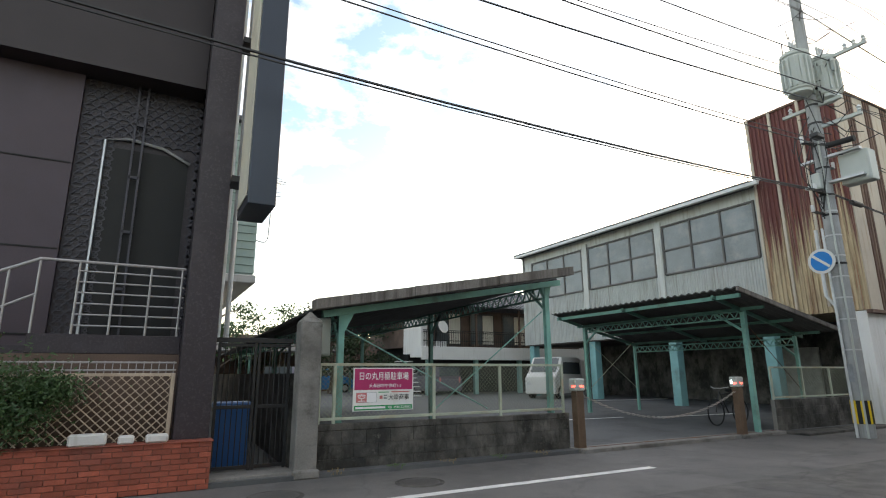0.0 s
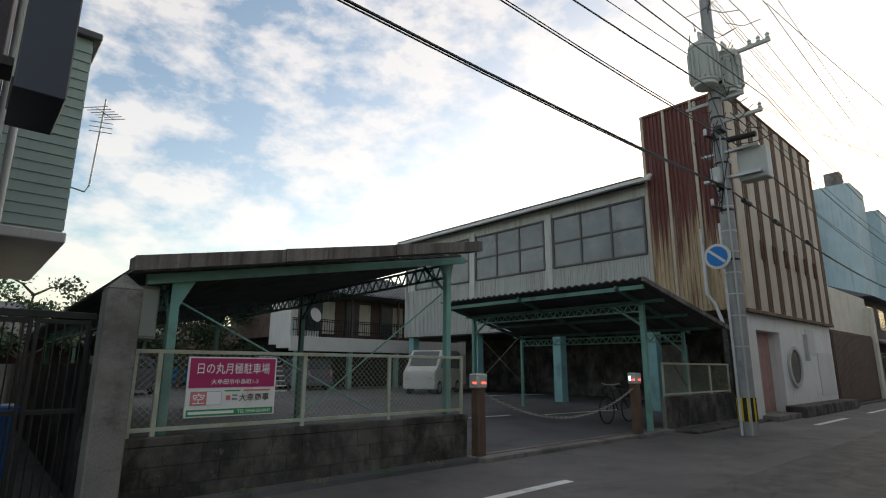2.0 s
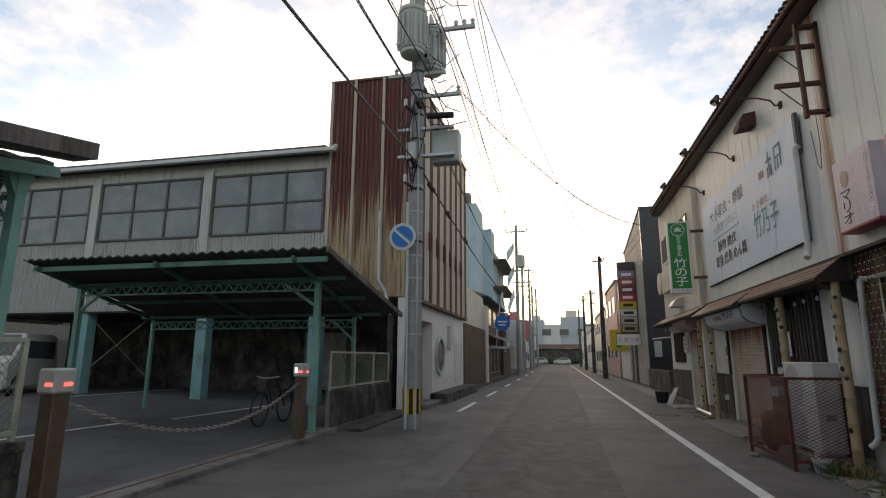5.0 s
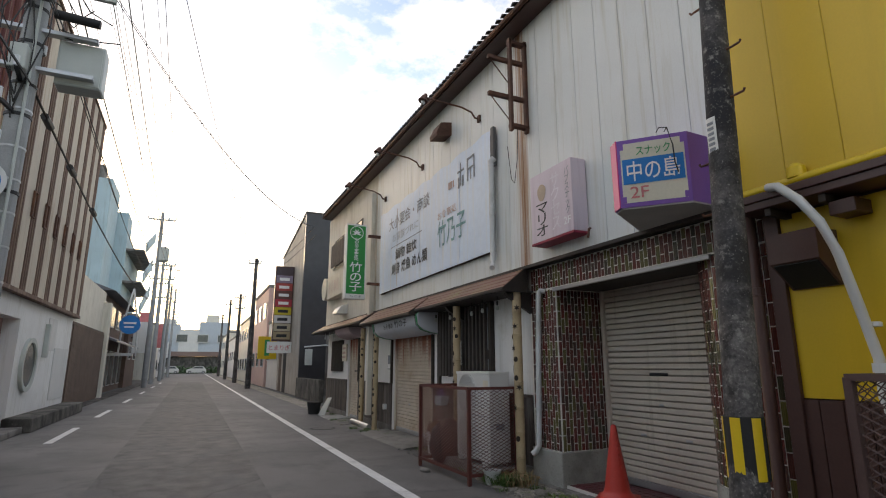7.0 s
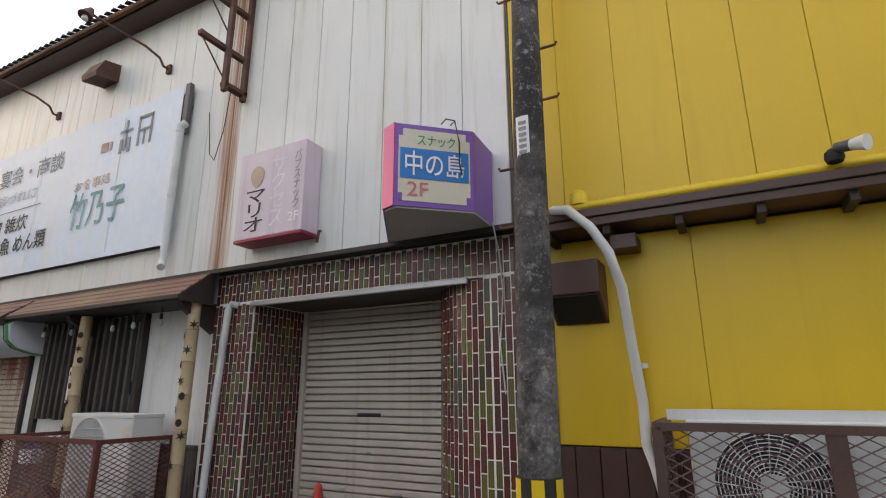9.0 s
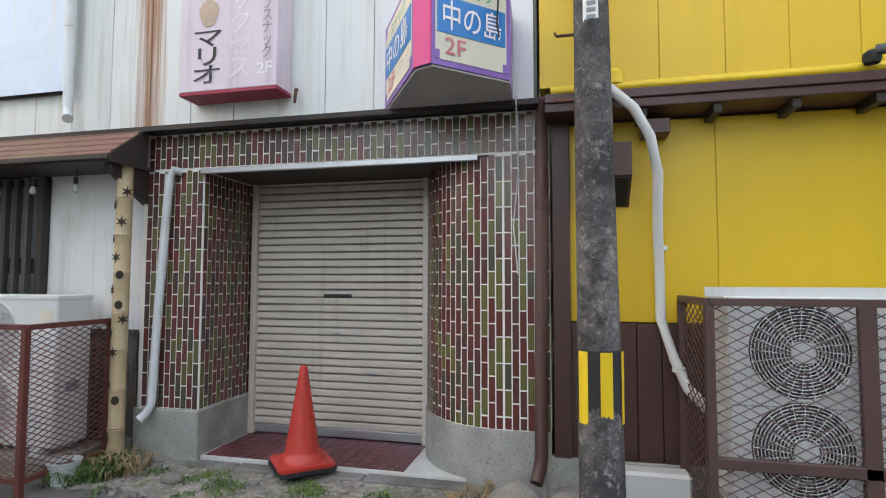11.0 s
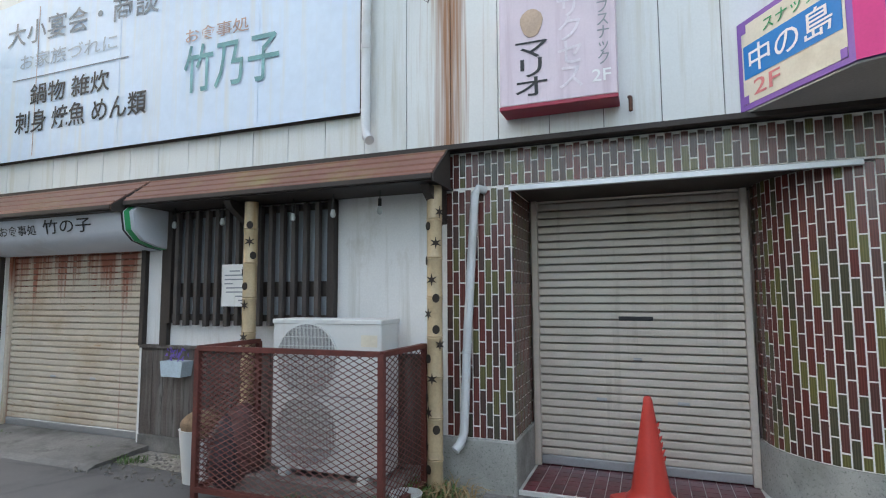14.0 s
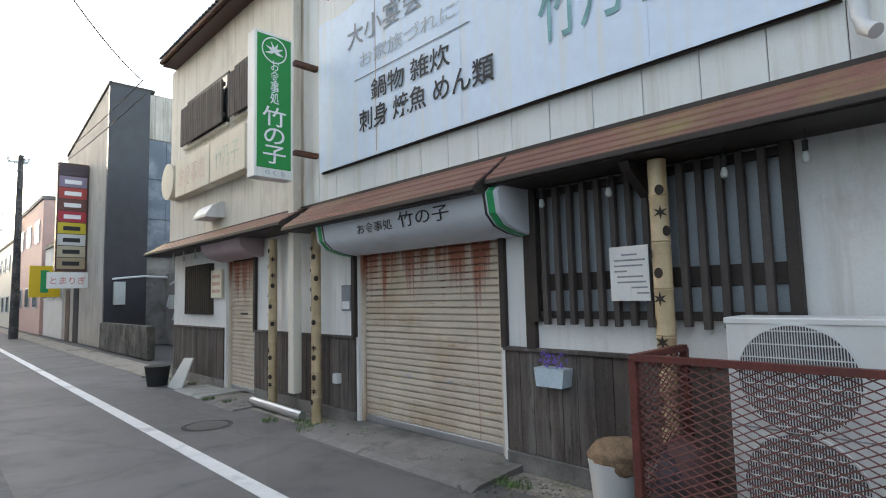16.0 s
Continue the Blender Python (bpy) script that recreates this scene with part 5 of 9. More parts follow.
def ac_unit(x0, x1, y0, y1, z0, z1, style, label):
    a = thing("air_conditioner", ((x0 + x1) / 2, (y0 + y1) / 2, z0), label, "air conditioner")
    part("casing", box(x0, x1, y0, y1, z0, z1, 0.012), WHITEPL, a)
    part("lid", box(x0 - 0.006, x1 + 0.006, y0 - 0.006, y1 + 0.006, z1 - 0.03, z1 + 0.008, 0.006), WHITEPL, a)
    w = x1 - x0
    r = min(w * 0.42, (z1 - z0) * (0.243 if style == "slots" else 0.215))
    cx = x1 - r - (0.05 if style == "slots" else 0.1)
    zs = (z0 + (z1 - z0) * (0.255 if style == "slots" else 0.31), z0 + (z1 - z0) * (0.735 if style == "slots" else 0.755))
    for cz in zs:
        # Flush disc; its dark colour stands in for the unlit fan cavity.
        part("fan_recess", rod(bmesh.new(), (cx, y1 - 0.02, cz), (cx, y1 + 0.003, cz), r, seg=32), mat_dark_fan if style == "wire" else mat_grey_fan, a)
        if style == "wire":
            bl = bmesh.new()
            for k in range(3):
                q = radians(30 + 120 * k)
                extrude(bl, [(cx + 0.05 * math.cos(q), y1 + 0.004, cz + 0.05 * math.sin(q)), (cx + r * 0.9 * math.cos(q - 0.5), y1 + 0.004, cz + r * 0.9 * math.sin(q - 0.5)), (cx + r * 0.9 * math.cos(q + 0.45), y1 + 0.006, cz + r * 0.9 * math.sin(q + 0.45))], (0, 0.002, 0))
            part("fan_blade", bl, mat_fan, a)
            g = bmesh.new()
            wire_guard(g, cx, y1 + 0.04, cz, r)
            part("fan_guard", g, WHITEPL, a, "white wire fan guard")
            part("guard_hub", extrude(bmesh.new(), [(cx + r * 0.24 * math.cos(q) * (1.15 if i % 2 else 1), y1 + 0.038, cz + r * 0.24 * math.sin(q) * (1.15 if i % 2 else 1)) for i, q in enumerate([math.pi / 4 * i for i in range(8)])], (0, 0.012, 0)), WHITEPL, a)
        else:
            g = bmesh.new()
            slot_grille(g, cx, y1 + 0.004, cz, r)
            part("fan_grille", g, WHITEPL, a, "white slotted fan grille")
            rim = bmesh.new()
            for i in range(32):
                a0, a1 = 2 * math.pi * i / 32, 2 * math.pi * (i + 1) / 32
                beam(rim, (cx + r * math.cos(a0), y1 + 0.006, cz + r * math.sin(a0)), (cx + r * math.cos(a1), y1 + 0.006, cz + r * math.sin(a1)), 0.012, 0.012)
            part("fan_rim", rim, WHITEPL, a)
    part("seam", box(x0, x1, y1 - 0.001, y1 + 0.002, (z0 + z1) / 2 - 0.004, (z0 + z1) / 2 + 0.004), INKGREY, a)
    part("rating_plate", box(x0 + 0.03, x0 + 0.17, y1, y1 + 0.003, z1 - 0.2, z1 - 0.11), SIGNIVORY, a)
    part("side_handle", box(x0 - 0.004, x0 + 0.002, (y0 + y1) / 2 - 0.06, (y0 + y1) / 2 + 0.06, z0 + 0.42, z0 + 0.5), INKGREY, a)
    for x in (x0 + 0.1, x1 - 0.18):
        part("foot", box(x, x + 0.08, y0, y1 + 0.03, z0 - 0.05, z0), WHITEPL, a)
    return a


# Cavity shade as colour: near black behind wire guards, greyer behind slots.
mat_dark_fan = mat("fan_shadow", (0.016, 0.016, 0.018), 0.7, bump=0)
mat_grey_fan = mat("fan_shadow_grey", (0.05, 0.05, 0.052), 0.6, bump=0)
mat_fan = mat("fan_plastic", (0.05, 0.05, 0.05), 0.5, bump=0)
ac1 = ac_unit(11.42, 12.42, -0.13, 0.19, 0.19, 1.37, "slots", "white two-fan outdoor air conditioner inside the red fence")
ac2 = ac_unit(5.56, 6.64, -0.16, 0.29, 0.22, 1.41, "wire", "white two-fan outdoor air conditioner inside the brown fence")
part("top_strip", box(5.5, 6.74, 0.2, 0.23, 1.415, 1.47), WHITEPL, ac2)
part("sticker", box(5.56, 5.73, 0.291, 0.294, 1.18, 1.31), SIGNBLUE, ac2, "torn blue sticker")
setting("ac_base", box(11.3, 12.7, -0.25, 0.3, 0.0, 0.14, 0.01), CONC, "stained concrete base under the air conditioner", "plinth")
setting("ac_base", box(5.4, 6.7, -0.28, 0.34, 0.0, 0.17, 0.01), CONC, "concrete base under the air conditioner", "plinth")

# ---- mesh fences ----
def mesh_panel(bm, p, q, z0, z1, sx, sz, r):
    """Crossing diagonal strands between the uprights at p and q."""
    p, q = Vector((p[0], p[1], 0)), Vector((q[0], q[1], 0))
    d = q - p
    L, H = d.length, z1 - z0
    d.normalize()
    slope = sz / sx
    for sgn in (1, -1):
        c = -H / slope
        while c < L + H / slope:
            s0, s1 = (c, c + H / slope) if sgn > 0 else (c + H / slope, c)
            t0, t1 = 0.0, 1.0
            ds = s1 - s0
            for lim, up_ in ((0.0, False), (L, True)):
                tt = (lim - s0) / ds
                if (ds > 0) == up_:
                    t1 = min(t1, tt)
                else:
                    t0 = max(t0, tt)
            if t1 - t0 > 0.01:
                a = p + d * (s0 + ds * t0) + Vector((0, 0, z0 + H * t0))
                b = p + d * (s0 + ds * t1) + Vector((0, 0, z0 + H * t1))
                rod(bm, a, b, r, seg=3, caps=False)
            c += sx
    return bm


def cage(pts, z0, z1, m, label, w=0.045, sx=0.086, sz=0.043):
    f = thing("mesh_fence", (pts[0][0], pts[0][1], 0), label, "fence")
    for i, p in enumerate(pts):
        part("post", box(p[0] - w / 2, p[0] + w / 2, p[1] - w / 2, p[1] + w / 2, 0.0 if i < 3 else z0, z1, 0.004), m, f)
    for a, b in zip(pts, pts[1:]):
        for z in (z0, z1):
            part("rail", beam(bmesh.new(), (*a, z), (*b, z), w, w * 0.8), m, f)
        part("expanded_mesh", mesh_panel(bmesh.new(), a, b, z0, z1, sx, sz, 0.004), m, f, "diamond metal mesh")
    return f


cage([(12.76, -0.05), (12.76, 0.64), (11.19, 0.62), (11.17, -0.07)], 0.12, 1.17, RUSTRED, "rusty red steel mesh fence round the air conditioner")
br = cage([(6.79, -0.2), (6.77, 0.42), (5.2, 0.42)], 0.14, 1.39, BROWNMETAL, "brown steel mesh fence round the air conditioner", 0.05, 0.104, 0.056)
part("upright", box(5.98, 6.06, 0.4, 0.44, 0.14, 1.39, 0.004), BROWNMETAL, br)
part("mid_rail", box(5.2, 6.77, 0.4, 0.44, 0.5, 0.56, 0.004), BROWNMETAL, br)

# rubbish beside the fence: sacks, boxes, a bin
sk = thing("rubbish_bin", (13.3, 0.1, 0.0), "white bucket full of burlap and straw beside the fence", "bin")
part("bucket", lathe(bmesh.new(), (13.15, 0.2, 0.0), [(0.13, 0), (0.17, 0.42), (0.175, 0.44)], 18), WHITEPL, sk, "", True)
bu = bmesh.new()
bmesh.ops.create_icosphere(bu, subdivisions=3, radius=1, matrix=Matrix.Translation((13.12, 0.2, 0.47)) @ Matrix.Diagonal((0.2, 0.17, 0.12, 1)))
for v in bu.verts:
    v.co += v.normal * 0.035 * noise.noise(v.co * 14)
part("burlap", bu, mat("burlap", (0.22, 0.15, 0.09), 0.95, var=0.4, scale=20, bump=0.5), sk, "crumpled brown burlap", True)
for x, y, s, col in ((12.95, 0.3, 0.3, (0.05, 0.035, 0.04)), (12.9, 0.2, 0.34, (0.09, 0.04, 0.035))):
    b5 = bmesh.new()
    bmesh.ops.create_icosphere(b5, subdivisions=3, radius=1, matrix=Matrix.Translation((x - 0.2, y, s)) @ Matrix.Diagonal((s * 0.55, s * 0.6, s, 1)))
    for v in b5.verts:
        v.co += v.normal * 0.05 * noise.noise(v.co * 9)
        v.co.z = max(v.co.z, 0.0)
    single("rubbish_sack", b5, mat("sack", col, 0.5, var=0.4, scale=9, bump=0.4), "dark crumpled sack inside the mesh fence", "sack", "sacks in the fence", smooth=True)

# ---- old pole with stripes ----
sp = thing("utility_pole", (7.38, 0.55, 0.0), "old dark stained concrete utility pole with a black and yellow guard", "pole")
PX = lambda z: 7.35 + 0.006 * z
PY = lambda z: 0.64 - 0.065 * z
part("shaft", rod(bmesh.new(), (PX(-0.1), PY(-0.1), -0.1), (PX(9.5), PY(9.5), 9.5), 0.123, 0.055, 28), POLE_D, sp, "", True)
gd = bmesh.new()
lathe(gd, (PX(0.94), PY(0.94), 0.75), [(0.12, 0), (0.123, 0.003), (0.122, 0.385), (0.118, 0.388)], 28)
part("guard_band", gd, RUBBER, sp, "black guard band", True)
for k in range(6):
    a = radians(44 + 60 * k)
    s = []
    for da in (-0.26, -0.13, 0.0, 0.13, 0.26):
        s.append((PX(0.94) + 0.1255 * math.cos(a + da), PY(0.94) + 0.1255 * math.sin(a + da)))
    bmst = bmesh.new()
    lo = [bmst.verts.new((px, py, 0.755)) for px, py in s]
    hi = [bmst.verts.new((px, py, 1.132)) for px, py in s]
    for i in range(4):
        bmst.faces.new((lo[i], lo[i + 1], hi[i + 1], hi[i]))
    part("yellow_stripe", bmst, YELLOWP, sp)
for z in (2.55, 2.95, 3.4, 3.8, 4.3, 4.7):
    sd = 1 if int(z * 10) % 2 else -1
    part("step_bolt", tube(bmesh.new(), [(PX(z) + sd * 0.07, PY(z), z), (PX(z) + sd * 0.2, PY(z), z), (PX(z) + sd * 0.21, PY(z), z + 0.02)], 0.009, 6), RUST, sp)
tg = bmesh.new()
lo, hi = [], []
for k in range(5):
    a = radians(62 + 12 * k)
    lo.append(tg.verts.new((PX(2.95) + 0.105 * math.cos(a), PY(3.05) + 0.105 * math.sin(a), 2.95)))
    hi.append(tg.verts.new((PX(3.2) + 0.105 * math.cos(a), PY(3.05) + 0.105 * math.sin(a), 3.25)))
for k in range(4):
    tg.faces.new((lo[k], lo[k + 1], hi[k + 1], hi[k]))
part("number_tag", tg, SIGNWHITE, sp, "white number tag")
for k in range(6):
    part("tag_mark", flat((PX(3.0) + 0.03, PY(3.0) + 0.1, 2.99 + 0.04 * k), ux, uz, 0.05, 0.022, 0.006), INKGREY, sp)

# ---- ground clutter on the south verge ----
def weeds(x, y, r, h, n, m, label, z=0.0):
    b = bmesh.new()
    for _ in range(n):
        a, q = random.uniform(0, 6.28), r * math.sqrt(random.random())
        px, py = x + q * math.cos(a), y + q * math.sin(a)
        t = random.uniform(0, 6.28)
        hh = h * random.uniform(0.4, 1.0)
        lean = Vector((math.cos(t), math.sin(t), 0)) * hh * random.uniform(0.5, 1.5)
        s = Vector((-math.sin(t), math.cos(t), 0)) * random.uniform(0.002, 0.006)
        p0 = Vector((px, py, z))
        p1 = p0 + lean * 0.4 + Vector((0, 0, hh * 0.7))
        p2 = p0 + lean + Vector((0, 0, hh * random.uniform(0.35, 0.9)))
        v = [b.verts.new(c) for c in (p0 - s, p0 + s, p1 + s * 1.4, p1 - s * 1.4, p2)]
        b.faces.new((v[0], v[1], v[2], v[3]))
        b.faces.new((v[3], v[2], v[4]))
    return single("weeds", b, m, label, "plant", "", "stuff")


GRASS2 = mat("weed_green_light", (0.16, 0.24, 0.05), 0.6, var=0.35, scale=14, bump=0)
weeds(11.12, 0.14, 0.27, 0.2, 700, BARK_D, "clump of green weeds at the pier foot")
weeds(10.92, 0.05, 0.2, 0.24, 160, DRYGRASS, "dry stalks among the weeds")
weeds(7.72, 0.24, 0.16, 0.16, 150, GRASS2, "green weeds by the pole")
weeds(7.95, 0.22, 0.18, 0.13, 160, BARK_D, "green weeds by the pole")
weeds(8.05, 0.05, 0.3, 0.14, 260, DRYGRASS, "dry grass by the rounded plinth")
for i in range(18):
    weeds(random.uniform(7.0, 24), random.uniform(-0.2, 0.3), 0.12, 0.09, 40, BARK_D, "low weeds in the gravel")
vp = bmesh.new()
edge = [(x * 0.1, 0.36 + 0.12 * noise.noise((x * 0.22, 0, 0)) + 0.05 * noise.noise((x * 0.9, 3, 0)), -0.05) for x in range(48, 128)]
extrude(vp, [(4.8, -0.25, -0.05)] + edge[::1] + [(12.75, -0.25, -0.05)], (0, 0, 0.061))
setting("gravel_verge", vp, EARTH, "uneven patch of gravel and moss before the shop fronts", "ground")
for i in range(34):
    weeds(random.uniform(7.2, 11.4), random.uniform(-0.15, 0.4), 0.09, 0.05, 30, BARK_D if i % 2 else GRASS2, "low weeds in the gravel", 0.008)
for x in (13.2, 14.1, 14.25, 17.2, 17.5, 17.9, 18.3, 20.1, 21.9):
    weeds(x, random.uniform(-0.2, 0.3), 0.1, 0.07, 40, BARK_D, "low weeds at the wall foot")
for k in range(5):
    weeds(2.6 + k * 0.95, 8.1, 0.14, 0.08, 50, BARK_D if k % 2 else DRYGRASS, "moss and weeds at the block wall foot", 0.03)
gr = bmesh.new()
for _ in range(1500):
    px, py, s = random.uniform(4.8, 14.5), random.uniform(-0.24, 0.42), random.uniform(0.006, 0.03)
    m4 = pose(px, py, 0.004, random.uniform(0, 90), random.uniform(0, 90), random.uniform(0, 90)) @ Matrix.Diagonal((s, s * 0.7, s * 0.5, 1))
    bmesh.ops.create_cube(gr, size=1.0, matrix=m4)
single("gravel", gr, STONE, "loose gravel and chips on the verge", "gravel", "", "stuff")
rub, rr_ = bmesh.new(), random.Random(17)
for _ in range(230):
    q_ = rr_.uniform(0.02, 0.065)
    m4 = pose(rr_.uniform(7.5, 11.4), rr_.uniform(-0.18, 0.42), q_ * 0.12, rr_.uniform(-12, 12), rr_.uniform(-12, 12), rr_.uniform(0, 180)) @ Matrix.Diagonal((q_, q_ * rr_.uniform(0.55, 0.9), q_ * 0.35, 1))
    made = bmesh.ops.create_icosphere(rub, subdivisions=1, radius=1.0, matrix=m4)
    for v in made["verts"]:
        v.co += Vector((rr_.uniform(-1, 1), rr_.uniform(-1, 1), rr_.uniform(-0.5, 0.5))) * q_ * 0.2
single("rubble", rub, STONE, "flat broken stones and mortar lumps in the verge", "rubble", "", "stuff")
can = thing("drink_can", (6.95, 0.5, 0.0), "crushed silver drink can lying by the pole", "can")
part("can", rod(bmesh.new(), (6.9, 0.5, 0.034), (7.02, 0.53, 0.034), 0.033, seg=16), ALU, can, "", True)
part("can_end", rod(bmesh.new(), (7.019, 0.53, 0.034), (7.024, 0.531, 0.034), 0.027, seg=16), ALU, can)
pot = thing("plastic_pot", (11.15, 0.3, 0.0), "cracked translucent plastic pot in the weeds", "pot")
part("pot", lathe(bmesh.new(), (11.15, 0.32, 0.0), [(0.085, 0), (0.115, 0.17), (0.12, 0.175), (0.11, 0.176), (0.08, 0.03)], 18), PVC, pot, "", True)
for x, y, s in ((7.85, 0.05, 0.2), (7.55, -0.12, 0.14), (7.2, 0.12, 0.13), (11.3, 0.3, 0.1), (9.78, 0.02, 0.045), (10.4, 0.1, 0.07), (12.3, 0.75, 0.08)):
    b6 = bmesh.new()
    bmesh.ops.create_icosphere(b6, subdivisions=2, radius=1, matrix=Matrix.Translation((x, y, s * 0.3)) @ Matrix.Diagonal((s * 1.2, s, s * 0.6, 1)))
    for v in b6.verts:
        v.co += v.normal * s * 0.35 * noise.noise(v.co * 6)
    single("stone", b6, STONE, "rough broken stone lying on the verge", "stone", "loose stones")
bx = thing("foam_box", (7.0, -0.1, 0.0), "broken white foam box lid behind the pole", "box")
part("lid", box(6.78, 7.2, -0.18, -0.02, 0.1, 0.3, 0.02), WHITEPL, bx)
part("lump", box(7.18, 7.34, -0.15, -0.05, 0.12, 0.34, 0.03), WHITEPL, bx)
part("brick_support", box(6.85, 7.05, -0.15, 0.0, 0.0, 0.1, 0.01), STONE, bx)
setting("ramp", extrude(bmesh.new(), [(14.3, -0.4, 0.0), (14.3, -0.4, 0.07), (14.3, 0.28, 0.03), (14.3, 0.36, 0.0)], (2.8, 0, 0)), CONC, "worn concrete ramp before the shutter", "pavement")
setting("ramp", extrude(bmesh.new(), [(18.9, -0.4, 0.0), (18.9, -0.4, 0.04), (18.9, 0.3, 0.02), (18.9, 0.35, 0.0)], (1.0, 0, 0)), CONC, "worn concrete slab before the narrow shutter", "pavement")
setting("ramp", extrude(bmesh.new(), [(20.3, -0.4, 0.0), (20.3, -0.4, 0.04), (20.3, 0.25, 0.03), (20.3, 0.3, 0.0)], (1.2, 0, 0)), CONC_L, "pale concrete slab before the narrow shutter", "pavement")
tub = thing("black_tub", (22.3, 0.3, 0.0), "black plastic tub on the street edge", "bucket")
part("tub", lathe(bmesh.new(), (22.4, 0.3, 0.0), [(0.17, 0), (0.22, 0.34), (0.23, 0.36)], 16), RUBBER, tub, "", True)
lean_b = thing("leaning_board", (21.7, 0.1, 0.0), "pale grey board leaning by the wall", "board")
part("board", extrude(bmesh.new(), [(21.45, 0.2, 0.0), (22.0, 0.25, 0.0), (21.9, 0.0, 0.5), (21.5, -0.02, 0.52)], (0, -0.025, 0.01)), GREYBOX, lean_b)

# ================= north side =================
RUSTWALL = mat("rusted_wall_sheet", (0.5, 0.4, 0.25), 0.75, var=0.25, scale=1.5, stain=(0.16, 0.06, 0.03), stain_amt=0.42, streak=True, bump=0.15)
RUSTDARK = mat("dark_rust_sheet", (0.075, 0.02, 0.018), 0.8, var=0.4, scale=2, stain=(0.16, 0.06, 0.04), stain_amt=0.4, streak=True, bump=0.2)


def rust_down(m, z0, z1, rust):
    """Rust that covers a sheet from the top and runs down it in streaks, thinning out between z1 and z0."""
    n, l = m.node_tree.nodes, m.node_tree.links
    bs = n["Principled BSDF"]
    src = bs.inputs["Base Color"].links[0].from_socket
    geo = n.new("ShaderNodeNewGeometry")
    sep = n.new("ShaderNodeSeparateXYZ")
    l.new(geo.outputs["Position"], sep.inputs["Vector"])
    mr = n.new("ShaderNodeMapRange")
    mr.inputs["From Min"].default_value, mr.inputs["From Max"].default_value = z0, z1
    l.new(sep.outputs["Z"], mr.inputs["Value"])
    mp = n.new("ShaderNodeMapping")
    mp.inputs["Scale"].default_value = (11, 11, 0.25)
    l.new(geo.outputs["Position"], mp.inputs["Vector"])
    ns = n.new("ShaderNodeTexNoise")
    ns.inputs["Scale"].default_value = 1.0
    ns.inputs["Detail"].default_value = 5
    l.new(mp.outputs["Vector"], ns.inputs["Vector"])
    ad = n.new("ShaderNodeMath")
    ad.operation = "MULTIPLY_ADD"
    ad.inputs[1].default_value = 1.7
    l.new(ns.outputs["Fac"], ad.inputs[0])
    sh = n.new("ShaderNodeMath")
    sh.operation = "SUBTRACT"
    sh.inputs[1].default_value = 0.35
    l.new(mr.outputs["Result"], sh.inputs[0])
    l.new(sh.outputs[0], ad.inputs[2])
    rp = n.new("ShaderNodeValToRGB")
    rp.color_ramp.elements[0].position, rp.color_ramp.elements[1].position = 0.74, 1.0
    l.new(ad.outputs[0], rp.inputs["Fac"])
    mx = n.new("ShaderNodeMix")
    mx.data_type = "RGBA"
    mx.inputs["B"].default_value = (*rust, 1)
    l.new(src, mx.inputs["A"])
    l.new(rp.outputs["Color"], mx.inputs["Factor"])
    l.new(mx.outputs["Result"], bs.inputs["Base Color"])
    return m


rust_down(SHUTTER_R, 1.35, 2.75, (0.3, 0.1, 0.055))
speckle(SHUTTER_R, 9, 0.6, 0.72, (0.36, 0.22, 0.1), (0.6, 1, 3))
rust_down(RUSTWALL, 4.0, 8.2, (0.12, 0.036, 0.032))
speckle(RUSTWALL, 1.0, 0.56, 0.7, (0.3, 0.22, 0.17), (13, 13, 0.22))
speckle(RUSTWALL, 1.0, 0.58, 0.7, (0.26, 0.09, 0.03), (16, 16, 0.3))
BANDCREAM = mat("cream_band", (0.5, 0.44, 0.355), 0.75, var=0.12, scale=1.5, stain=(0.3, 0.22, 0.14), stain_amt=0.35, streak=True, bump=0.1)
BANDRUST = mat("brown_rib", (0.13, 0.075, 0.055), 0.8, var=0.35, scale=2, stain=(0.28, 0.2, 0.14), stain_amt=0.5, streak=True, bump=0.15)
CHAINWIRE = mat("chain_link_wire", (0.3, 0.32, 0.24), 0.6, metal=0.3, var=0.2, bump=0)
FENCEPALE = mat("pale_green_fence", (0.42, 0.46, 0.36), 0.6, var=0.2, scale=6, stain=(0.3, 0.2, 0.1), stain_amt=0.4, bump=0.1)
PINKTILE = mat("pink_tile", (0.42, 0.25, 0.22), 0.5, var=0.2, scale=5, bump=0.1)
ROOFTILE = mat("grey_roof_tile", (0.11, 0.115, 0.125), 0.5, var=0.25, scale=4, bump=0.2)
HOUSEWOOD = mat("brown_house_wall", (0.12, 0.08, 0.06), 0.8, var=0.3, scale=2, bump=0.15)
HOUSEWHITE = mat("white_house_wall", (0.62, 0.62, 0.6), 0.8, var=0.08, scale=1, stain=(0.45, 0.44, 0.4), stain_amt=0.3, streak=True, bump=0.06)
LEAF = mat("shrub_leaf", (0.05, 0.1, 0.03), 0.55, var=0.5, scale=14, bump=0)
PINELEAF = mat("pine_needles", (0.035, 0.06, 0.022), 0.7, var=0.5, scale=5, bump=0)
TRUNK = mat("tree_bark", (0.1, 0.075, 0.055), 0.9, var=0.4, scale=10, bump=0.5)

# ---- block wall with its fence ----
lw2 = setting("block_wall", box(2.32, 7.18, 8.275, 8.38, 0.0, 0.69), CONC, "dark stained concrete block wall along the car park", "wall")


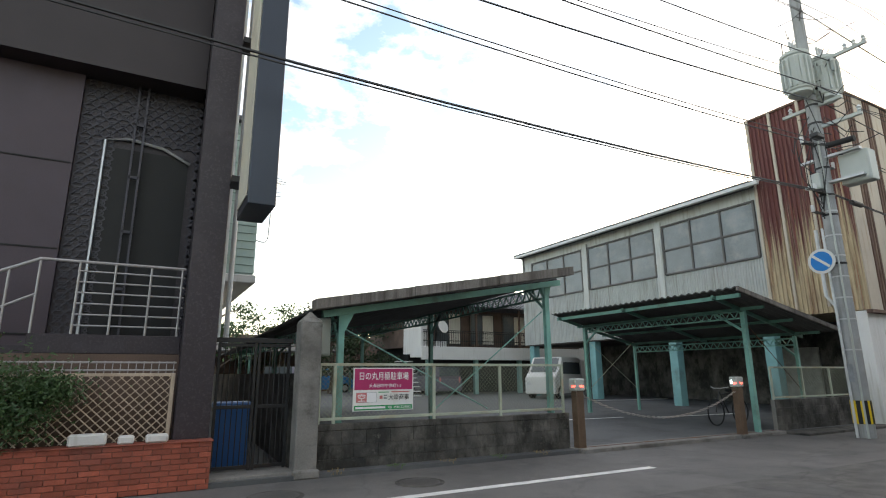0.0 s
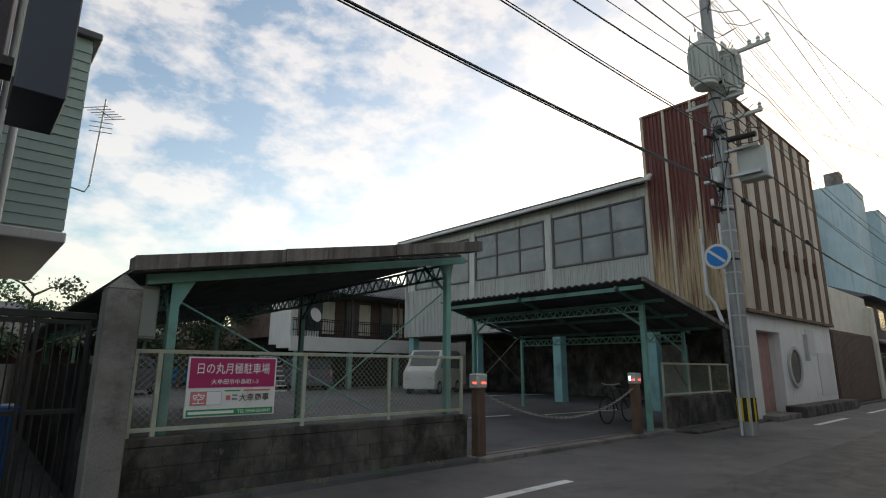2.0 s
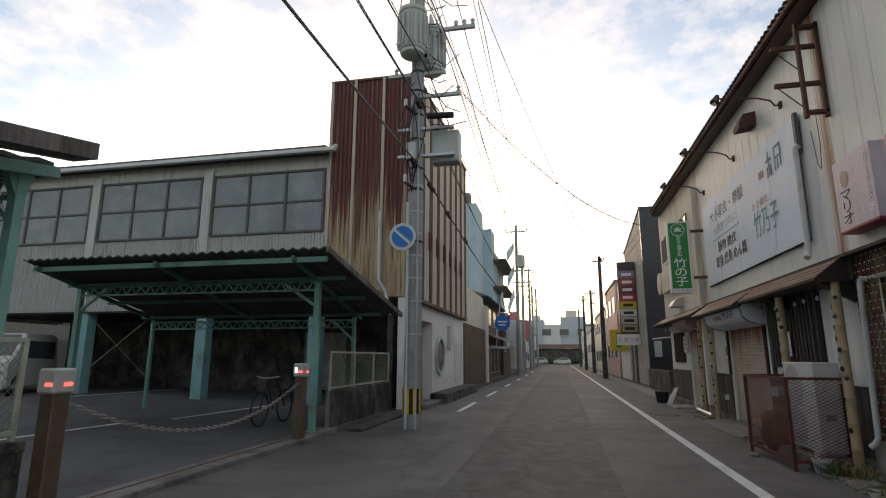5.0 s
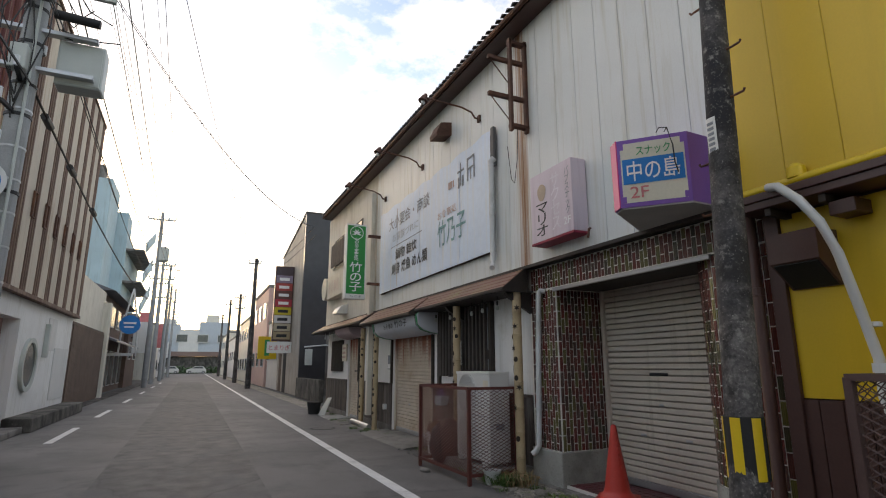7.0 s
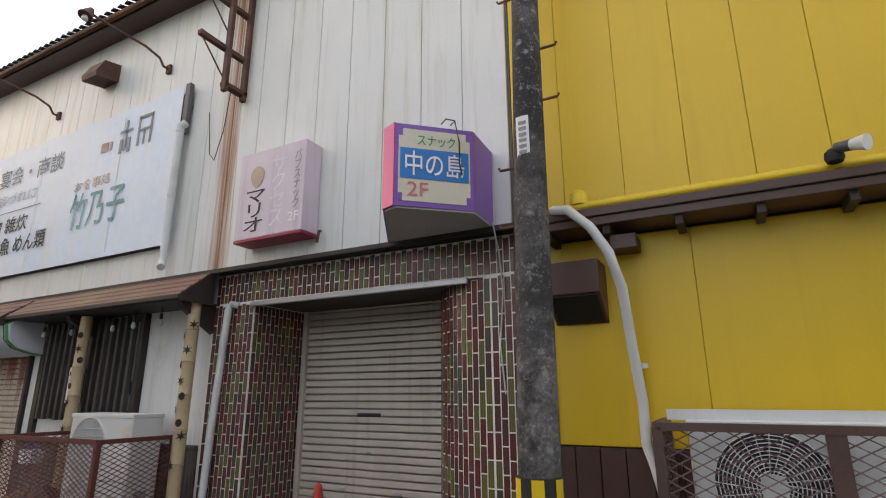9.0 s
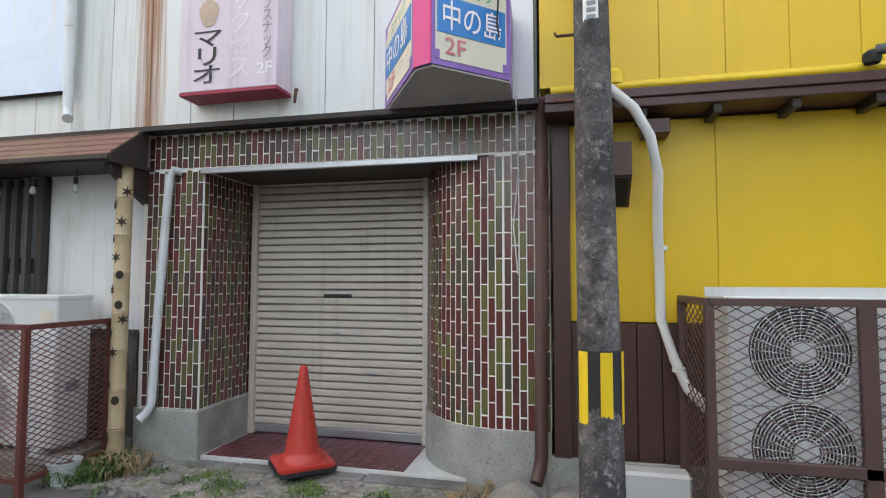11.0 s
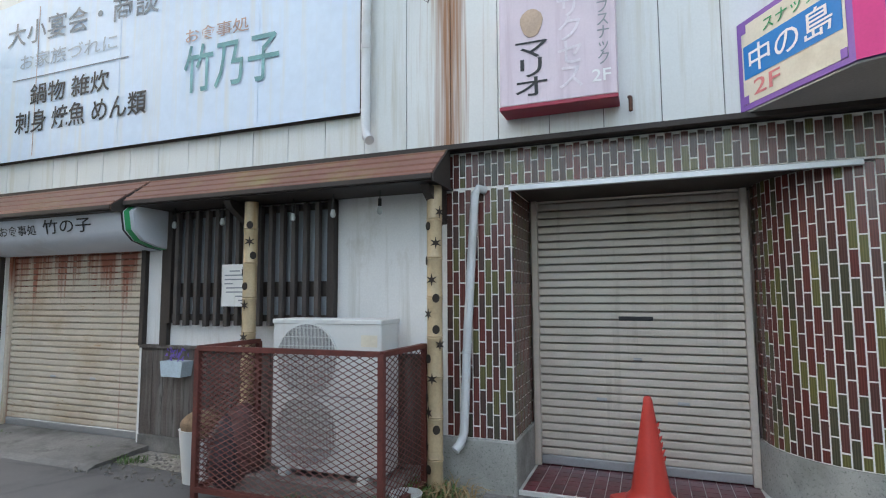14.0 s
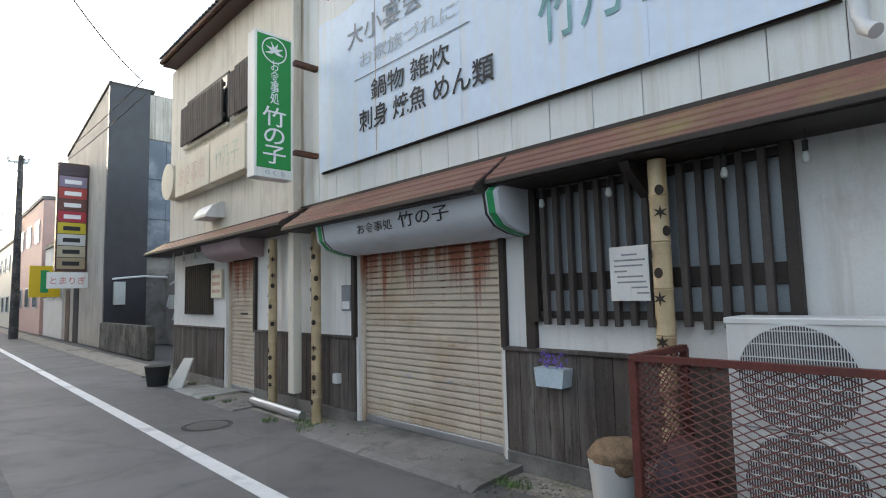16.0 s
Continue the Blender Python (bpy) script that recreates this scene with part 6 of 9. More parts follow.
def blocks(parent, x0, x1, y, rows, bw=0.4, bh=0.19, m=CONC_D, d=0.02, name="block", z0=0.0, gap=0.003):
    for r in range(rows):
        x = x0 - (bw / 2 if r % 2 else 0)
        while x < x1 - 0.01:
            a, b = max(x, x0), min(x + bw, x1)
            if b - a > 0.03:
                part(name, box(a + gap / 2, b - gap / 2, y - d + random.uniform(-0.002, 0.002), y + 0.004, z0 + r * bh + gap / 2, z0 + (r + 1) * bh - gap / 2, 0.004), m, parent)
            x += bw


blocks(lw2, 2.32, 7.18, 8.272, 3, 0.4, 0.2)
part("coping", box(2.3, 7.2, 8.25, 8.4, 0.60, 0.70, 0.012), CONC_D, lw2)


def link_fence(x0, x1, y, z0, z1, posts, label, m=FENCEPALE):
    f = thing("chain_link_fence", (x0, y, z0), label, "fence")
    for x in posts:
        part("post", box(x - 0.025, x + 0.025, y - 0.02, y + 0.02, z0 - 0.08, z1 + 0.02, 0.004), m, f)
    for z in (z0, z1):
        part("rail", box(x0, x1, y - 0.018, y + 0.018, z - 0.022, z + 0.022, 0.004), m, f)
    part("wire_mesh", mesh_panel(bmesh.new(), (x0, y), (x1, y), z0, z1, 0.075, 0.075, 0.003), CHAINWIRE, f, "diamond wire mesh")
    return f


link_fence(2.34, 7.12, 8.31, 0.77, 1.58, (2.36, 2.6, 4.32, 5.66, 7.1), "pale green chain-link fence with rust spots on the block wall")
wall2 = setting("block_wall_east", box(13.52, 17.5, 8.105, 8.2, 0.0, 0.77), CONC, "dark block wall beside the gateway", "wall")
blocks(wall2, 13.52, 17.5, 8.102, 4, 0.4, 0.1925)
link_fence(13.54, 17.5, 8.14, 0.82, 1.54, (13.56, 14.9, 16.2, 17.45), "pale chain-link fence on the east block wall")

# parking sign
sg = thing("parking_sign", (3.4, 8.27, 0.87), "magenta and white car park sign board wired to the fence", "sign")
nx = Vector((1, 0, 0))
part("board", box(2.88, 3.91, 8.25, 8.27, 0.87, 1.53, 0.003), SIGNWHITE, sg)
MAG = mat("sign_deep_pink", (0.42, 0.03, 0.13), 0.45, var=0.06, bump=0.02)
so = lambda x, z: (x, 8.25, z)
part("pink_field", flat(so(2.90, 1.19), nx, uz, 0.99, 0.325, 0.003), MAG, sg)
lettering("日の丸月極駐車場", so(2.98, 1.34), nx, uz, 0.84, 0.125, INKWHITE, sg, lift=0.006)
lettering("大牟田市中島町1-5", so(3.14, 1.225), nx, uz, 0.55, 0.06, INKWHITE, sg, lift=0.006)
part("vacancy_frame", flat(so(2.93, 1.0), nx, uz, 0.34, 0.15, 0.003), INKGREY, sg)
part("vacancy_white", flat(so(2.934, 1.004), nx, uz, 0.332, 0.142, 0.0045), INKWHITE, sg)
part("vacancy_red", flat(so(2.934, 1.004), nx, uz, 0.17, 0.142, 0.006), INKRED, sg)
lettering("空", so(2.955, 1.018), nx, uz, 0.125, 0.115, INKWHITE, sg, lift=0.009)
lettering("大幸商事", so(3.47, 1.03), nx, uz, 0.36, 0.09, INK, sg, lift=0.006)
for x, z, w, h, m in ((3.3, 1.145, 0.18, 0.014, INKGREEN), (3.52, 1.145, 0.32, 0.018, INKRED), (3.39, 1.09, 0.06, 0.02, INKGREY), (3.39, 1.05, 0.06, 0.02, INKGREY), (3.32, 1.05, 0.05, 0.05, INKRED)):
    part("print_bar", flat(so(x, z), nx, uz, w, h, 0.004), m, sg)
part("green_strip", flat(so(2.90, 0.885), nx, uz, 0.99, 0.07, 0.003), INKGREEN, sg)
lettering("TEL 0944-52-8043", so(3.46, 0.9), nx, uz, 0.4, 0.038, INKWHITE, sg, lift=0.006)
part("print_bar", flat(so(2.92, 0.905), nx, uz, 0.5, 0.03, 0.005), INKWHITE, sg)

# gate post, gate, bin
gp = thing("gate_post", (2.15, 8.25, 0.0), "grey concrete gate post with a pyramid top", "post")
b = box(1.99, 2.31, 8.08, 8.4, 0.0, 2.2, 0.015)
part("shaft", b, CONC, gp)
part("cap", extrude(bmesh.new(), [(1.99, 8.08, 2.2), (2.31, 8.08, 2.2), (2.31, 8.4, 2.2), (1.99, 8.4, 2.2)], (0, 0, 0.001)), CONC, gp)
cp = bmesh.new()
bmesh.ops.create_cone(cp, cap_ends=True, segments=4, radius1=0.226, radius2=0.02, depth=0.16, matrix=pose(2.15, 8.24, 2.281, 0, 0, 45))
part("pyramid", cp, CONC, gp)
part("foot_block", box(1.97, 2.33, 7.98, 8.1, 0.0, 0.12, 0.02), CONC, gp)
gt = thing("metal_gate", (1.45, 8.6, 0.1), "black iron double gate with thin bars", "gate")
IRON = mat("black_iron", (0.015, 0.015, 0.016), 0.5, var=0.3, stain=(0.06, 0.03, 0.02), stain_amt=0.3, bump=0.1)
for x0, x1 in ((0.92, 1.47), (1.49, 1.97)):
    for x in (x0, x1 - 0.04):
        part("stile", box(x, x + 0.04, 8.58, 8.62, 0.1, 1.9, 0.004), IRON, gt)
    for z in (0.12, 0.95, 1.84):
        part("rail", box(x0, x1, 8.585, 8.615, z, z + 0.05, 0.004), IRON, gt)
    x = x0 + 0.1
    while x < x1 - 0.06:
        part("bar", rod(bmesh.new(), (x, 8.6, 0.12), (x, 8.6, 1.88), 0.008, seg=6), IRON, gt)
        x += 0.075
part("lintel", box(0.88, 2.0, 8.57, 8.63, 1.9, 1.97, 0.004), IRON, gt)
setting("lot_side_wall", box(2.02, 2.14, 8.75, 30.0, 0.0, 1.45), CONC_D, "dark block wall along the side of the car park", "wall")
bn2 = thing("rubbish_bin", (1.25, 9.3, 0.05), "blue plastic rubbish bin behind the gate", "bin")
BLUEPL = mat("blue_plastic", (0.015, 0.09, 0.27), 0.45, var=0.1, bump=0.03)
part("body", extrude(bmesh.new(), [(1.02, 9.1, 0.08), (1.5, 9.1, 0.08), (1.5, 9.5, 0.08), (1.02, 9.5, 0.08)], (0, 0, 0.85)), BLUEPL, bn2)
part("lid", box(0.99, 1.53, 9.07, 9.53, 0.93, 1.02, 0.02), BLUEPL, bn2)
setting("gate_step", box(0.88, 2.0, 8.1, 8.75, 0.0, 0.1, 0.01), CONC, "concrete step at the iron gate", "pavement")

# ---- car port by the street ----
cpA = thing("car_port", (4.7, 9, 0), "green steel car port with a grey sheet roof by the street", "car port")
N = 30
for i in range(N):
    t0, t1 = i / N, (i + 1) / N
    x0, x1 = 2.2 + 4.9 * t0, 2.2 + 4.9 * t1
    z0, z1 = 2.44 + 0.85 * t0, 2.44 + 0.85 * t1
    w = 0.025 if i % 2 else 0.0
    part("roof_sheet", extrude(bmesh.new(), [(x0, 8.3, z0 + w), (x1, 8.3, z1 + 0.025 - w), (x1, 8.3, z1 - 0.02 - w), (x0, 8.3, z0 - 0.045 + w)], (0, 12.0, -0.35)), ROOFU, cpA)
for k, (t0, t1) in enumerate(((0.0, 0.33), (0.33, 0.66), (0.66, 1.0))):
    p0, p1 = Vector((2.2, 8.1, 2.56)).lerp(Vector((7.1, 7.8, 3.42)), t0), Vector((2.2, 8.1, 2.56)).lerp(Vector((7.1, 7.8, 3.42)), t1)
    part("edge_board", extrude(bmesh.new(), [p0 + Vector((0.005, -0.004 * k, 0.01 * k)), p1 + Vector((-0.005, -0.004 * k, 0.01 * k)), p1 + Vector((-0.005, -0.004 * k, -0.16 + 0.01 * k)), p0 + Vector((0.005, -0.004 * k, -0.16 + 0.01 * k))], (0, 0.28, 0)), ROOFEDGE, cpA, "mossy grey edge board")
part("edge_beam", beam(bmesh.new(), (2.4, 8.42, 2.36), (7.15, 8.3, 3.2), 0.07, 0.11), GREEN, cpA)


def lattice(parent, a, b, h, n, m, name="lattice_beam"):
    g = bmesh.new()
    a, b = Vector(a), Vector(b)
    up_ = Vector((0, 0, h))
    beam(g, a, b, 0.05, 0.035)
    beam(g, a + up_, b + up_, 0.05, 0.035)
    for i in range(n):
        p, q = a.lerp(b, i / n), a.lerp(b, (i + 1) / n)
        mid = (p + q) / 2 + up_
        beam(g, p, mid, 0.025, 0.018)
        beam(g, mid, q, 0.025, 0.018)
    return part(name, g, m, parent)


def steel_post(parent, x, y, z0, z1, m=GREEN, w=0.1, knee=None):
    part("post", box(x - w / 2, x + w / 2, y - w / 2, y + w / 2, z0, z1, 0.005), m, parent)
    if knee:
        part("knee_brace", beam(bmesh.new(), (x, y, z1 - 0.55), (x + knee[0], y + knee[1], z1 - 0.05), 0.05, 0.05), m, parent)


steel_post(cpA, 2.72, 8.48, 0.0, 2.42, knee=(0.0, 0.5))
part("gusset", extrude(bmesh.new(), [(2.67, 8.43, 2.1), (2.77, 8.43, 2.1), (2.95, 8.43, 2.45), (2.67, 8.43, 2.42)], (0, 0.1, 0)), GREEN, cpA)
steel_post(cpA, 6.92, 8.46, 0.0, 3.2, knee=(0.0, 0.6))
part("gusset", extrude(bmesh.new(), [(6.87, 8.42, 2.9), (6.97, 8.42, 2.9), (7.05, 8.42, 3.2), (6.75, 8.42, 3.14)], (0, 0.08, 0)), GREEN, cpA)
for y in (13.5, 19.0):
    steel_post(cpA, 2.72, y, 0.1, 2.4, GREEN_SHADE, knee=(0.5, 0))
    steel_post(cpA, 6.92, y, 0.1, 3.05, GREEN_SHADE, knee=(0.0, -0.6))
lattice(cpA, (6.92, 8.5, 2.9), (6.92, 19.0, 2.75), 0.22, 44, GREEN_SHADE)
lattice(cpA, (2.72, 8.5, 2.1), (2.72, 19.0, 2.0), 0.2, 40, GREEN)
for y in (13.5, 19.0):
    lattice(cpA, (2.72, y, 2.1), (6.92, y, 2.78), 0.2, 16, GREEN_SHADE)
for x0, z0, x1, z1 in ((6.85, 2.62, 4.35, 0.78), (2.8, 2.15, 5.5, 0.82)):
    part("tie_rod", rod(bmesh.new(), (x0, 8.52, z0), (x1, 8.5, z1), 0.012, seg=6), GREEN, cpA)
mb = thing("meter_cabinet", (2.5, 8.75, 1.75), "grey steel meter cabinet hung under the car port", "cabinet")
part("cabinet", box(2.36, 2.6, 8.62, 8.95, 1.72, 2.32, 0.01), GREYBOX, mb)
part("door", box(2.38, 2.58, 8.605, 8.62, 1.75, 2.29, 0.004), GREYBOX, mb)
part("hanger", box(2.46, 2.5, 8.7, 8.74, 2.32, 2.45), GREEN_SHADE, mb)

# ---- bollards with chain ----
LED = lamp_mat("red_led", (1.0, 0.05, 0.03), 6.0)
LEDW = lamp_mat("white_led", (0.9, 0.95, 1.0), 4.0)
BOLL = mat("brown_bollard", (0.16, 0.105, 0.07), 0.5, metal=0.3, var=0.3, scale=5, stain=(0.09, 0.05, 0.03), stain_amt=0.4, bump=0.1)
for x, y in ((7.3, 8.12), (11.95, 7.98)):
    bo = thing("chain_gate_bollard", (x, y, 0.05), "brown steel chain gate bollard with a lit sensor head", "bollard", "gate bollards")
    part("post", box(x - 0.09, x + 0.09, y - 0.08, y + 0.08, 0.0, 1.1, 0.012), BOLL, bo)
    part("head", box(x - 0.12, x + 0.12, y - 0.1, y + 0.1, 1.1, 1.33, 0.02), GREYBOX, bo, "grey sensor head")
    part("foot_plate", box(x - 0.16, x + 0.16, y - 0.15, y + 0.15, 0.0, 0.075, 0.01), CONC, bo)
    part("red_light", box(x - 0.124, x - 0.119, y - 0.08, y + 0.0, 1.17, 1.2), LED, bo)
    part("red_light", box(x - 0.02, x + 0.07, y - 0.104, y - 0.099, 1.17, 1.2), LED, bo)
    if x > 10:
        part("white_light", box(x - 0.124, x - 0.119, y + 0.02, y + 0.06, 1.17, 1.26), LEDW, bo)
ch = bmesh.new()
pts = sag((7.4, 8.1, 1.02), (11.85, 7.98, 1.0), 0.48, 64)
for i, (a, b) in enumerate(zip(pts, pts[1:])):
    s = Vector((0, 0.02, 0)) if i % 2 else Vector((0, 0, 0.02))
    for sg_ in (1, -1):
        rod(ch, a + s * sg_ * 0.8, b + s * sg_ * 0.8, 0.007, seg=5)
single("gate_chain", ch, mat("pale_chain", (0.45, 0.42, 0.38), 0.5, metal=0.5), "pale steel chain sagging across the gateway", "chain")
gk = setting("gateway_kerb", box(7.2, 13.5, 7.9, 8.3, -0.05, 0.07, 0.012), CONC, "worn concrete kerb strip across the gateway", "kerb")
part("rail_groove", box(7.3, 13.4, 8.12, 8.15, 0.07, 0.076), RUST, gk)
setting("kerb_edge", box(2.0, 7.2, 8.05, 8.28, -0.05, 0.03, 0.01), EARTH, "mossy edge strip at the wall foot", "ground")
for x0, y0, x1, y1 in ((13.5, 11.6, 17.0, 11.3), (9.0, 12.2, 12.5, 12.0), (16.5, 17.5, 20.5, 17.0)):
    z = max(lot_z(y0), lot_z(y1)) + 0.006
    setting("bay_line", extrude(bmesh.new(), [(x0, y0, z - 0.02), (x1, y1, z - 0.02), (x1, y1 + 0.09, z - 0.02), (x0, y0 + 0.09, z - 0.02)], (0, 0, 0.02)), LINE, "faded white bay line in the car park", "road marking")

# ---- second car port ----
cpB = thing("car_port", (13, 10, 0), "green steel car port with a corrugated roof beside the gateway", "car port")
rb2 = bmesh.new()
ysB = np.arange(7.42, 13.9, 0.05)
rows_ = []
for i, y in enumerate(ysB):
    wv = 0.022 * math.sin(i * math.pi / 2)
    rows_.append([rb2.verts.new((11.55, y, 3.31 + wv)), rb2.verts.new((15.1, y - 0.28, 2.44 + wv)), rb2.verts.new((15.1, y - 0.28, 2.415 + wv)), rb2.verts.new((11.55, y, 3.285 + wv))])
for q0, q1 in zip(rows_, rows_[1:]):
    for k in range(4):
        rb2.faces.new((q0[k], q0[(k + 1) % 4], q1[(k + 1) % 4], q1[k]))
part("roof_sheet", rb2, ROOFU, cpB, "dark corrugated roof sheet")
part("edge_trim", beam(bmesh.new(), (11.52, 7.4, 3.27), (15.15, 7.12, 2.4), 0.05, 0.1), ROOFEDGE, cpB)
part("purlin", beam(bmesh.new(), (11.75, 7.5, 3.14), (11.75, 13.8, 3.14), 0.06, 0.09), GREEN, cpB)
for x, z in ((12.6, 2.92), (13.7, 2.66), (14.8, 2.4)):
    part("purlin", beam(bmesh.new(), (x, 7.5, z), (x, 13.8, z), 0.06, 0.07), GREEN_SHADE, cpB)
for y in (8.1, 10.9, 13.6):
    part("rafter", beam(bmesh.new(), (11.6, y, 3.16), (15.1, y, 2.33), 0.06, 0.08), GREEN_SHADE, cpB)
steel_post(cpB, 12.72, 8.1, 0.0, 2.93, w=0.11, knee=(0.0, 0.75))
steel_post(cpB, 12.72, 13.6, 0.1, 2.93, w=0.11, knee=(0.0, -0.7))
steel_post(cpB, 14.95, 8.2, 0.0, 2.35, GREEN, 0.08)
steel_post(cpB, 14.95, 13.6, 0.1, 2.35, GREEN, 0.08)
lattice(cpB, (12.72, 8.1, 2.72), (12.72, 13.6, 2.72), 0.17, 24, GREEN)
lattice(cpB, (14.95, 8.2, 2.12), (14.95, 13.6, 2.12), 0.17, 24, GREEN)
part("tie_rod", rod(bmesh.new(), (12.77, 8.1, 2.6), (14.9, 8.2, 1.0), 0.01, seg=5), RUST, cpB)
for z0_, z1_ in ((2.5, 0.9), (0.9, 2.5)):
    part("tie_rod", rod(bmesh.new(), (12.75, 13.6, z0_), (14.95, 13.6, z1_), 0.01, seg=5), FENCEPALE, cpB)
part("knee_brace", beam(bmesh.new(), (14.95, 8.2, 1.8), (14.95, 8.75, 2.3), 0.045, 0.045), GREEN, cpB)

# ---- hall: street tower with ribbed sheets ----
tower = setting("hall_tower", box(17.62, 26.4, 7.52, 10.18, 3.12, 9.88), RUSTWALL, "tall rusty sheet-clad street front of the hall")
y = 7.5
k = 0
while y < 10.15:
    part("rib", box(17.585, 17.62, y, y + 0.07, 3.12, 9.9, 0.008), RUSTWALL, tower)
    y += 0.135
    k += 1
for y in (8.46, 9.38, 10.14):
    part("pale_pipe", box(17.54, 17.6, y, y + 0.09, 3.3, 9.92, 0.01), BANDCREAM, tower)
x = 17.62
k = 0
while x < 26.2:
    part("band", box(x, x + 0.62, 7.47, 7.52, 3.1, 9.9, 0.008), BANDCREAM, tower)
    for dx in (0.66, 0.82, 0.96):
        part("rib", box(x + dx, x + dx + 0.085, 7.455, 7.52, 3.08, 9.9, 0.01), BANDRUST, tower)
    if 1 <= k <= 6:
        fr = bmesh.new()
        for a, b, c, d in ((0.5, 0.53, 4.75, 5.35), (0.72, 0.75, 4.75, 5.35), (0.5, 0.75, 4.75, 4.78), (0.5, 0.75, 5.32, 5.35)):
            quadbox(fr, x + a, x + b, 7.42, 7.465, c, d)
        part("iron_frame", fr, RUST, tower)
    x += 1.1
    k += 1
part("coping", box(17.55, 26.45, 7.42, 10.25, 9.88, 9.96, 0.01), BANDRUST, tower)
part("skirt", box(17.55, 26.45, 7.44, 7.6, 3.02, 3.12, 0.01), BANDRUST, tower)
base = setting("hall_base_wall", box(20.45, 26.4, 7.62, 7.95, 0.0, 3.1), PLASTER, "white rendered ground floor of the hall front")
setting("hall_base_wall", box(17.62, 18.45, 7.62, 7.95, 0.0, 3.1), PLASTER, "white rendered ground floor of the hall front")
setting("hall_base_wall", box(18.45, 20.45, 7.62, 7.95, 2.55, 3.1), PLASTER, "white render over the tiled doorway")
pk = setting("pink_doorway", box(18.4, 20.5, 7.95, 8.1, 0.0, 2.6), PINKTILE, "recessed doorway wall in pink tiles", "wall")
for i in range(5):
    for j in range(7):
        part("tile", box(18.46 + i * 0.385, 18.46 + i * 0.385 + 0.378, 7.935, 7.952, 0.02 + j * 0.36, 0.02 + j * 0.36 + 0.352, 0.004), PINKTILE, pk)
rw = thing("round_window", (21.55, 7.6, 0.9), "round dark window in a thick white rim", "window")
rim = annulus((0, 0, 0), 0.55, 0.66, 0.12, 40)
bmesh.ops.transform(rim, matrix=pose(21.55, 7.54, 1.5, 0, 0, 90), verts=rim.verts[:])
part("rim", rim, GREYBOX, rw)
part("pane", rod(bmesh.new(), (21.55, 7.58, 1.5), (21.55, 7.625, 1.5), 0.58, seg=32), WINGLASS, rw)
for x0, x1, z0, z1 in ((23.2, 24.2, 1.9, 2.8), (24.3, 26.2, 0.5, 2.0)):
    part("patch", box(x0, x1, 7.6, 7.625, z0, z1, 0.004), HOUSEWHITE, base, "paler boarded patch")
part("meter", box(22.9, 23.05, 7.5, 7.62, 1.7, 2.6, 0.01), GREYBOX, base)
setting("hall_plinth", box(20.2, 26.6, 7.05, 7.62, 0.0, 0.32, 0.02), CONC_D, "low dark planter kerb along the hall front", "kerb")
setting("hall_step", box(18.2, 20.2, 7.2, 7.95, 0.0, 0.14, 0.015), CONC, "concrete step at the pink doorway", "pavement")
setting("pavement_north", box(13.5, 60, 7.4, 8.1, -0.05, 0.05, 0.01), CONC_D, "narrow rough edge of the street", "pavement")
# hall behind
hall = setting("hall_wall_west", box(17.62, 17.9, 10.18, 23.3, 2.85, 7.6), CORRU, "grey corrugated side wall of the hall with long windows")
y = 10.2
while y < 23.28:
    part("corrugation", box(17.585, 17.62, y, y + 0.05, 2.85, 5.1, 0.01), CORRU, hall)
    y += 0.1
for y0 in (10.35, 14.55, 18.75):
    y1 = y0 + 3.75
    win = thing("hall_window", (17.6, y0, 5.2), "long dusty steel-framed hall window of six panes", "window", "hall windows")
    WF = mat("window_steel", (0.09, 0.085, 0.08), 0.6, var=0.2) if y0 < 11 else bpy.data.materials["window_steel"]
    for y in (y0, y0 + 1.25, y0 + 2.5, y1):
        part("frame_bar", box(17.55, 17.62, y - 0.04, y + 0.04, 5.15, 7.12, 0.004), WF, win)
    for z in (5.15, 6.1, 7.08):
        part("frame_bar", box(17.555, 17.62, y0, y1, z - 0.035, z + 0.035, 0.004), WF, win)
    for i in range(3):
        for j in range(2):
            part("pane", box(17.59, 17.605, y0 + i * 1.25 + 0.04, y0 + (i + 1) * 1.25 - 0.04, 5.19 + j * 0.95, 6.06 + j * 0.96), HALLGLASS, win)
for y in (14.15, 18.35):
    part("pilaster", box(17.52, 17.62, y, y + 0.32, 3.0, 7.3, 0.008), CORRU, hall)
setting("hall_roof", extrude(bmesh.new(), [(17.2, 10.2, 7.55), (17.2, 10.2, 7.7), (22.2, 10.2, 8.6), (27.0, 10.2, 7.6), (27.0, 10.2, 7.5)], (0, 13.4, 0)), ROOFU, "dark corrugated roof of the hall", "roof")
setting("hall_gutter", box(17.1, 17.25, 9.85, 23.5, 7.48, 7.6, 0.01), PVC, "pale gutter along the hall eave", "gutter")
setting("gutter_hopper", tube(bmesh.new(), [(17.18, 10.3, 7.5), (17.3, 10.05, 7.6), (17.45, 9.95, 7.75)], 0.07, 8), PVC, "pale gutter end at the tower", "gutter")
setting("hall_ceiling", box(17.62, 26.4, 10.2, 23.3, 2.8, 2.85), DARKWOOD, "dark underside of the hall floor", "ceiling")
setting("hall_wall_back", box(17.62, 26.4, 23.2, 23.4, 2.85, 7.6), CORRU, "rear wall of the hall")
setting("hall_wall_east", box(26.2, 26.4, 7.95, 23.3, 0.0, 7.6), CORRU, "east wall of the hall")
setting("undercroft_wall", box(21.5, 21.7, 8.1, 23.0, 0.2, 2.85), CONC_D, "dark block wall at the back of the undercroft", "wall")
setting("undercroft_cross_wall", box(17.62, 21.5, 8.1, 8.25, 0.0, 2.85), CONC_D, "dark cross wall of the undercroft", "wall")
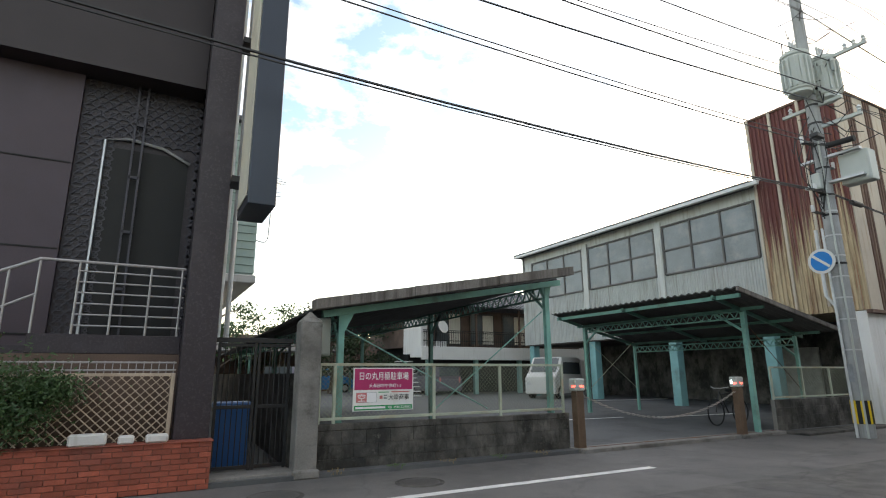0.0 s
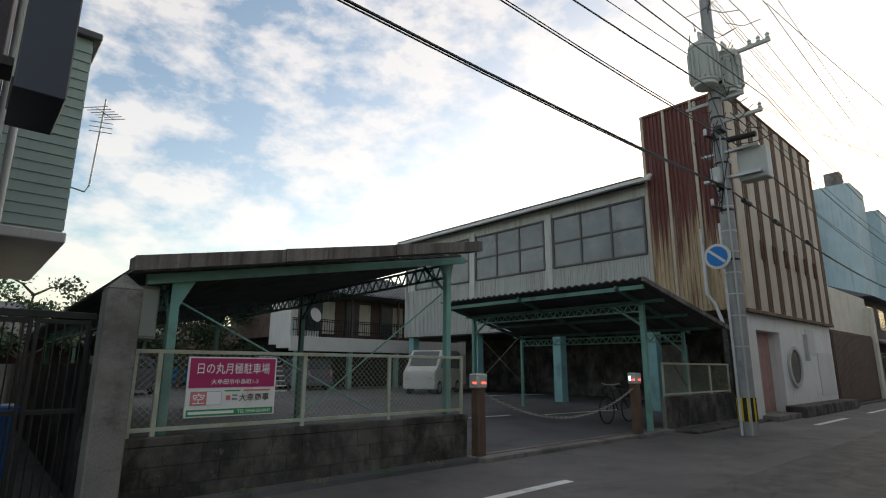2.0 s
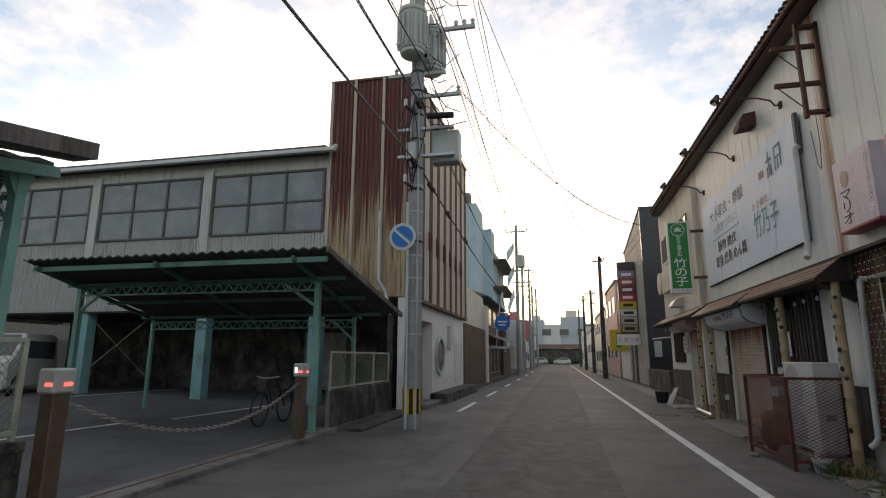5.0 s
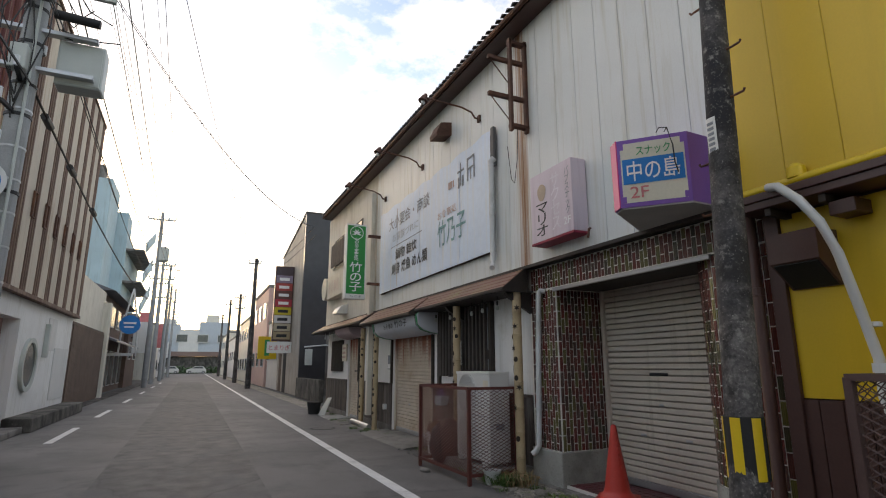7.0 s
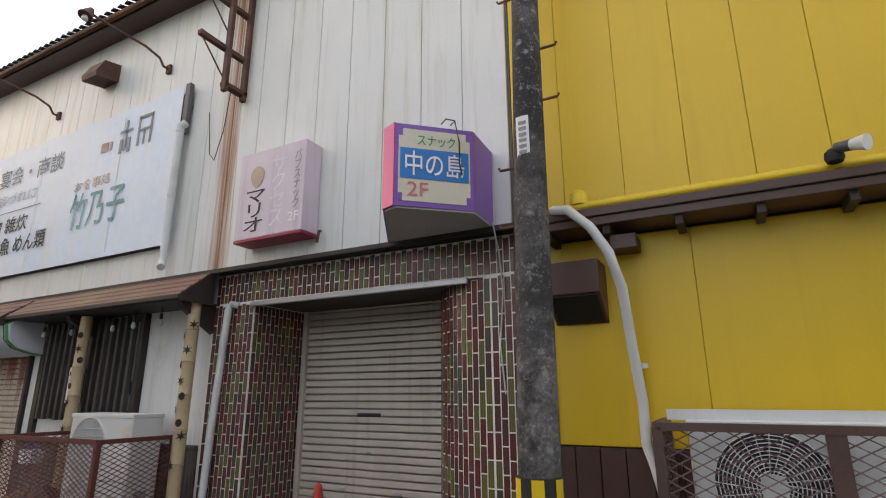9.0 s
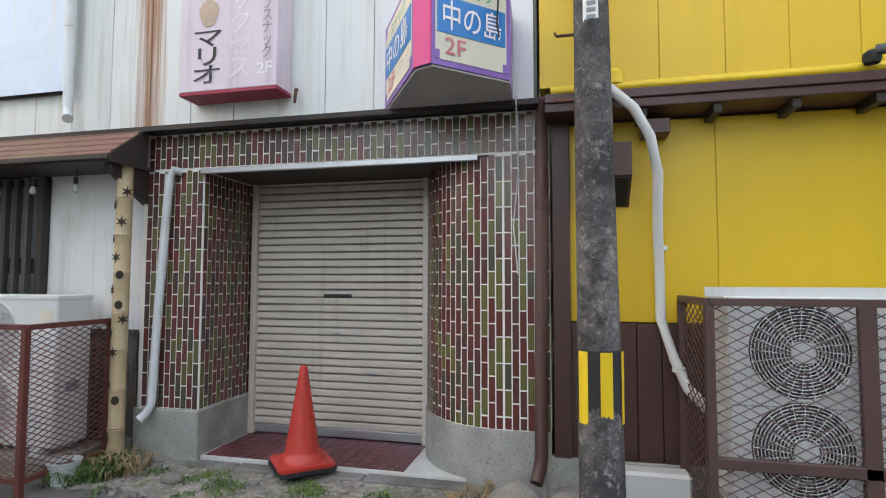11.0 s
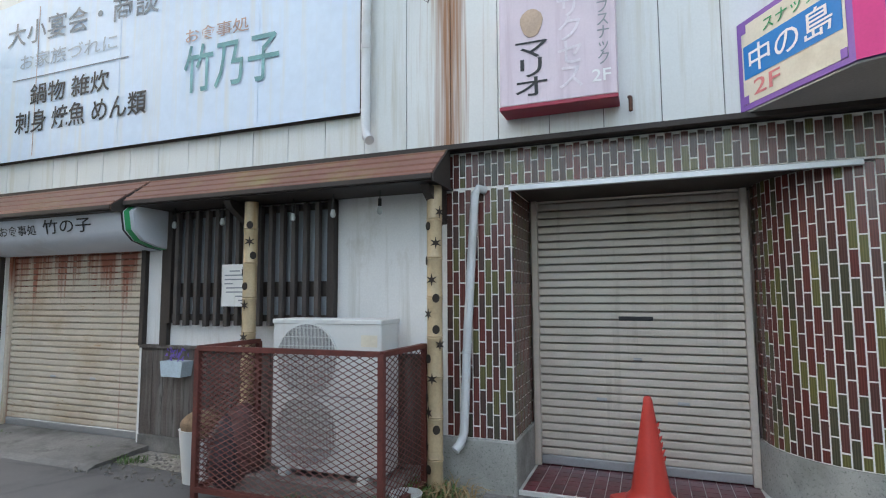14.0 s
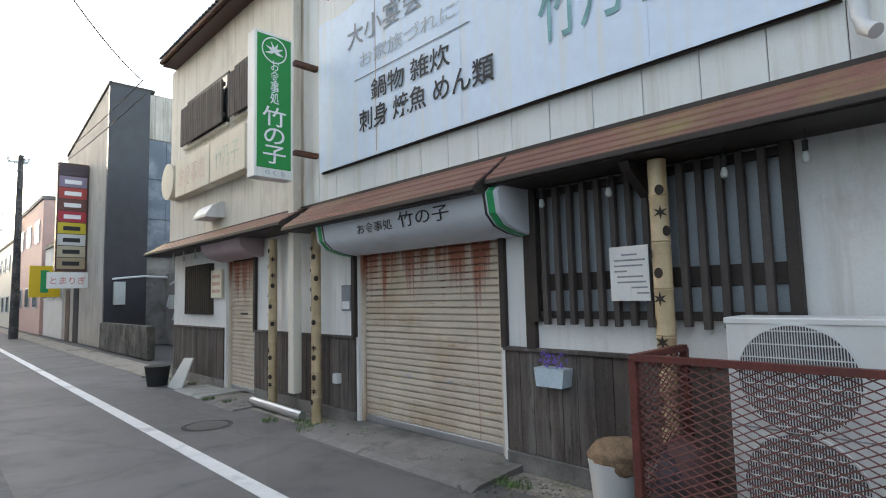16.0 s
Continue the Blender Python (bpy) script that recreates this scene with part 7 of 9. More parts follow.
setting("undercroft_panel", box(21.4, 21.5, 11.0, 12.6, 0.3, 2.3, 0.01), CONC_L, "paler boarded panel in the undercroft", "wall")
for y in (22.9, 18.5, 14.2, 10.5):
    c = single("steel_column", box(17.66, 18.02, y - 0.18, y + 0.18, 0.0, 2.86, 0.012), mat("teal_column", (0.2, 0.4, 0.4), 0.55, var=0.15, stain=(0.12, 0.2, 0.19), stain_amt=0.3) if y > 22 else bpy.data.materials["teal_column"], "blue-green painted steel column under the hall", "column", "hall columns")
dpn = thing("downpipe", (17.5, 9.9, 3.0), "white downpipe on the rusty tower", "pipe")
part("pipe", tube(bmesh.new(), [(17.45, 8.5, 5.6), (17.45, 8.5, 3.6), (17.45, 8.3, 3.3), (17.45, 8.1, 2.6)], 0.05, 8), PVC, dpn, "", True)

# parked bicycle, seen as a wheel under the car port
bk = thing("bicycle", (13.0, 9.3, 0.1), "dark parked bicycle under the car port", "bicycle")
for x in (13.1, 14.1):
    wb = bmesh.new()
    for i in range(24):
        a0, a1 = 2 * math.pi * i / 24, 2 * math.pi * (i + 1) / 24
        rod(wb, (x + 0.32 * math.cos(a0), 9.4, 0.42 + 0.32 * math.sin(a0)), (x + 0.32 * math.cos(a1), 9.4, 0.42 + 0.32 * math.sin(a1)), 0.018, seg=5)
    part("wheel", wb, RUBBER, bk)
part("bike_frame", tube(bmesh.new(), [(13.1, 9.4, 0.42), (13.3, 9.4, 0.95), (13.6, 9.4, 0.4), (14.1, 9.4, 0.42), (13.75, 9.4, 0.9), (13.35, 9.4, 0.85)], 0.018, 6), IRON, bk)
part("handlebar", tube(bmesh.new(), [(13.35, 9.15, 1.05), (13.25, 9.3, 1.02), (13.25, 9.5, 1.02), (13.35, 9.65, 1.05)], 0.014, 6), ALU, bk)
part("saddle", box(13.62, 13.88, 9.34, 9.46, 0.93, 1.0, 0.02), RUBBER, bk)

# ---- vehicles far in the lot ----
def vehicle(name, cx, cy, z, yaw, L, W, prof, roofp, paint, label, cat):
    """A small car: a body extruded from its side profile, a glazed cabin, wheels, lamps and bumpers."""
    M = pose(cx, cy, z, 0, 0, yaw)
    v = thing(name, (cx, cy, z), label, cat)

    def put(nm, b, m, lab="", par=None, smooth=False):
        bmesh.ops.transform(b, matrix=M, verts=b.verts[:])
        return part(nm, b, m, par or v, lab, smooth)

    bb_ = extrude(bmesh.new(), [(x, -W / 2, h) for x, h in prof], (0, W, 0))
    bmesh.ops.bevel(bb_, geom=bb_.edges[:], offset=0.04, segments=2, affect="EDGES")
    put("body", bb_, paint)
    (x0, h0), (x1, h1), (x2, h2), (x3, h3) = roofp
    gl = extrude(bmesh.new(), [(x0, -W / 2 - 0.004, h0), (x1, -W / 2 - 0.004, h1), (x2, -W / 2 - 0.004, h2), (x3, -W / 2 - 0.004, h3)], (0, W + 0.008, 0))
    put("side_window", gl, WINGLASS)
    for x in (-L / 2 + 0.55, L / 2 - 0.6):
        for s in (-1, 1):
            wheel = put("wheel", rod(bmesh.new(), (x, s * (W / 2 - 0.16), 0.28), (x, s * (W / 2 + 0.005), 0.28), 0.28, seg=20), RUBBER)
            put("rim", rod(bmesh.new(), (x, s * (W / 2 + 0.003), 0.28), (x, s * (W / 2 + 0.012), 0.28), 0.17, seg=14), ALU, "", wheel)
    put("bumper", box(-L / 2 - 0.03, -L / 2 + 0.1, -W / 2 + 0.03, W / 2 - 0.03, 0.25, 0.45, 0.03), paint)
    for s in (-1, 1):
        put("tail_light", box(-L / 2 - 0.012, -L / 2 + 0.02, s * (W / 2 - 0.16) - 0.05, s * (W / 2 - 0.16) + 0.05, 0.65, 0.95, 0.01), INKRED)
        put("headlight", box(L / 2 - 0.06, L / 2 + 0.012, s * (W / 2 - 0.22) - 0.12, s * (W / 2 - 0.22) + 0.12, 0.6, 0.74, 0.02), ALU)
    (wx0, wh0), (wx1, wh1) = prof[4], prof[5]
    put("windscreen", extrude(bmesh.new(), [(wx0 + 0.05, -W / 2 + 0.12, wh0 - 0.06), (wx1 + 0.0, -W / 2 + 0.12, wh1 + 0.02), (wx1 + 0.0, W / 2 - 0.12, wh1 + 0.02), (wx0 + 0.05, W / 2 - 0.12, wh0 - 0.06)], (0.02, 0, 0.02)), WINGLASS)
    put("rear_window", box(-L / 2 + 0.02, -L / 2 + 0.06, -W / 2 + 0.15, W / 2 - 0.15, 1.0, 1.45, 0.01), WINGLASS)
    return v


VANW = mat("van_white", (0.6, 0.6, 0.57), 0.35, var=0.05, bump=0)
CARB = mat("car_blue", (0.02, 0.2, 0.5), 0.3, var=0.05, bump=0)
CARG = mat("car_grey", (0.12, 0.11, 0.14), 0.3, var=0.05, bump=0)
van_p = [(-1.68, 0.22), (-1.68, 0.9), (-1.55, 1.78), (-1.3, 1.86), (0.75, 1.84), (1.25, 1.15), (1.66, 0.95), (1.68, 0.22)]
van_w = ((-1.45, 1.05), (-1.38, 1.62), (0.62, 1.62), (0.98, 1.1))
car_p = [(-1.8, 0.22), (-1.82, 0.85), (-1.5, 1.05), (-1.2, 1.45), (0.3, 1.48), (0.95, 1.02), (1.75, 0.85), (1.82, 0.22)]
car_w = ((-1.3, 1.02), (-1.1, 1.36), (0.2, 1.38), (0.75, 1.02))
vehicle("van", 17.15, 20.6, lot_z(20), 207, 3.36, 1.46, van_p, van_w, VANW, "small white van parked by the hall columns", "van")
vehicle("car", 9.8, 34.0, lot_z(34), 10, 3.64, 1.5, car_p, car_w, CARB, "bright blue car far back in the car park", "car")
vehicle("car", 6.0, 26.0, lot_z(26), 60, 3.64, 1.5, car_p, car_w, CARG, "dark grey car parked behind the fence", "car")
vehicle("car", 14.3, 27.5, lot_z(27), 90, 3.64, 1.5, car_p, car_w, CARG, "dark grey car under the house", "car")

# ---- house at the back of the lot ----
HZ = lot_z(30)
hs = thing("house", (18.0, 29.0, HZ), "two-storey brown house with a white balcony and tiled hip roof", "house")
part("upper_wall", box(12.9, 25.0, 27.4, 34.0, HZ + 2.6, HZ + 5.0), HOUSEWOOD, hs)
part("white_wall", box(12.85, 13.6, 26.2, 28.5, HZ + 2.2, HZ + 4.4), HOUSEWHITE, hs)
part("balcony_band", box(12.8, 25.2, 26.0, 26.15, HZ + 1.85, HZ + 2.55, 0.02), HOUSEWHITE, hs, "white balcony front")
part("balcony_floor", box(12.8, 25.2, 26.1, 27.5, HZ + 2.0, HZ + 2.2), HOUSEWHITE, hs)
# Black wall stands in for the shade beneath the house.
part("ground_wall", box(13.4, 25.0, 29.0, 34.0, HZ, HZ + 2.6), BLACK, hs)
for x in (13.2, 16.2, 19.2, 22.2):
    part("stilt", box(x, x + 0.22, 26.2, 26.42, HZ, HZ + 1.9), mat("stilt_teal", (0.25, 0.42, 0.38), 0.6) if x < 14 else bpy.data.materials["stilt_teal"], hs)
    part("balcony_post", box(x, x + 0.1, 26.05, 26.15, HZ + 2.5, HZ + 4.75), HOUSEWOOD, hs)
for z in (2.85, 3.3, 3.4):
    part("balcony_rail", box(12.9, 25.1, 26.06, 26.1, HZ + z, HZ + z + 0.04), IRON, hs)
bl2 = bmesh.new()
x = 12.95
while x < 25:
    quadbox(bl2, x, x + 0.02, 26.07, 26.09, HZ + 2.55, HZ + 3.4)
    x += 0.14
tagged(part("balusters", bl2, IRON, hs), kind="stuff")
for x in (14.3, 16.6, 18.9, 21.2, 23.5):
    wn2 = part("window_frame", box(x, x + 1.7, 27.34, 27.4, HZ + 2.7, HZ + 4.6), WOODGREY, hs)
    part("pane", box(x + 0.08, x + 0.82, 27.325, 27.34, HZ + 2.8, HZ + 4.5), WINGLASS, wn2)
    part("pane", box(x + 0.88, x + 1.62, 27.325, 27.34, HZ + 2.8, HZ + 4.5), CREAM if x < 20 else WINGLASS, wn2, "pane with cream curtain" if x < 20 else "")
rfb = bmesh.new()
v = [rfb.verts.new(p) for p in ((12.2, 25.4, HZ + 4.75), (25.8, 25.4, HZ + 4.75), (25.8, 35.0, HZ + 4.75), (12.2, 35.0, HZ + 4.75), (16.6, 30.2, HZ + 6.6), (21.4, 30.2, HZ + 6.6))]
for f in ((0, 1, 5, 4), (1, 2, 5), (2, 3, 4, 5), (3, 0, 4), (3, 2, 1, 0)):
    rfb.faces.new([v[i] for i in f])
part("roof", rfb, ROOFTILE, hs)
rl = bmesh.new()
for i in range(44):
    t = (i + 0.5) / 44
    x = 12.2 + 13.6 * t
    xt = min(max(x, 16.6), 21.4)
    k2 = 1.0 if 16.6 <= x <= 21.4 else (x - 12.2) / 4.4 if x < 16.6 else (25.8 - x) / 4.4
    beam(rl, (x, 25.4, HZ + 4.79), (x, 25.4 + 4.8 * k2, HZ + 4.79 + 1.85 * k2), 0.1, 0.06)
tagged(part("tile_roll", rl, ROOFTILE, hs), kind="stuff")
dsh = bmesh.new()
rod(dsh, (14.0, 25.95, HZ + 3.6), (14.02, 25.88, HZ + 3.62), 0.1, 0.36, 18)
part("satellite_dish", dsh, HOUSEWHITE, hs, "white satellite dish", True)
part("balcony_ac", box(13.7, 14.4, 26.2, 26.5, HZ + 2.25, HZ + 2.85, 0.02), WHITEPL, hs)
for i in range(9):
    part("stair_tread", box(11.6 + i * 0.05, 12.6 + i * 0.05, 25.6 + i * 0.24, 25.86 + i * 0.24, HZ + 0.22 * i, HZ + 0.22 * i + 0.05), HOUSEWHITE, hs)

# low buildings and trees that close the back of the lot
def small_house(x0, x1, y0, y1, h, rise, wallm, label):
    h_ = thing("house", ((x0 + x1) / 2, y0, 0), label, "house")
    part("wall", box(x0, x1, y0, y1, 0.0, h), wallm, h_)
    rb_ = bmesh.new()
    ym = (y0 + y1) / 2
    extrude(rb_, [(x0 - 0.4, y0 - 0.5, h - 0.05), (x0 - 0.4, ym, h + rise), (x0 - 0.4, y1 + 0.5, h - 0.05), (x0 - 0.4, ym, h + rise - 0.18)], (x1 - x0 + 0.8, 0, 0))
    part("roof", rb_, ROOFTILE, h_)
    n = max(1, int((x1 - x0) / 2.4))
    for i in range(n):
        xa = x0 + (x1 - x0) * (i + 0.25) / n
        w_ = part("window_frame", box(xa, xa + 1.2, y0 - 0.04, y0, h * 0.5 - 0.5, h * 0.5 + 0.5), ALU, h_)
        part("pane", box(xa + 0.06, xa + 1.14, y0 - 0.05, y0 - 0.04, h * 0.5 - 0.44, h * 0.5 + 0.44), WINGLASS, w_)
    return h_


small_house(-8, 4.5, 40, 48, 3.6, 1.6, HOUSEWHITE, "low grey-roofed house behind the car park")
small_house(5.5, 12.0, 42, 50, 3.0, 1.5, HOUSEWOOD, "low brown house behind the car park")
small_house(27.5, 38, 24, 34, 5.0, 1.6, HOUSEWHITE, "white house behind the hall")
setting("lot_wall_north", box(-12, 30, 39.0, 39.2, 0, 1.6), CONC_D, "dark wall at the back of the car park", "wall")


def tree(x, y, z, h, r, m, label, n=1500, seed=3, name="tree"):
    rnd = random.Random(seed)
    t = thing(name, (x, y, z), label, "tree")
    tb_ = bmesh.new()
    top = h * 0.8
    pts_ = [(x + 0.12 * math.sin(i * 1.3), y + 0.1 * math.cos(i), z + top * i / 6) for i in range(7)]
    tube(tb_, pts_, [0.16 * h / 5 * (1 - 0.13 * i) for i in range(7)], 8)
    ends = []
    for i in range(11):
        a, q = rnd.uniform(0, 6.28), rnd.uniform(0.35, 1.0)
        s = Vector(pts_[min(6, 2 + i % 5)])
        e = s + Vector((math.cos(a) * r * q, math.sin(a) * r * q, rnd.uniform(-0.05, 0.35) * h * 0.5))
        tube(tb_, [s, s.lerp(e, 0.5) + Vector((0, 0, 0.1)), e], [0.06, 0.04, 0.015], 5)
        ends.append(e)
    part("trunk", tb_, TRUNK, t)
    cb_ = bmesh.new()
    for i in range(n):
        e = ends[rnd.randrange(len(ends))]
        d = Vector((rnd.gauss(0, 1), rnd.gauss(0, 1), rnd.gauss(0, 0.45))) * r * 0.24
        c = e + d
        s = rnd.uniform(0.05, 0.13) * (h / 5)
        u = Vector((rnd.gauss(0, 1), rnd.gauss(0, 1), rnd.gauss(0, 1))).normalized() * s
        w = u.cross(Vector((rnd.gauss(0, 1), rnd.gauss(0, 1), rnd.gauss(0, 1)))).normalized() * s * 0.6
        vs = [cb_.verts.new(c - u), cb_.verts.new(c + w), cb_.verts.new(c + u), cb_.verts.new(c - w)]
        cb_.faces.new(vs)
    part("crown", cb_, m, t)
    return t


tree(9.6, 31.5, 0.3, 5.2, 2.2, PINELEAF, "dark garden pine behind the car park", 2600, 5)
tree(11.4, 31.2, 0.3, 4.6, 1.6, PINELEAF, "dark garden pine beside the brown house", 2600, 23)
tree(7.2, 37.0, 0.3, 4.2, 1.8, PINELEAF, "dark garden tree behind the car park", 1800, 8)
tree(3.0, 30.0, 0.3, 5.0, 1.5, LEAF, "leafy tree behind the carport roof", 1800, 11)

# long low shed at the back of the car park
shd = thing("open_shed", (4.0, 36.0, 0), "long low open shed with a dark corrugated roof", "shed")
SZ = lot_z(34)
part("roof", extrude(bmesh.new(), [(-4.0, 33.0, SZ + 2.5), (-4.0, 37.5, SZ + 3.3), (-4.0, 37.5, SZ + 3.2), (-4.0, 33.0, SZ + 2.4)], (15.6, 0, 0)), ROOFU, shd)
part("back_wall", box(-4.0, 11.6, 37.3, 37.5, SZ - 0.3, SZ + 3.2), HOUSEWOOD, shd)
for x in (-3.8, -0.8, 2.2, 5.2, 8.2, 11.3):
    part("post", box(x, x + 0.12, 33.2, 33.32, SZ - 0.2, SZ + 2.45), GREEN_SHADE, shd)
for x, y, h_, r_ in ((1.5, 40.0, 6.0, 2.2), (5.5, 41.0, 5.4, 2.0), (9.5, 40.5, 6.2, 2.3), (-2.5, 40.0, 5.8, 2.2)):
    tree(x, y, SZ, h_, r_, LEAF, "dark green garden tree behind the shed", n=1800, seed=int(x * 10) + 70)

# Added blocker: keeps bright horizon sky from showing between the sparse trees.
setting("garden_wall", box(-4.0, 26.0, 43.5, 43.8, SZ - 0.4, SZ + 4.1), HOUSEWOOD, "plain dark wall added behind the gardens to block the horizon glow", "wall")

# ---- dark building with brick wall and balcony ----
bw = setting("brick_wall", box(-4.0, 0.88, 8.0, 8.28, 0.0, 0.585), GROUT, "low red brick garden wall", "wall")
gm = mat("brick_joint", (0.24, 0.13, 0.1), 0.9, var=0.2)
bw.data.materials.clear()
bw.data.materials.append(gm)
for r in range(9):
    x = -4.0 - (0.11 if r % 2 else 0)
    while x < 0.87:
        a, b = max(x, -4.0), min(x + 0.215, 0.88)
        if b - a > 0.03 and (x > -2.6):
            part("brick", box(a + 0.004, b - 0.004, 7.985 + random.uniform(-0.002, 0.002), 8.003, 0.008 + r * 0.065, 0.008 + r * 0.065 + 0.058, 0.003), BRICKRED, bw)
        x += 0.215
setting("brick_wall_cap", box(-4.0, 0.9, 7.97, 8.3, 0.585, 0.6, 0.004), BRICKRED, "red brick coping", "wall")
setting("dark_pillar", box(0.42, 0.86, 8.28, 8.8, 0.58, 9.6, 0.01), DARKTILE, "dark plum textured pillar of the corner building", "pillar")
setting("plum_wall", box(-6.0, -1.3, 9.5, 9.7, 0.0, 6.1), PLUM, "plum panelled wall of the corner building", "wall")
for z in (2.0, 3.25, 4.6):
    setting("panel_joint_line", box(-6.0, -1.32, 9.485, 9.5, z, z + 0.02), BLACK, "dark joint between the plum panels", "trim")
setting("overhang_wall", box(-6.0, 0.42, 9.1, 9.7, 6.1, 9.6), mat("near_black_panel", (0.028, 0.02, 0.022), 0.6, var=0.2, scale=1.5), "dark upper storey of the corner building", "wall")
setting("screen_wall", box(-1.3, 0.42, 9.62, 9.8, 0.0, 6.1), DARKTILE, "dark entrance wall behind the screen", "wall")
setting("building_side", box(0.66, 0.86, 8.8, 18, 0, 9.6), DARKTILE, "dark side wall of the corner building", "wall")
setting("building_west", box(-6.2, -6.0, 8.3, 18, 0, 9.6), DARKTILE, "dark far side of the corner building", "wall")
setting("building_back", box(-6.0, 0.7, 17.8, 18, 0, 9.6), DARKTILE, "dark rear of the corner building", "wall")
setting("building_roof", box(-6.2, 0.9, 8.28, 18, 9.6, 9.75), DARKTILE, "flat dark roof of the corner building", "roof")
scr = thing("pattern_screen", (-0.5, 9.55, 2.0), "dark cast metal screen of interlaced scrolls with an arched opening", "screen")
sm = bmesh.new()
SCREEN = mat("screen_metal", (0.06, 0.057, 0.07), 0.5, metal=0.3, var=0.2, scale=5, bump=0.1)
step = 0.165
zz = 2.0
while zz < 7.5:
    xx = -1.28
    while xx < 0.4:
        inside = -0.9 < xx < 0.3 and zz < 5.05
        if not inside:
            for q in (45, 135):
                d = Vector((math.cos(radians(q)), 0, math.sin(radians(q)))) * step * 0.68
                beam(sm, Vector((xx + step / 2, 9.6, zz + step / 2)) - d, Vector((xx + step / 2, 9.6, zz + step / 2)) + d, 0.02, 0.022)
            for i in range(6):
                a0, a1 = i * math.pi / 3, (i + 1) * math.pi / 3
                beam(sm, (xx + step / 2 + 0.055 * math.cos(a0), 9.595, zz + step / 2 + 0.055 * math.sin(a0)), (xx + step / 2 + 0.055 * math.cos(a1), 9.595, zz + step / 2 + 0.055 * math.sin(a1)), 0.012, 0.016)
        xx += step
    zz += step
tagged(part("lattice", sm, SCREEN, scr), kind="stuff")
part("arch_rim", tube(bmesh.new(), [(-0.92, 9.56, 2.0), (-0.92, 9.56, 5.1), (-0.6, 9.56, 5.17), (-0.1, 9.56, 5.1), (0.32, 9.56, 4.9)], 0.025, 6), ALU, scr, "pale rim of the arch")
for x in (-0.55, -0.42):
    part("rail_post", box(x, x + 0.03, 9.5, 9.54, 1.95, 9.0), SCREEN, scr)
for z in (2.7, 3.6, 4.5, 5.4, 6.3, 7.2):
    part("tie", box(-0.55, -0.4, 9.5, 9.54, z, z + 0.04), SCREEN, scr)
# Black sheet paints the darkness inside the arched opening.
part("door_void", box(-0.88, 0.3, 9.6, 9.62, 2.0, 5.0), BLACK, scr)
bal = thing("balcony", (-0.4, 8.9, 1.7), "dark balcony landing with pale metal railings", "balcony")
part("slab", box(-1.4, 0.42, 8.8, 9.6, 1.72, 1.98, 0.01), DARKTILE, bal)
RAILM = mat("pale_rail", (0.4, 0.38, 0.38), 0.45, metal=0.4, var=0.15, bump=0.03)
for z in (2.98, 2.85, 2.7, 2.55, 2.4, 2.25, 2.1):
    part("rail", rod(bmesh.new(), (-0.95 if z < 2.9 else -1.4, 8.85, z), (0.4, 8.85, z), 0.022 if z > 2.9 else 0.012, seg=8), RAILM, bal)
for x in (-1.38, -0.93, -0.5, -0.05, 0.36):
    part("baluster", rod(bmesh.new(), (x, 8.85, 1.95), (x, 8.85, 2.98), 0.016, seg=8), RAILM, bal)
part("stair_rail", tube(bmesh.new(), [(-1.38, 8.85, 2.98), (-2.1, 8.85, 2.62), (-3.2, 8.85, 2.05)], 0.025, 8), RAILM, bal)
part("stair_rail", tube(bmesh.new(), [(-1.38, 8.85, 2.5), (-2.1, 8.85, 2.1), (-3.2, 8.85, 1.5)], 0.018, 8), RAILM, bal)
for x, z in ((-1.7, 2.8), (-2.2, 2.56), (-2.8, 2.25)):
    part("baluster", rod(bmesh.new(), (x, 8.85, z), (x, 8.85, z - 0.95), 0.016, seg=8), RAILM, bal)
for i in range(8):
    part("stair_step", box(-1.4 - 0.27 * (i + 1), -1.4 - 0.27 * i, 8.85, 9.5, 1.8 - 0.18 * (i + 1), 1.8 - 0.18 * i + 0.02), DARKTILE, bal)
tf = thing("trellis_fence", (-0.5, 8.38, 0.6), "cream wooden diamond trellis with a thin metal rail above", "fence")
TREL = mat("cream_wood", (0.5, 0.4, 0.3), 0.8, var=0.2, scale=6, stain=(0.3, 0.22, 0.16), stain_amt=0.3, bump=0.15)
tm = bmesh.new()
for sgn in (1, -1):
    c = -2.8
    while c < 0.45:
        a, b = Vector((c, 8.38 + 0.008 * sgn, 0.6)), Vector((c + 0.85, 8.38 + 0.008 * sgn, 1.42))
        if sgn < 0:
            a.z, b.z = 1.42, 0.6
        t1 = 1.0
        if b.x > 0.35:
            t1 = (0.35 - a.x) / (b.x - a.x)
        if t1 > 0.05:
            e = a.lerp(b, t1)
            beam(tm, a, e, 0.03, 0.012)
        c += 0.115
tagged(part("laths", tm, TREL, tf), kind="stuff")
part("top_rail", box(-2.8, 0.37, 8.36, 8.4, 1.42, 1.46, 0.004), TREL, tf)
part("end_post", box(0.33, 0.38, 8.35, 8.41, 0.6, 1.46, 0.004), TREL, tf)
for z in (1.5, 1.6):
    part("wire_rail", rod(bmesh.new(), (-2.8, 8.4, z), (0.38, 8.4, z), 0.012, seg=6), RAILM, tf)
x = -2.8
while x < 0.38:
    part("wire_post", rod(bmesh.new(), (x, 8.4, 1.44), (x, 8.4, 1.62), 0.006, seg=5), RAILM, tf)
    x += 0.09
setting("garden_back", box(-3.0, 0.42, 8.75, 8.8, 0.5, 1.72), HOUSEWOOD, "dark garden wall behind the trellis", "wall")
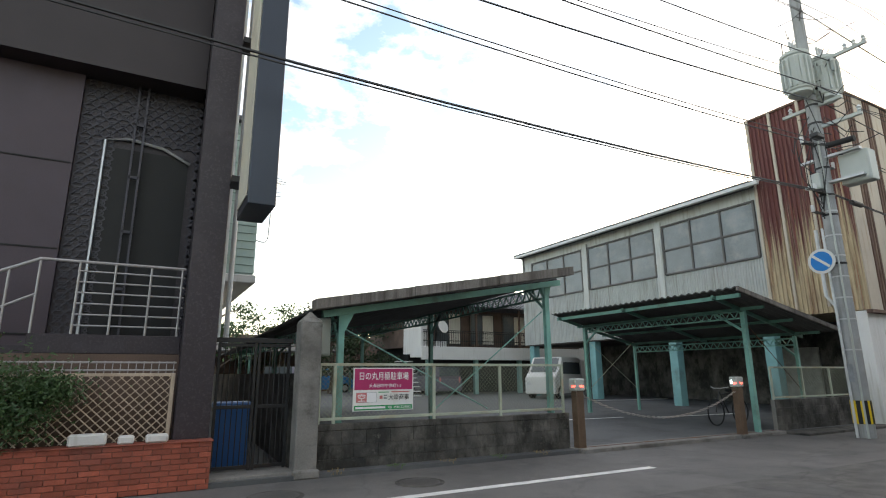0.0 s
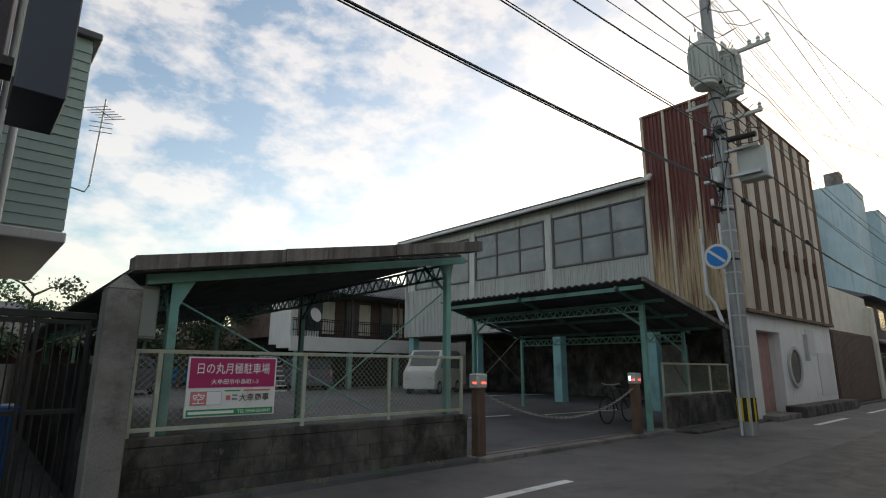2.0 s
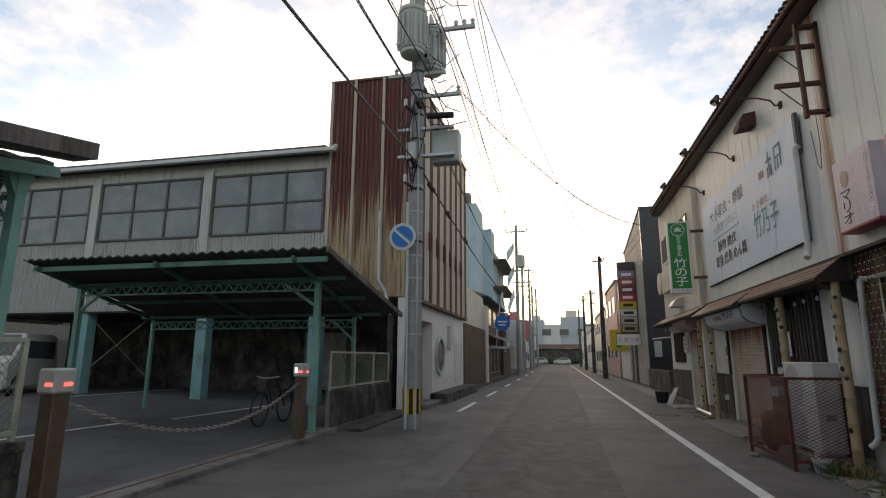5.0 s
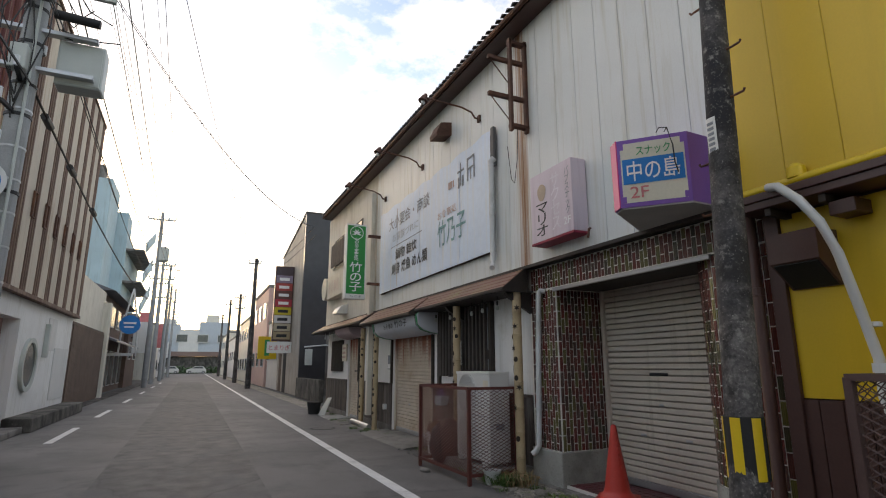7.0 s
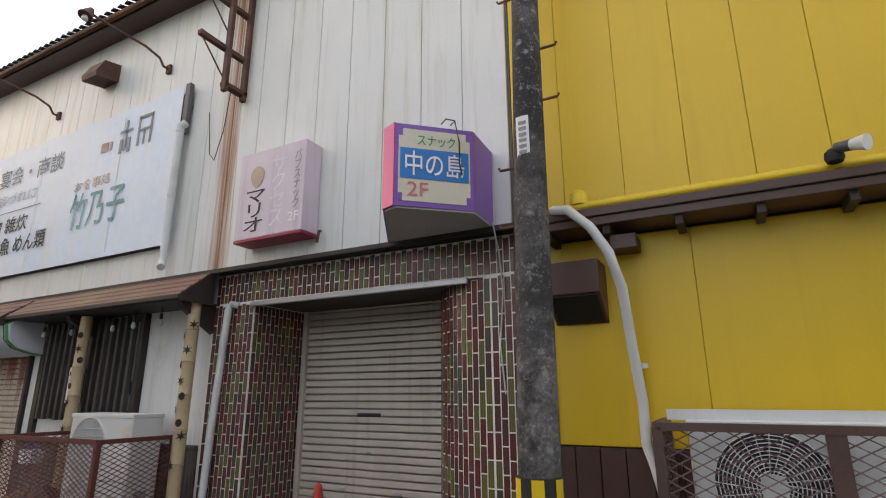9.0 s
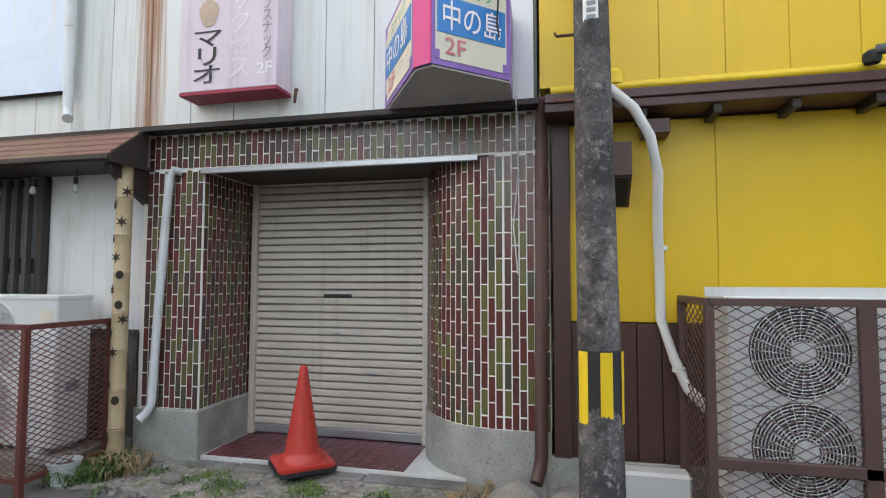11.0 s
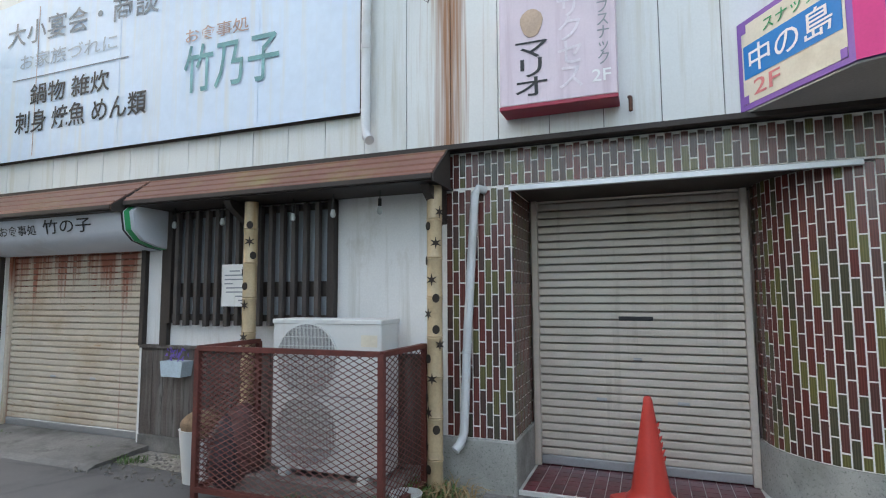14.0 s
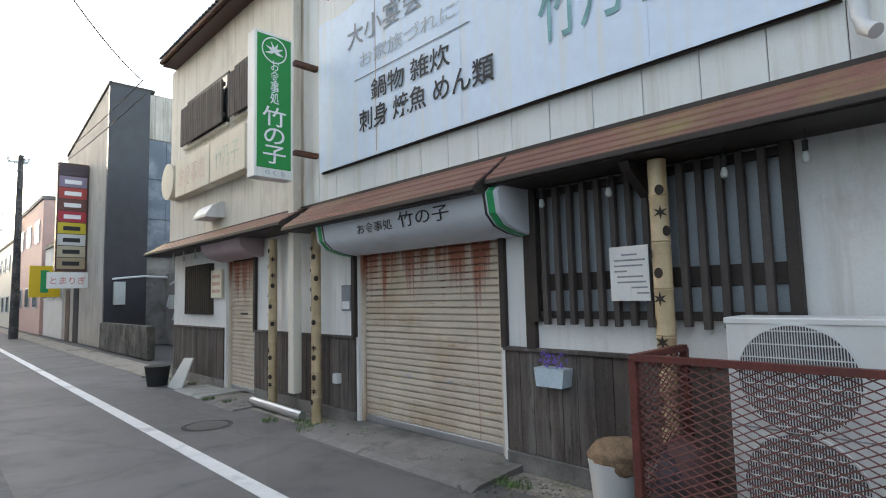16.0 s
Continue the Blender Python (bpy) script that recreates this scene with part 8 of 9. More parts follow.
for x0, x1, h in ((-0.72, -0.32, 0.14), (0.1, 0.36, 0.1), (-0.2, -0.02, 0.1)):
    single("white_trough", box(x0, x1, 8.04, 8.2, 0.6, 0.6 + h, 0.02), HOUSEWHITE, "small white plant trough on the brick wall", "trough", "wall troughs")
# shrub over the wall
shrub = thing("shrub", (-1.7, 8.15, 0.5), "dark green garden shrub hanging over the brick wall", "shrub")
sb, rs_ = bmesh.new(), random.Random(21)
for i in range(7000):
    k = rs_.choice(((-1.35, 8.1, 1.35, 0.75, 0.34), (-1.75, 8.15, 1.2, 0.7, 0.55), (-1.3, 8.05, 0.95, 0.5, 0.35), (-2.2, 8.15, 1.3, 0.6, 0.6), (-1.0, 8.1, 1.25, 0.4, 0.22)))
    c = Vector((k[0] + rs_.gauss(0, 0.42) * k[3], k[1] + rs_.gauss(0, 0.3) * 0.5, k[2] + rs_.gauss(0, 0.42) * k[4]))
    u = Vector((rs_.gauss(0, 1), rs_.gauss(0, 1), rs_.gauss(0, 1))).normalized() * rs_.uniform(0.02, 0.045)
    w = u.cross(Vector((rs_.gauss(0, 1), rs_.gauss(0, 1), rs_.gauss(0, 1)))).normalized() * 0.012
    sb.faces.new([sb.verts.new(c - u), sb.verts.new(c + w), sb.verts.new(c + u), sb.verts.new(c - w)])
part("foliage", sb, LEAF, shrub)
st = bmesh.new()
for i in range(7):
    tube(st, [(-1.8, 8.2, 0.4), (-1.8 + rs_.uniform(-0.4, 0.4), 8.15, 0.9), (-1.8 + rs_.uniform(-0.7, 0.7), 8.1, 1.4)], [0.02, 0.014, 0.006], 5)
part("stems", st, TRUNK, shrub)

# blade sign on the pillar
vs = thing("blade_sign", (1.05, 7.9, 3.6), "tall blue-grey blade sign box on iron arms", "sign")
VS = mat("blue_grey_sign", (0.028, 0.036, 0.052), 0.35, metal=0.2, var=0.1, scale=2, bump=0.02)
part("box", box(0.96, 1.32, 7.1, 8.06, 3.62, 9.4, 0.01), VS, vs)
part("face", box(0.945, 0.958, 7.2, 8.0, 3.75, 9.3), SIGNIVORY, vs, "pale sign face")
for z in (4.2, 6.5, 8.4):
    part("arm", box(0.84, 1.0, 8.02, 8.4, z, z + 0.09), IRON, vs)
pp = thing("wall_pipe", (0.92, 8.9, 0.5), "white drain pipes up the corner building", "pipe")
for x in (0.93, 1.05):
    part("pipe", rod(bmesh.new(), (x, 8.95, 1.9), (x, 8.95, 9.2), 0.04, seg=10), PVC, pp, "", True)

# pale green building behind
gh = thing("apartment_house", (1.5, 13.7, 0), "pale green clapboard house with an overhanging upper storey", "house")
PALEG = mat("pale_green_siding", (0.4, 0.52, 0.47), 0.7, var=0.08, scale=0.8, stain=(0.33, 0.42, 0.38), stain_amt=0.3, streak=True, bump=0.05)
part("upper_storey", box(0.9, 2.1, 13.7, 19.5, 3.8, 7.75), PALEG, gh)
z = 3.85
while z < 7.6:
    part("clapboard", extrude(bmesh.new(), [(0.9, 13.685, z), (2.115, 13.685, z), (2.115, 13.66, z), (0.9, 13.66, z)], (0, 0.02, 0.19)), PALEG, gh)
    z += 0.2
part("eave_band", box(0.9, 2.16, 13.6, 19.6, 3.6, 3.8, 0.02), HOUSEWHITE, gh)
part("roof_edge", box(0.9, 2.24, 13.55, 19.6, 7.75, 7.9, 0.02), ROOFTILE, gh)
part("lower_wall", box(0.9, 1.2, 14.1, 19.5, 0, 3.6), CREAM, gh)
an = thing("tv_antenna", (2.12, 13.75, 4.7), "thin television antenna on a bent mast at the house corner", "antenna")
part("mast", tube(bmesh.new(), [(2.08, 13.75, 4.72), (2.34, 13.72, 4.66), (2.4, 13.7, 4.8), (2.46, 13.65, 6.6)], 0.016, 6), ALU, an)
part("boom", rod(bmesh.new(), (2.28, 13.46, 6.3), (2.66, 13.84, 6.3), 0.011, seg=6), ALU, an)
for k in range(6):
    c_ = Vector((2.28, 13.46, 6.3)).lerp(Vector((2.66, 13.84, 6.3)), k / 5)
    part("element", rod(bmesh.new(), c_ + Vector((0.17, -0.18, 0)), c_ - Vector((0.17, -0.18, 0)), 0.008, seg=5), ALU, an)
for z in (5.9, 6.0, 6.1):
    part("element", rod(bmesh.new(), (2.26, 13.72, z), (2.63, 13.6, z), 0.008, seg=5), ALU, an)
setting("side_house", box(-4, -2.0 + 2.2, 28.5, 34, 0, 5.5), CREAM, "cream house along the side lane", "wall")

# ---- utility pole with transformers ----
NP = (14.25, 6.6)
up = thing("utility_pole", (*NP, 0), "grey concrete utility pole with a transformer and cables", "pole")
part("shaft", rod(bmesh.new(), (NP[0], NP[1], -0.1), (NP[0] + 0.1, NP[1] - 0.05, 13.2), 0.19, 0.12, 24), POLE, up, "", True)
gb = bmesh.new()
lathe(gb, (NP[0], NP[1], 0.3), [(0.2, 0), (0.2, 0.5)], 28)
part("guard_band", gb, RUBBER, up, "black guard band", True)
for k in range(9):
    a = radians(10 + 40 * k)
    s = [(NP[0] + 0.203 * math.cos(a + da), NP[1] + 0.203 * math.sin(a + da)) for da in (-0.14, 0.0, 0.14)]
    q = bmesh.new()
    lo = [q.verts.new((px, py, 0.302)) for px, py in s]
    hi = [q.verts.new((px, py, 0.798)) for px, py in s]
    for i in range(2):
        q.faces.new((lo[i], lo[i + 1], hi[i + 1], hi[i]))
    part("yellow_stripe", q, YELLOWP, up)
part("side_conduit", tube(bmesh.new(), [(NP[0] - 0.2, NP[1] + 0.08, 0.0), (NP[0] - 0.2, NP[1] + 0.08, 2.0), (NP[0] - 0.19, NP[1] + 0.1, 4.8)], 0.03, 8), PVC, up, "", True)
for x, y, z in ((NP[0] - 0.34, NP[1] + 0.0, 8.22), (NP[0] + 0.3, NP[1] - 0.3, 8.1)):
    tr_ = part("transformer", lathe(bmesh.new(), (x, y, z), [(0.2, 0), (0.27, 0.05), (0.27, 0.12), (0.30, 0.15), (0.3, 1.05), (0.33, 1.08), (0.33, 1.16), (0.24, 1.22), (0.1, 1.26)], 24), GREYBOX, up, "grey pole transformer", True)
    for k in range(16):
        a = 2 * math.pi * k / 16
        fin = beam(bmesh.new(), (x + 0.29 * math.cos(a), y + 0.29 * math.sin(a), z + 0.6), (x + 0.36 * math.cos(a), y + 0.36 * math.sin(a), z + 0.6), 0.035, 0.8)
        part("fin", fin, GREYBOX, tr_)
    part("hanger", box(x, NP[0], y - 0.04, y + 0.12, z + 0.3, z + 0.38), IRON, tr_)
    part("hanger", box(x, NP[0], y - 0.04, y + 0.12, z + 0.9, z + 0.98), IRON, tr_)
    for k in range(3):
        part("bushing", rod(bmesh.new(), (x - 0.12 + 0.12 * k, y, z + 1.3), (x - 0.12 + 0.12 * k, y, z + 1.52), 0.032, seg=8), PVC, tr_)


def crossarm(parent, z, y0, y1, pins):
    part("crossarm", beam(bmesh.new(), (NP[0] + 0.07, y0, z), (NP[0] + 0.07, y1, z), 0.08, 0.08), GREYBOX, parent)
    for y in pins:
        part("insulator", lathe(bmesh.new(), (NP[0] + 0.07, y, z + 0.04), [(0.02, 0), (0.05, 0.03), (0.03, 0.08), (0.055, 0.11), (0.02, 0.17)], 10), PVC, parent, "", True)


crossarm(up, 9.1, 5.2, 6.7, (5.25, 5.45, 5.65))
crossarm(up, 8.0, 5.9, 7.3, (6.0, 7.1))
crossarm(up, 7.42, 5.55, 6.7, (5.6,))
for y in (5.95, 6.2):
    part("fuse_cutout", lathe(bmesh.new(), (NP[0] + 0.05, y, 8.72), [(0.03, 0), (0.055, 0.04), (0.05, 0.24), (0.065, 0.26), (0.03, 0.34)], 10), GREYBOX, up, "grey fuse cutout", True)
crossarm(up, 12.2, 5.6, 7.6, (5.7, 6.2, 7.0, 7.5))
cbx = part("switch_cabinet", box(14.35, 14.7, 5.6, 6.24, 5.8, 6.56, 0.02), GREYBOX, up, "pale grey switch cabinet on arms")
part("cabinet_door", box(14.335, 14.35, 5.63, 6.21, 5.83, 6.53, 0.006), GREYBOX, cbx)
for z in (5.9, 6.55):
    part("cabinet_arm", box(14.2, 14.34, 5.7, 7.0, z, z + 0.06), ALU, up)
for z in (1.9, 2.6, 3.1, 3.6, 4.1, 4.6, 5.2, 5.6):
    part("band_strap", lathe(bmesh.new(), (NP[0] + 0.0076 * z, NP[1] - 0.004 * z, z), [(0.19 - 0.0045 * z, 0), (0.193 - 0.0045 * z, 0.003), (0.193 - 0.0045 * z, 0.03), (0.19 - 0.0045 * z, 0.033)], 20), ALU, up)
for z in (2.2, 3.3, 4.4, 5.4, 7.0, 8.0):
    part("step_bolt", rod(bmesh.new(), (NP[0] + 0.15, NP[1], z), (NP[0] + 0.34, NP[1], z + 0.01), 0.01, seg=6), RUST, up)
pb = part("cable_pipe", tube(bmesh.new(), [(NP[0] - 0.16, NP[1] - 0.12, 0.0), (NP[0] - 0.15, NP[1] - 0.12, 7.2)], 0.022, 6), GREYBOX, up)
tang, rt = bmesh.new(), random.Random(4)
for i in range(34):
    p0 = Vector((NP[0] + rt.uniform(-0.3, 0.3), NP[1] + rt.uniform(-0.5, 0.4), rt.uniform(6.8, 10.6)))
    p2 = p0 + Vector((rt.uniform(-0.5, 0.5), rt.uniform(-0.8, 0.4), rt.uniform(-0.6, 0.3)))
    tube(tang, [p0, (p0 + p2) / 2 - Vector((0, 0, rt.uniform(0.05, 0.3))), p2], 0.012, 4)
tagged(part("cable_tangle", tang, WIRE, up), kind="stuff")
part("pole_splice", box(NP[0] - 0.5, NP[0] - 0.15, 6.3, 6.5, 7.0, 7.12, 0.02), WIRE, up)
part("scribble", flat((NP[0] - 0.2, NP[1] + 0.06, 1.2), (0, -1, 0), uz, 0.12, 0.4, 0.006), INKGREY, up)

ns = thing("no_parking_sign", (14.02, 6.7, 3.7), "round blue and white no parking sign on the pole", "sign")
part("disc", rod(bmesh.new(), (13.96, 6.78, 4.0), (13.98, 6.78, 4.0), 0.3, seg=36), WHITEPL, ns)
part("blue_disc", rod(bmesh.new(), (13.95, 6.78, 4.0), (13.962, 6.78, 4.0), 0.235, seg=36), SIGNBLUE, ns)
part("slash", beam(bmesh.new(), (13.946, 6.95, 4.15), (13.946, 6.61, 3.85), 0.012, 0.06), WHITEPL, ns)
part("clamp", box(13.98, 14.1, 6.68, 6.8, 3.95, 4.05), ALU, ns)

# bands, brackets and looped wires on the pole
rpc = random.Random(31)
for z in (3.9, 5.1, 5.6, 6.3, 6.9, 7.5, 8.0):
    rr_p = 0.19 - 0.07 * z / 13.3
    px_, py_ = NP[0] + 0.1 * z / 13.3, NP[1] - 0.05 * z / 13.3
    part("steel_band", lathe(bmesh.new(), (px_, py_, z), [(rr_p + 0.001, 0), (rr_p + 0.012, 0.004), (rr_p + 0.012, 0.05), (rr_p + 0.001, 0.054)], 20), IRON, up)
for z, dx, dy in ((5.15, -0.45, 0.1), (5.65, -0.5, -0.05), (6.35, 0.42, -0.1), (6.95, -0.4, 0.12)):
    part("side_bracket", beam(bmesh.new(), (NP[0], NP[1], z), (NP[0] + dx, NP[1] + dy, z + 0.04), 0.05, 0.05), IRON, up)
    part("insulator", rod(bmesh.new(), (NP[0] + dx, NP[1] + dy, z + 0.04), (NP[0] + dx, NP[1] + dy, z + 0.2), 0.04, seg=8), PVC, up)
part("junction_box", box(NP[0] - 0.34, NP[0] - 0.16, NP[1] - 0.1, NP[1] + 0.12, 5.75, 6.15, 0.015), GREYBOX, up)
part("cable_closure", rod(bmesh.new(), (NP[0] - 0.3, NP[1] - 0.35, 6.75), (NP[0] - 0.3, NP[1] - 0.95, 6.72), 0.07, seg=12), RUBBER, up, "black cable closure", True)
for k in range(7):
    z0_, z1_ = rpc.uniform(5.0, 7.0), rpc.uniform(7.0, 8.6)
    ox, oy = rpc.uniform(-0.45, -0.15), rpc.uniform(-0.4, 0.3)
    part("looped_wire", tube(bmesh.new(), [(NP[0] - 0.12, NP[1], z1_), (NP[0] + ox, NP[1] + oy, (z0_ + z1_) / 2 + 0.2), (NP[0] + ox, NP[1] + oy, (z0_ + z1_) / 2 - 0.3), (NP[0] - 0.14, NP[1] + 0.02, z0_)], 0.011, 5), WIRE, up)

# overhead cables
def cable(p0, p1, drop, r, label="black overhead cable sagging along the street"):
    return single("overhead_cable", tube(bmesh.new(), sag(p0, p1, drop, 18), r, 5), WIRE, label, "cable", "overhead cables")


FP = (48.4, 6.8)
WP = (-24.0, 7.2)
for y, z, z2, d, r in ((5.4, 7.6, 7.6, 0.7, 0.012), (5.15, 9.95, 10.0, 0.6, 0.01), (5.65, 9.95, 10.0, 0.6, 0.01), (6.3, 8.0, 8.0, 0.8, 0.016), (5.7, 12.4, 12.4, 0.6, 0.009), (7.0, 12.4, 12.4, 0.6, 0.009), (7.5, 12.4, 12.4, 0.6, 0.009), (6.2, 10.4, 10.2, 0.5, 0.009), (6.4, 10.7, 10.4, 0.5, 0.009), (6.0, 9.0, 8.8, 0.7, 0.012), (6.9, 9.3, 9.0, 0.8, 0.01)):
    cable((NP[0], y, z), (WP[0], y + 0.5, z2), d, r)
    cable((NP[0], y, z), (FP[0], y + 0.2, z2), d * 0.9, r * 0.9)
for y, z, z2, d, r in ((6.5, 5.7, 7.25, 0.885, 0.02), (6.46, 5.64, 7.15, 0.9, 0.012), (6.2, 6.72, 7.9, 0.85, 0.012), (6.35, 6.95, 8.1, 0.85, 0.01)):
    cable((NP[0], y, z), (WP[0], y, z2), d, r)
    cable((NP[0], y, z), (FP[0], 6.8, z + 0.3), 0.68, r)
for p1, z in (((24.0, 0.3, 6.4), 7.5), ((23.9, 0.28, 6.35), 7.45)):
    cable((NP[0] + 0.05, 5.55, z), p1, 0.7, 0.007, "thin service cable across the street")
for x, y, z in ((15.3, 6.51, 5.6), (17.6, 6.53, 5.49), (20.6, 6.55, 5.37)):
    single("cable_splice", rod(bmesh.new(), (x, y, z), (x + 0.45, y + 0.003, z - 0.016), 0.065, seg=8), WIRE, "black splice closure on the cable", "cable", "splices")
cable((43.8, 0.4, 7.6), (24.0, 0.25, 6.4), 0.3, 0.012)
cable((43.8, 0.45, 7.2), (24.0, 0.2, 6.1), 0.3, 0.012)
cable((43.8, 0.4, 8.6), (NP[0], 5.15, 10.0), 0.8, 0.009, "thin cable crossing the street")

# ---- street beyond: north side ----
def windows_on(parent, x0, x1, y, z0, z1, nx_, nz_, w, h, m=WINGLASS):
    for i in range(nx_):
        for j in range(nz_):
            cx = x0 + (x1 - x0) * (i + 0.5) / nx_
            cz = z0 + (z1 - z0) * (j + 0.5) / nz_
            f = part("window", box(cx - w / 2 - 0.06, cx + w / 2 + 0.06, y - 0.06, y, cz - h / 2 - 0.06, cz + h / 2 + 0.06), ALU, parent)
            part("pane", box(cx - w / 2, cx + w / 2, y - 0.075, y - 0.06, cz - h / 2, cz + h / 2), m, f)


n1 = thing("shop_house", (31, 8, 0), "low cream shop with a dark brown boarded front", "house")
part("brown_front", box(27.2, 34.5, 7.75, 14, 0.0, 3.0), HOUSEWOOD, n1)
part("cream_upper", box(27.0, 35.0, 7.9, 14, 3.0, 4.9), CREAM, n1)
part("end_pier", box(34.5, 35.1, 7.6, 14, 0.0, 4.4), CREAM, n1)
part("rooftop_unit", box(27.4, 28.0, 8.6, 9.2, 4.9, 5.7), WHITEPL, n1)
x = 27.3
while x < 34.4:
    part("board", box(x, x + 0.17, 7.72, 7.75, 0.1, 2.9), HOUSEWOOD, n1)
    x += 0.2
rs2 = thing("round_bar_sign", (38.4, 7.2, 3.0), "round blue bar sign hung in a white pole frame", "sign")
part("disc", rod(bmesh.new(), (38.3, 7.1, 3.65), (38.5, 7.1, 3.65), 0.5, seg=28), SIGNBLUE, rs2)
part("mark", box(38.28, 38.3, 6.8, 7.4, 3.68, 3.78), INKWHITE, rs2)
part("mark", box(38.28, 38.3, 6.9, 7.35, 3.48, 3.56), INKWHITE, rs2)
for dy in (-0.35, 0.35):
    part("strut", tube(bmesh.new(), [(38.4, 7.1 + dy * 1.2, 2.0), (38.4, 7.1 + dy, 3.6), (38.4, 7.1, 5.6)], 0.05, 6), HOUSEWHITE, rs2)
part("base_arm", box(38.2, 38.6, 6.8, 9.0, 2.0, 2.15), HOUSEWHITE, rs2)
n2 = thing("shop_house", (40, 8, 0), "dark wooden two-storey shop houses with small signs", "house")
part("wall", box(35.6, 47.0, 8.2, 15, 0.0, 5.2), HOUSEWOOD, n2)
part("roof", extrude(bmesh.new(), [(35.4, 7.6, 5.1), (35.4, 11.5, 6.6), (35.4, 15.4, 5.1)], (12, 0, 0)), ROOFTILE, n2)
part("lower_eave", extrude(bmesh.new(), [(35.4, 7.3, 2.7), (35.4, 8.2, 3.1), (35.4, 8.2, 2.95), (35.4, 7.3, 2.6)], (11.6, 0, 0)), ROOFTILE, n2)
windows_on(n2, 36, 47, 8.2, 3.3, 5.0, 4, 1, 1.4, 1.0)
windows_on(n2, 36, 47, 8.2, 0.2, 2.5, 5, 1, 1.2, 1.8, BLACK)
tw = thing("apartment_building", (60, 12, 0), "pale blue concrete apartment building with stair tower and outside stairs", "building")
part("tower", box(56.5, 61.5, 11.4, 15.0, 0.0, 17.2), BLUEGREY, tw)
part("tank", box(58.5, 59.8, 12.4, 13.6, 17.2, 19.0), CONC, tw)
part("main_block", box(55.0, 56.5, 14.0, 24.0, 0.0, 13.0), BLUEGREY, tw)
part("side_block", box(61.5, 74.0, 10.4, 22, 0.0, 13.4), BLUEGREY, tw)
part("step_block", box(61.6, 65.0, 10.5, 22, 13.4, 15.6), BLUEGREY, tw)
for z in (3.2, 6.2, 9.2, 12.2):
    part("balcony", box(54.2, 55.0, 14.2, 23.8, z, z + 1.0), BLUEGREY, tw)
    part("stair_landing", box(61.6, 73.5, 8.9, 10.4, z - 0.2, z), CONC, tw)
    part("stair_wall", extrude(bmesh.new(), [(63.0, 8.8, z), (72.0, 8.8, z + 2.9), (72.0, 8.8, z + 3.9), (63.0, 8.8, z + 1.0)], (0, 0.12, 0)), BLUEGREY, tw)
    # Flush black plate: the balcony's inner shade as colour.
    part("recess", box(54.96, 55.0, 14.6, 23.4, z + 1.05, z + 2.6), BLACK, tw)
for y in (14.2, 17.4, 20.6, 23.6):
    part("fin_wall", box(54.2, 55.0, y, y + 0.2, 0.0, 13.0), BLUEGREY, tw)
part("roof_frame", box(55.0, 56.6, 14.0, 14.3, 15.4, 15.8), BLUEGREY, tw)
part("roof_post", box(55.0, 55.3, 14.0, 14.3, 13.0, 15.6), BLUEGREY, tw)


def far_pole(x, y, h, arms, label="distant grey utility pole with crossarms"):
    f = thing("utility_pole", (x, y, 0), label, "pole", "distant poles")
    part("shaft", rod(bmesh.new(), (x, y, 0), (x, y, h), 0.19, 0.11, 10), POLE if y > 3 else POLE_D, f, "", True)
    for z, a, b in arms:
        part("crossarm", box(x - 0.05, x + 0.05, y - a, y + b, z, z + 0.1), GREYBOX, f)
        for q in (-a, -a / 2, b):
            part("insulator", rod(bmesh.new(), (x, y + q, z + 0.1), (x, y + q, z + 0.28), 0.05, seg=6), PVC, f)
    return f


fp1 = far_pole(48.4, 6.8, 12.6, ((12.0, 0.9, 0.9), (8.6, 1.2, 0.4), (7.6, 1.2, 0.4)))
part("transformer", lathe(bmesh.new(), (48.4, 6.45, 8.9), [(0.25, 0), (0.35, 0.1), (0.35, 1.0), (0.2, 1.1)], 14), GREYBOX, fp1)
far_pole(68, 6.8, 12.0, ((11.4, 0.9, 0.9), (8.0, 1.0, 0.4)))
far_pole(57, 6.9, 10.5, ((10.0, 0.9, 0.9), (8.4, 0.9, 0.6), (7.2, 1.0, 0.4)))
far_pole(77, 6.9, 11.0, ((10.4, 0.9, 0.9), (7.5, 1.0, 0.4)))
far_pole(58, 0.3, 8.0, ((7.6, 0.4, 0.5), (6.6, 0.4, 0.4)), "dark wooden street pole")
far_pole(92, 0.3, 9.0, ((8.4, 0.5, 0.6),), "dark wooden street pole")
far_pole(88, 6.8, 12.0, ((11.4, 0.9, 0.9), (8.0, 1.0, 0.4)))
far_pole(43.8, 0.4, 8.8, ((8.4, 0.3, 0.5),), "dark wooden street pole")
far_pole(72, 0.4, 9.0, ((8.4, 0.3, 0.5),), "dark wooden street pole")
for z, d in ((12.2, 0.6), (8.6, 0.6), (7.6, 0.6)):
    cable((48.4, 6.2, z), (68, 6.2, z - 0.5), d, 0.02)
    cable((68, 6.2, z - 0.5), (88, 6.2, z - 0.5), d, 0.025)
cable((43.8, 0.4, 8.4), (72, 0.4, 8.5), 0.5, 0.02)


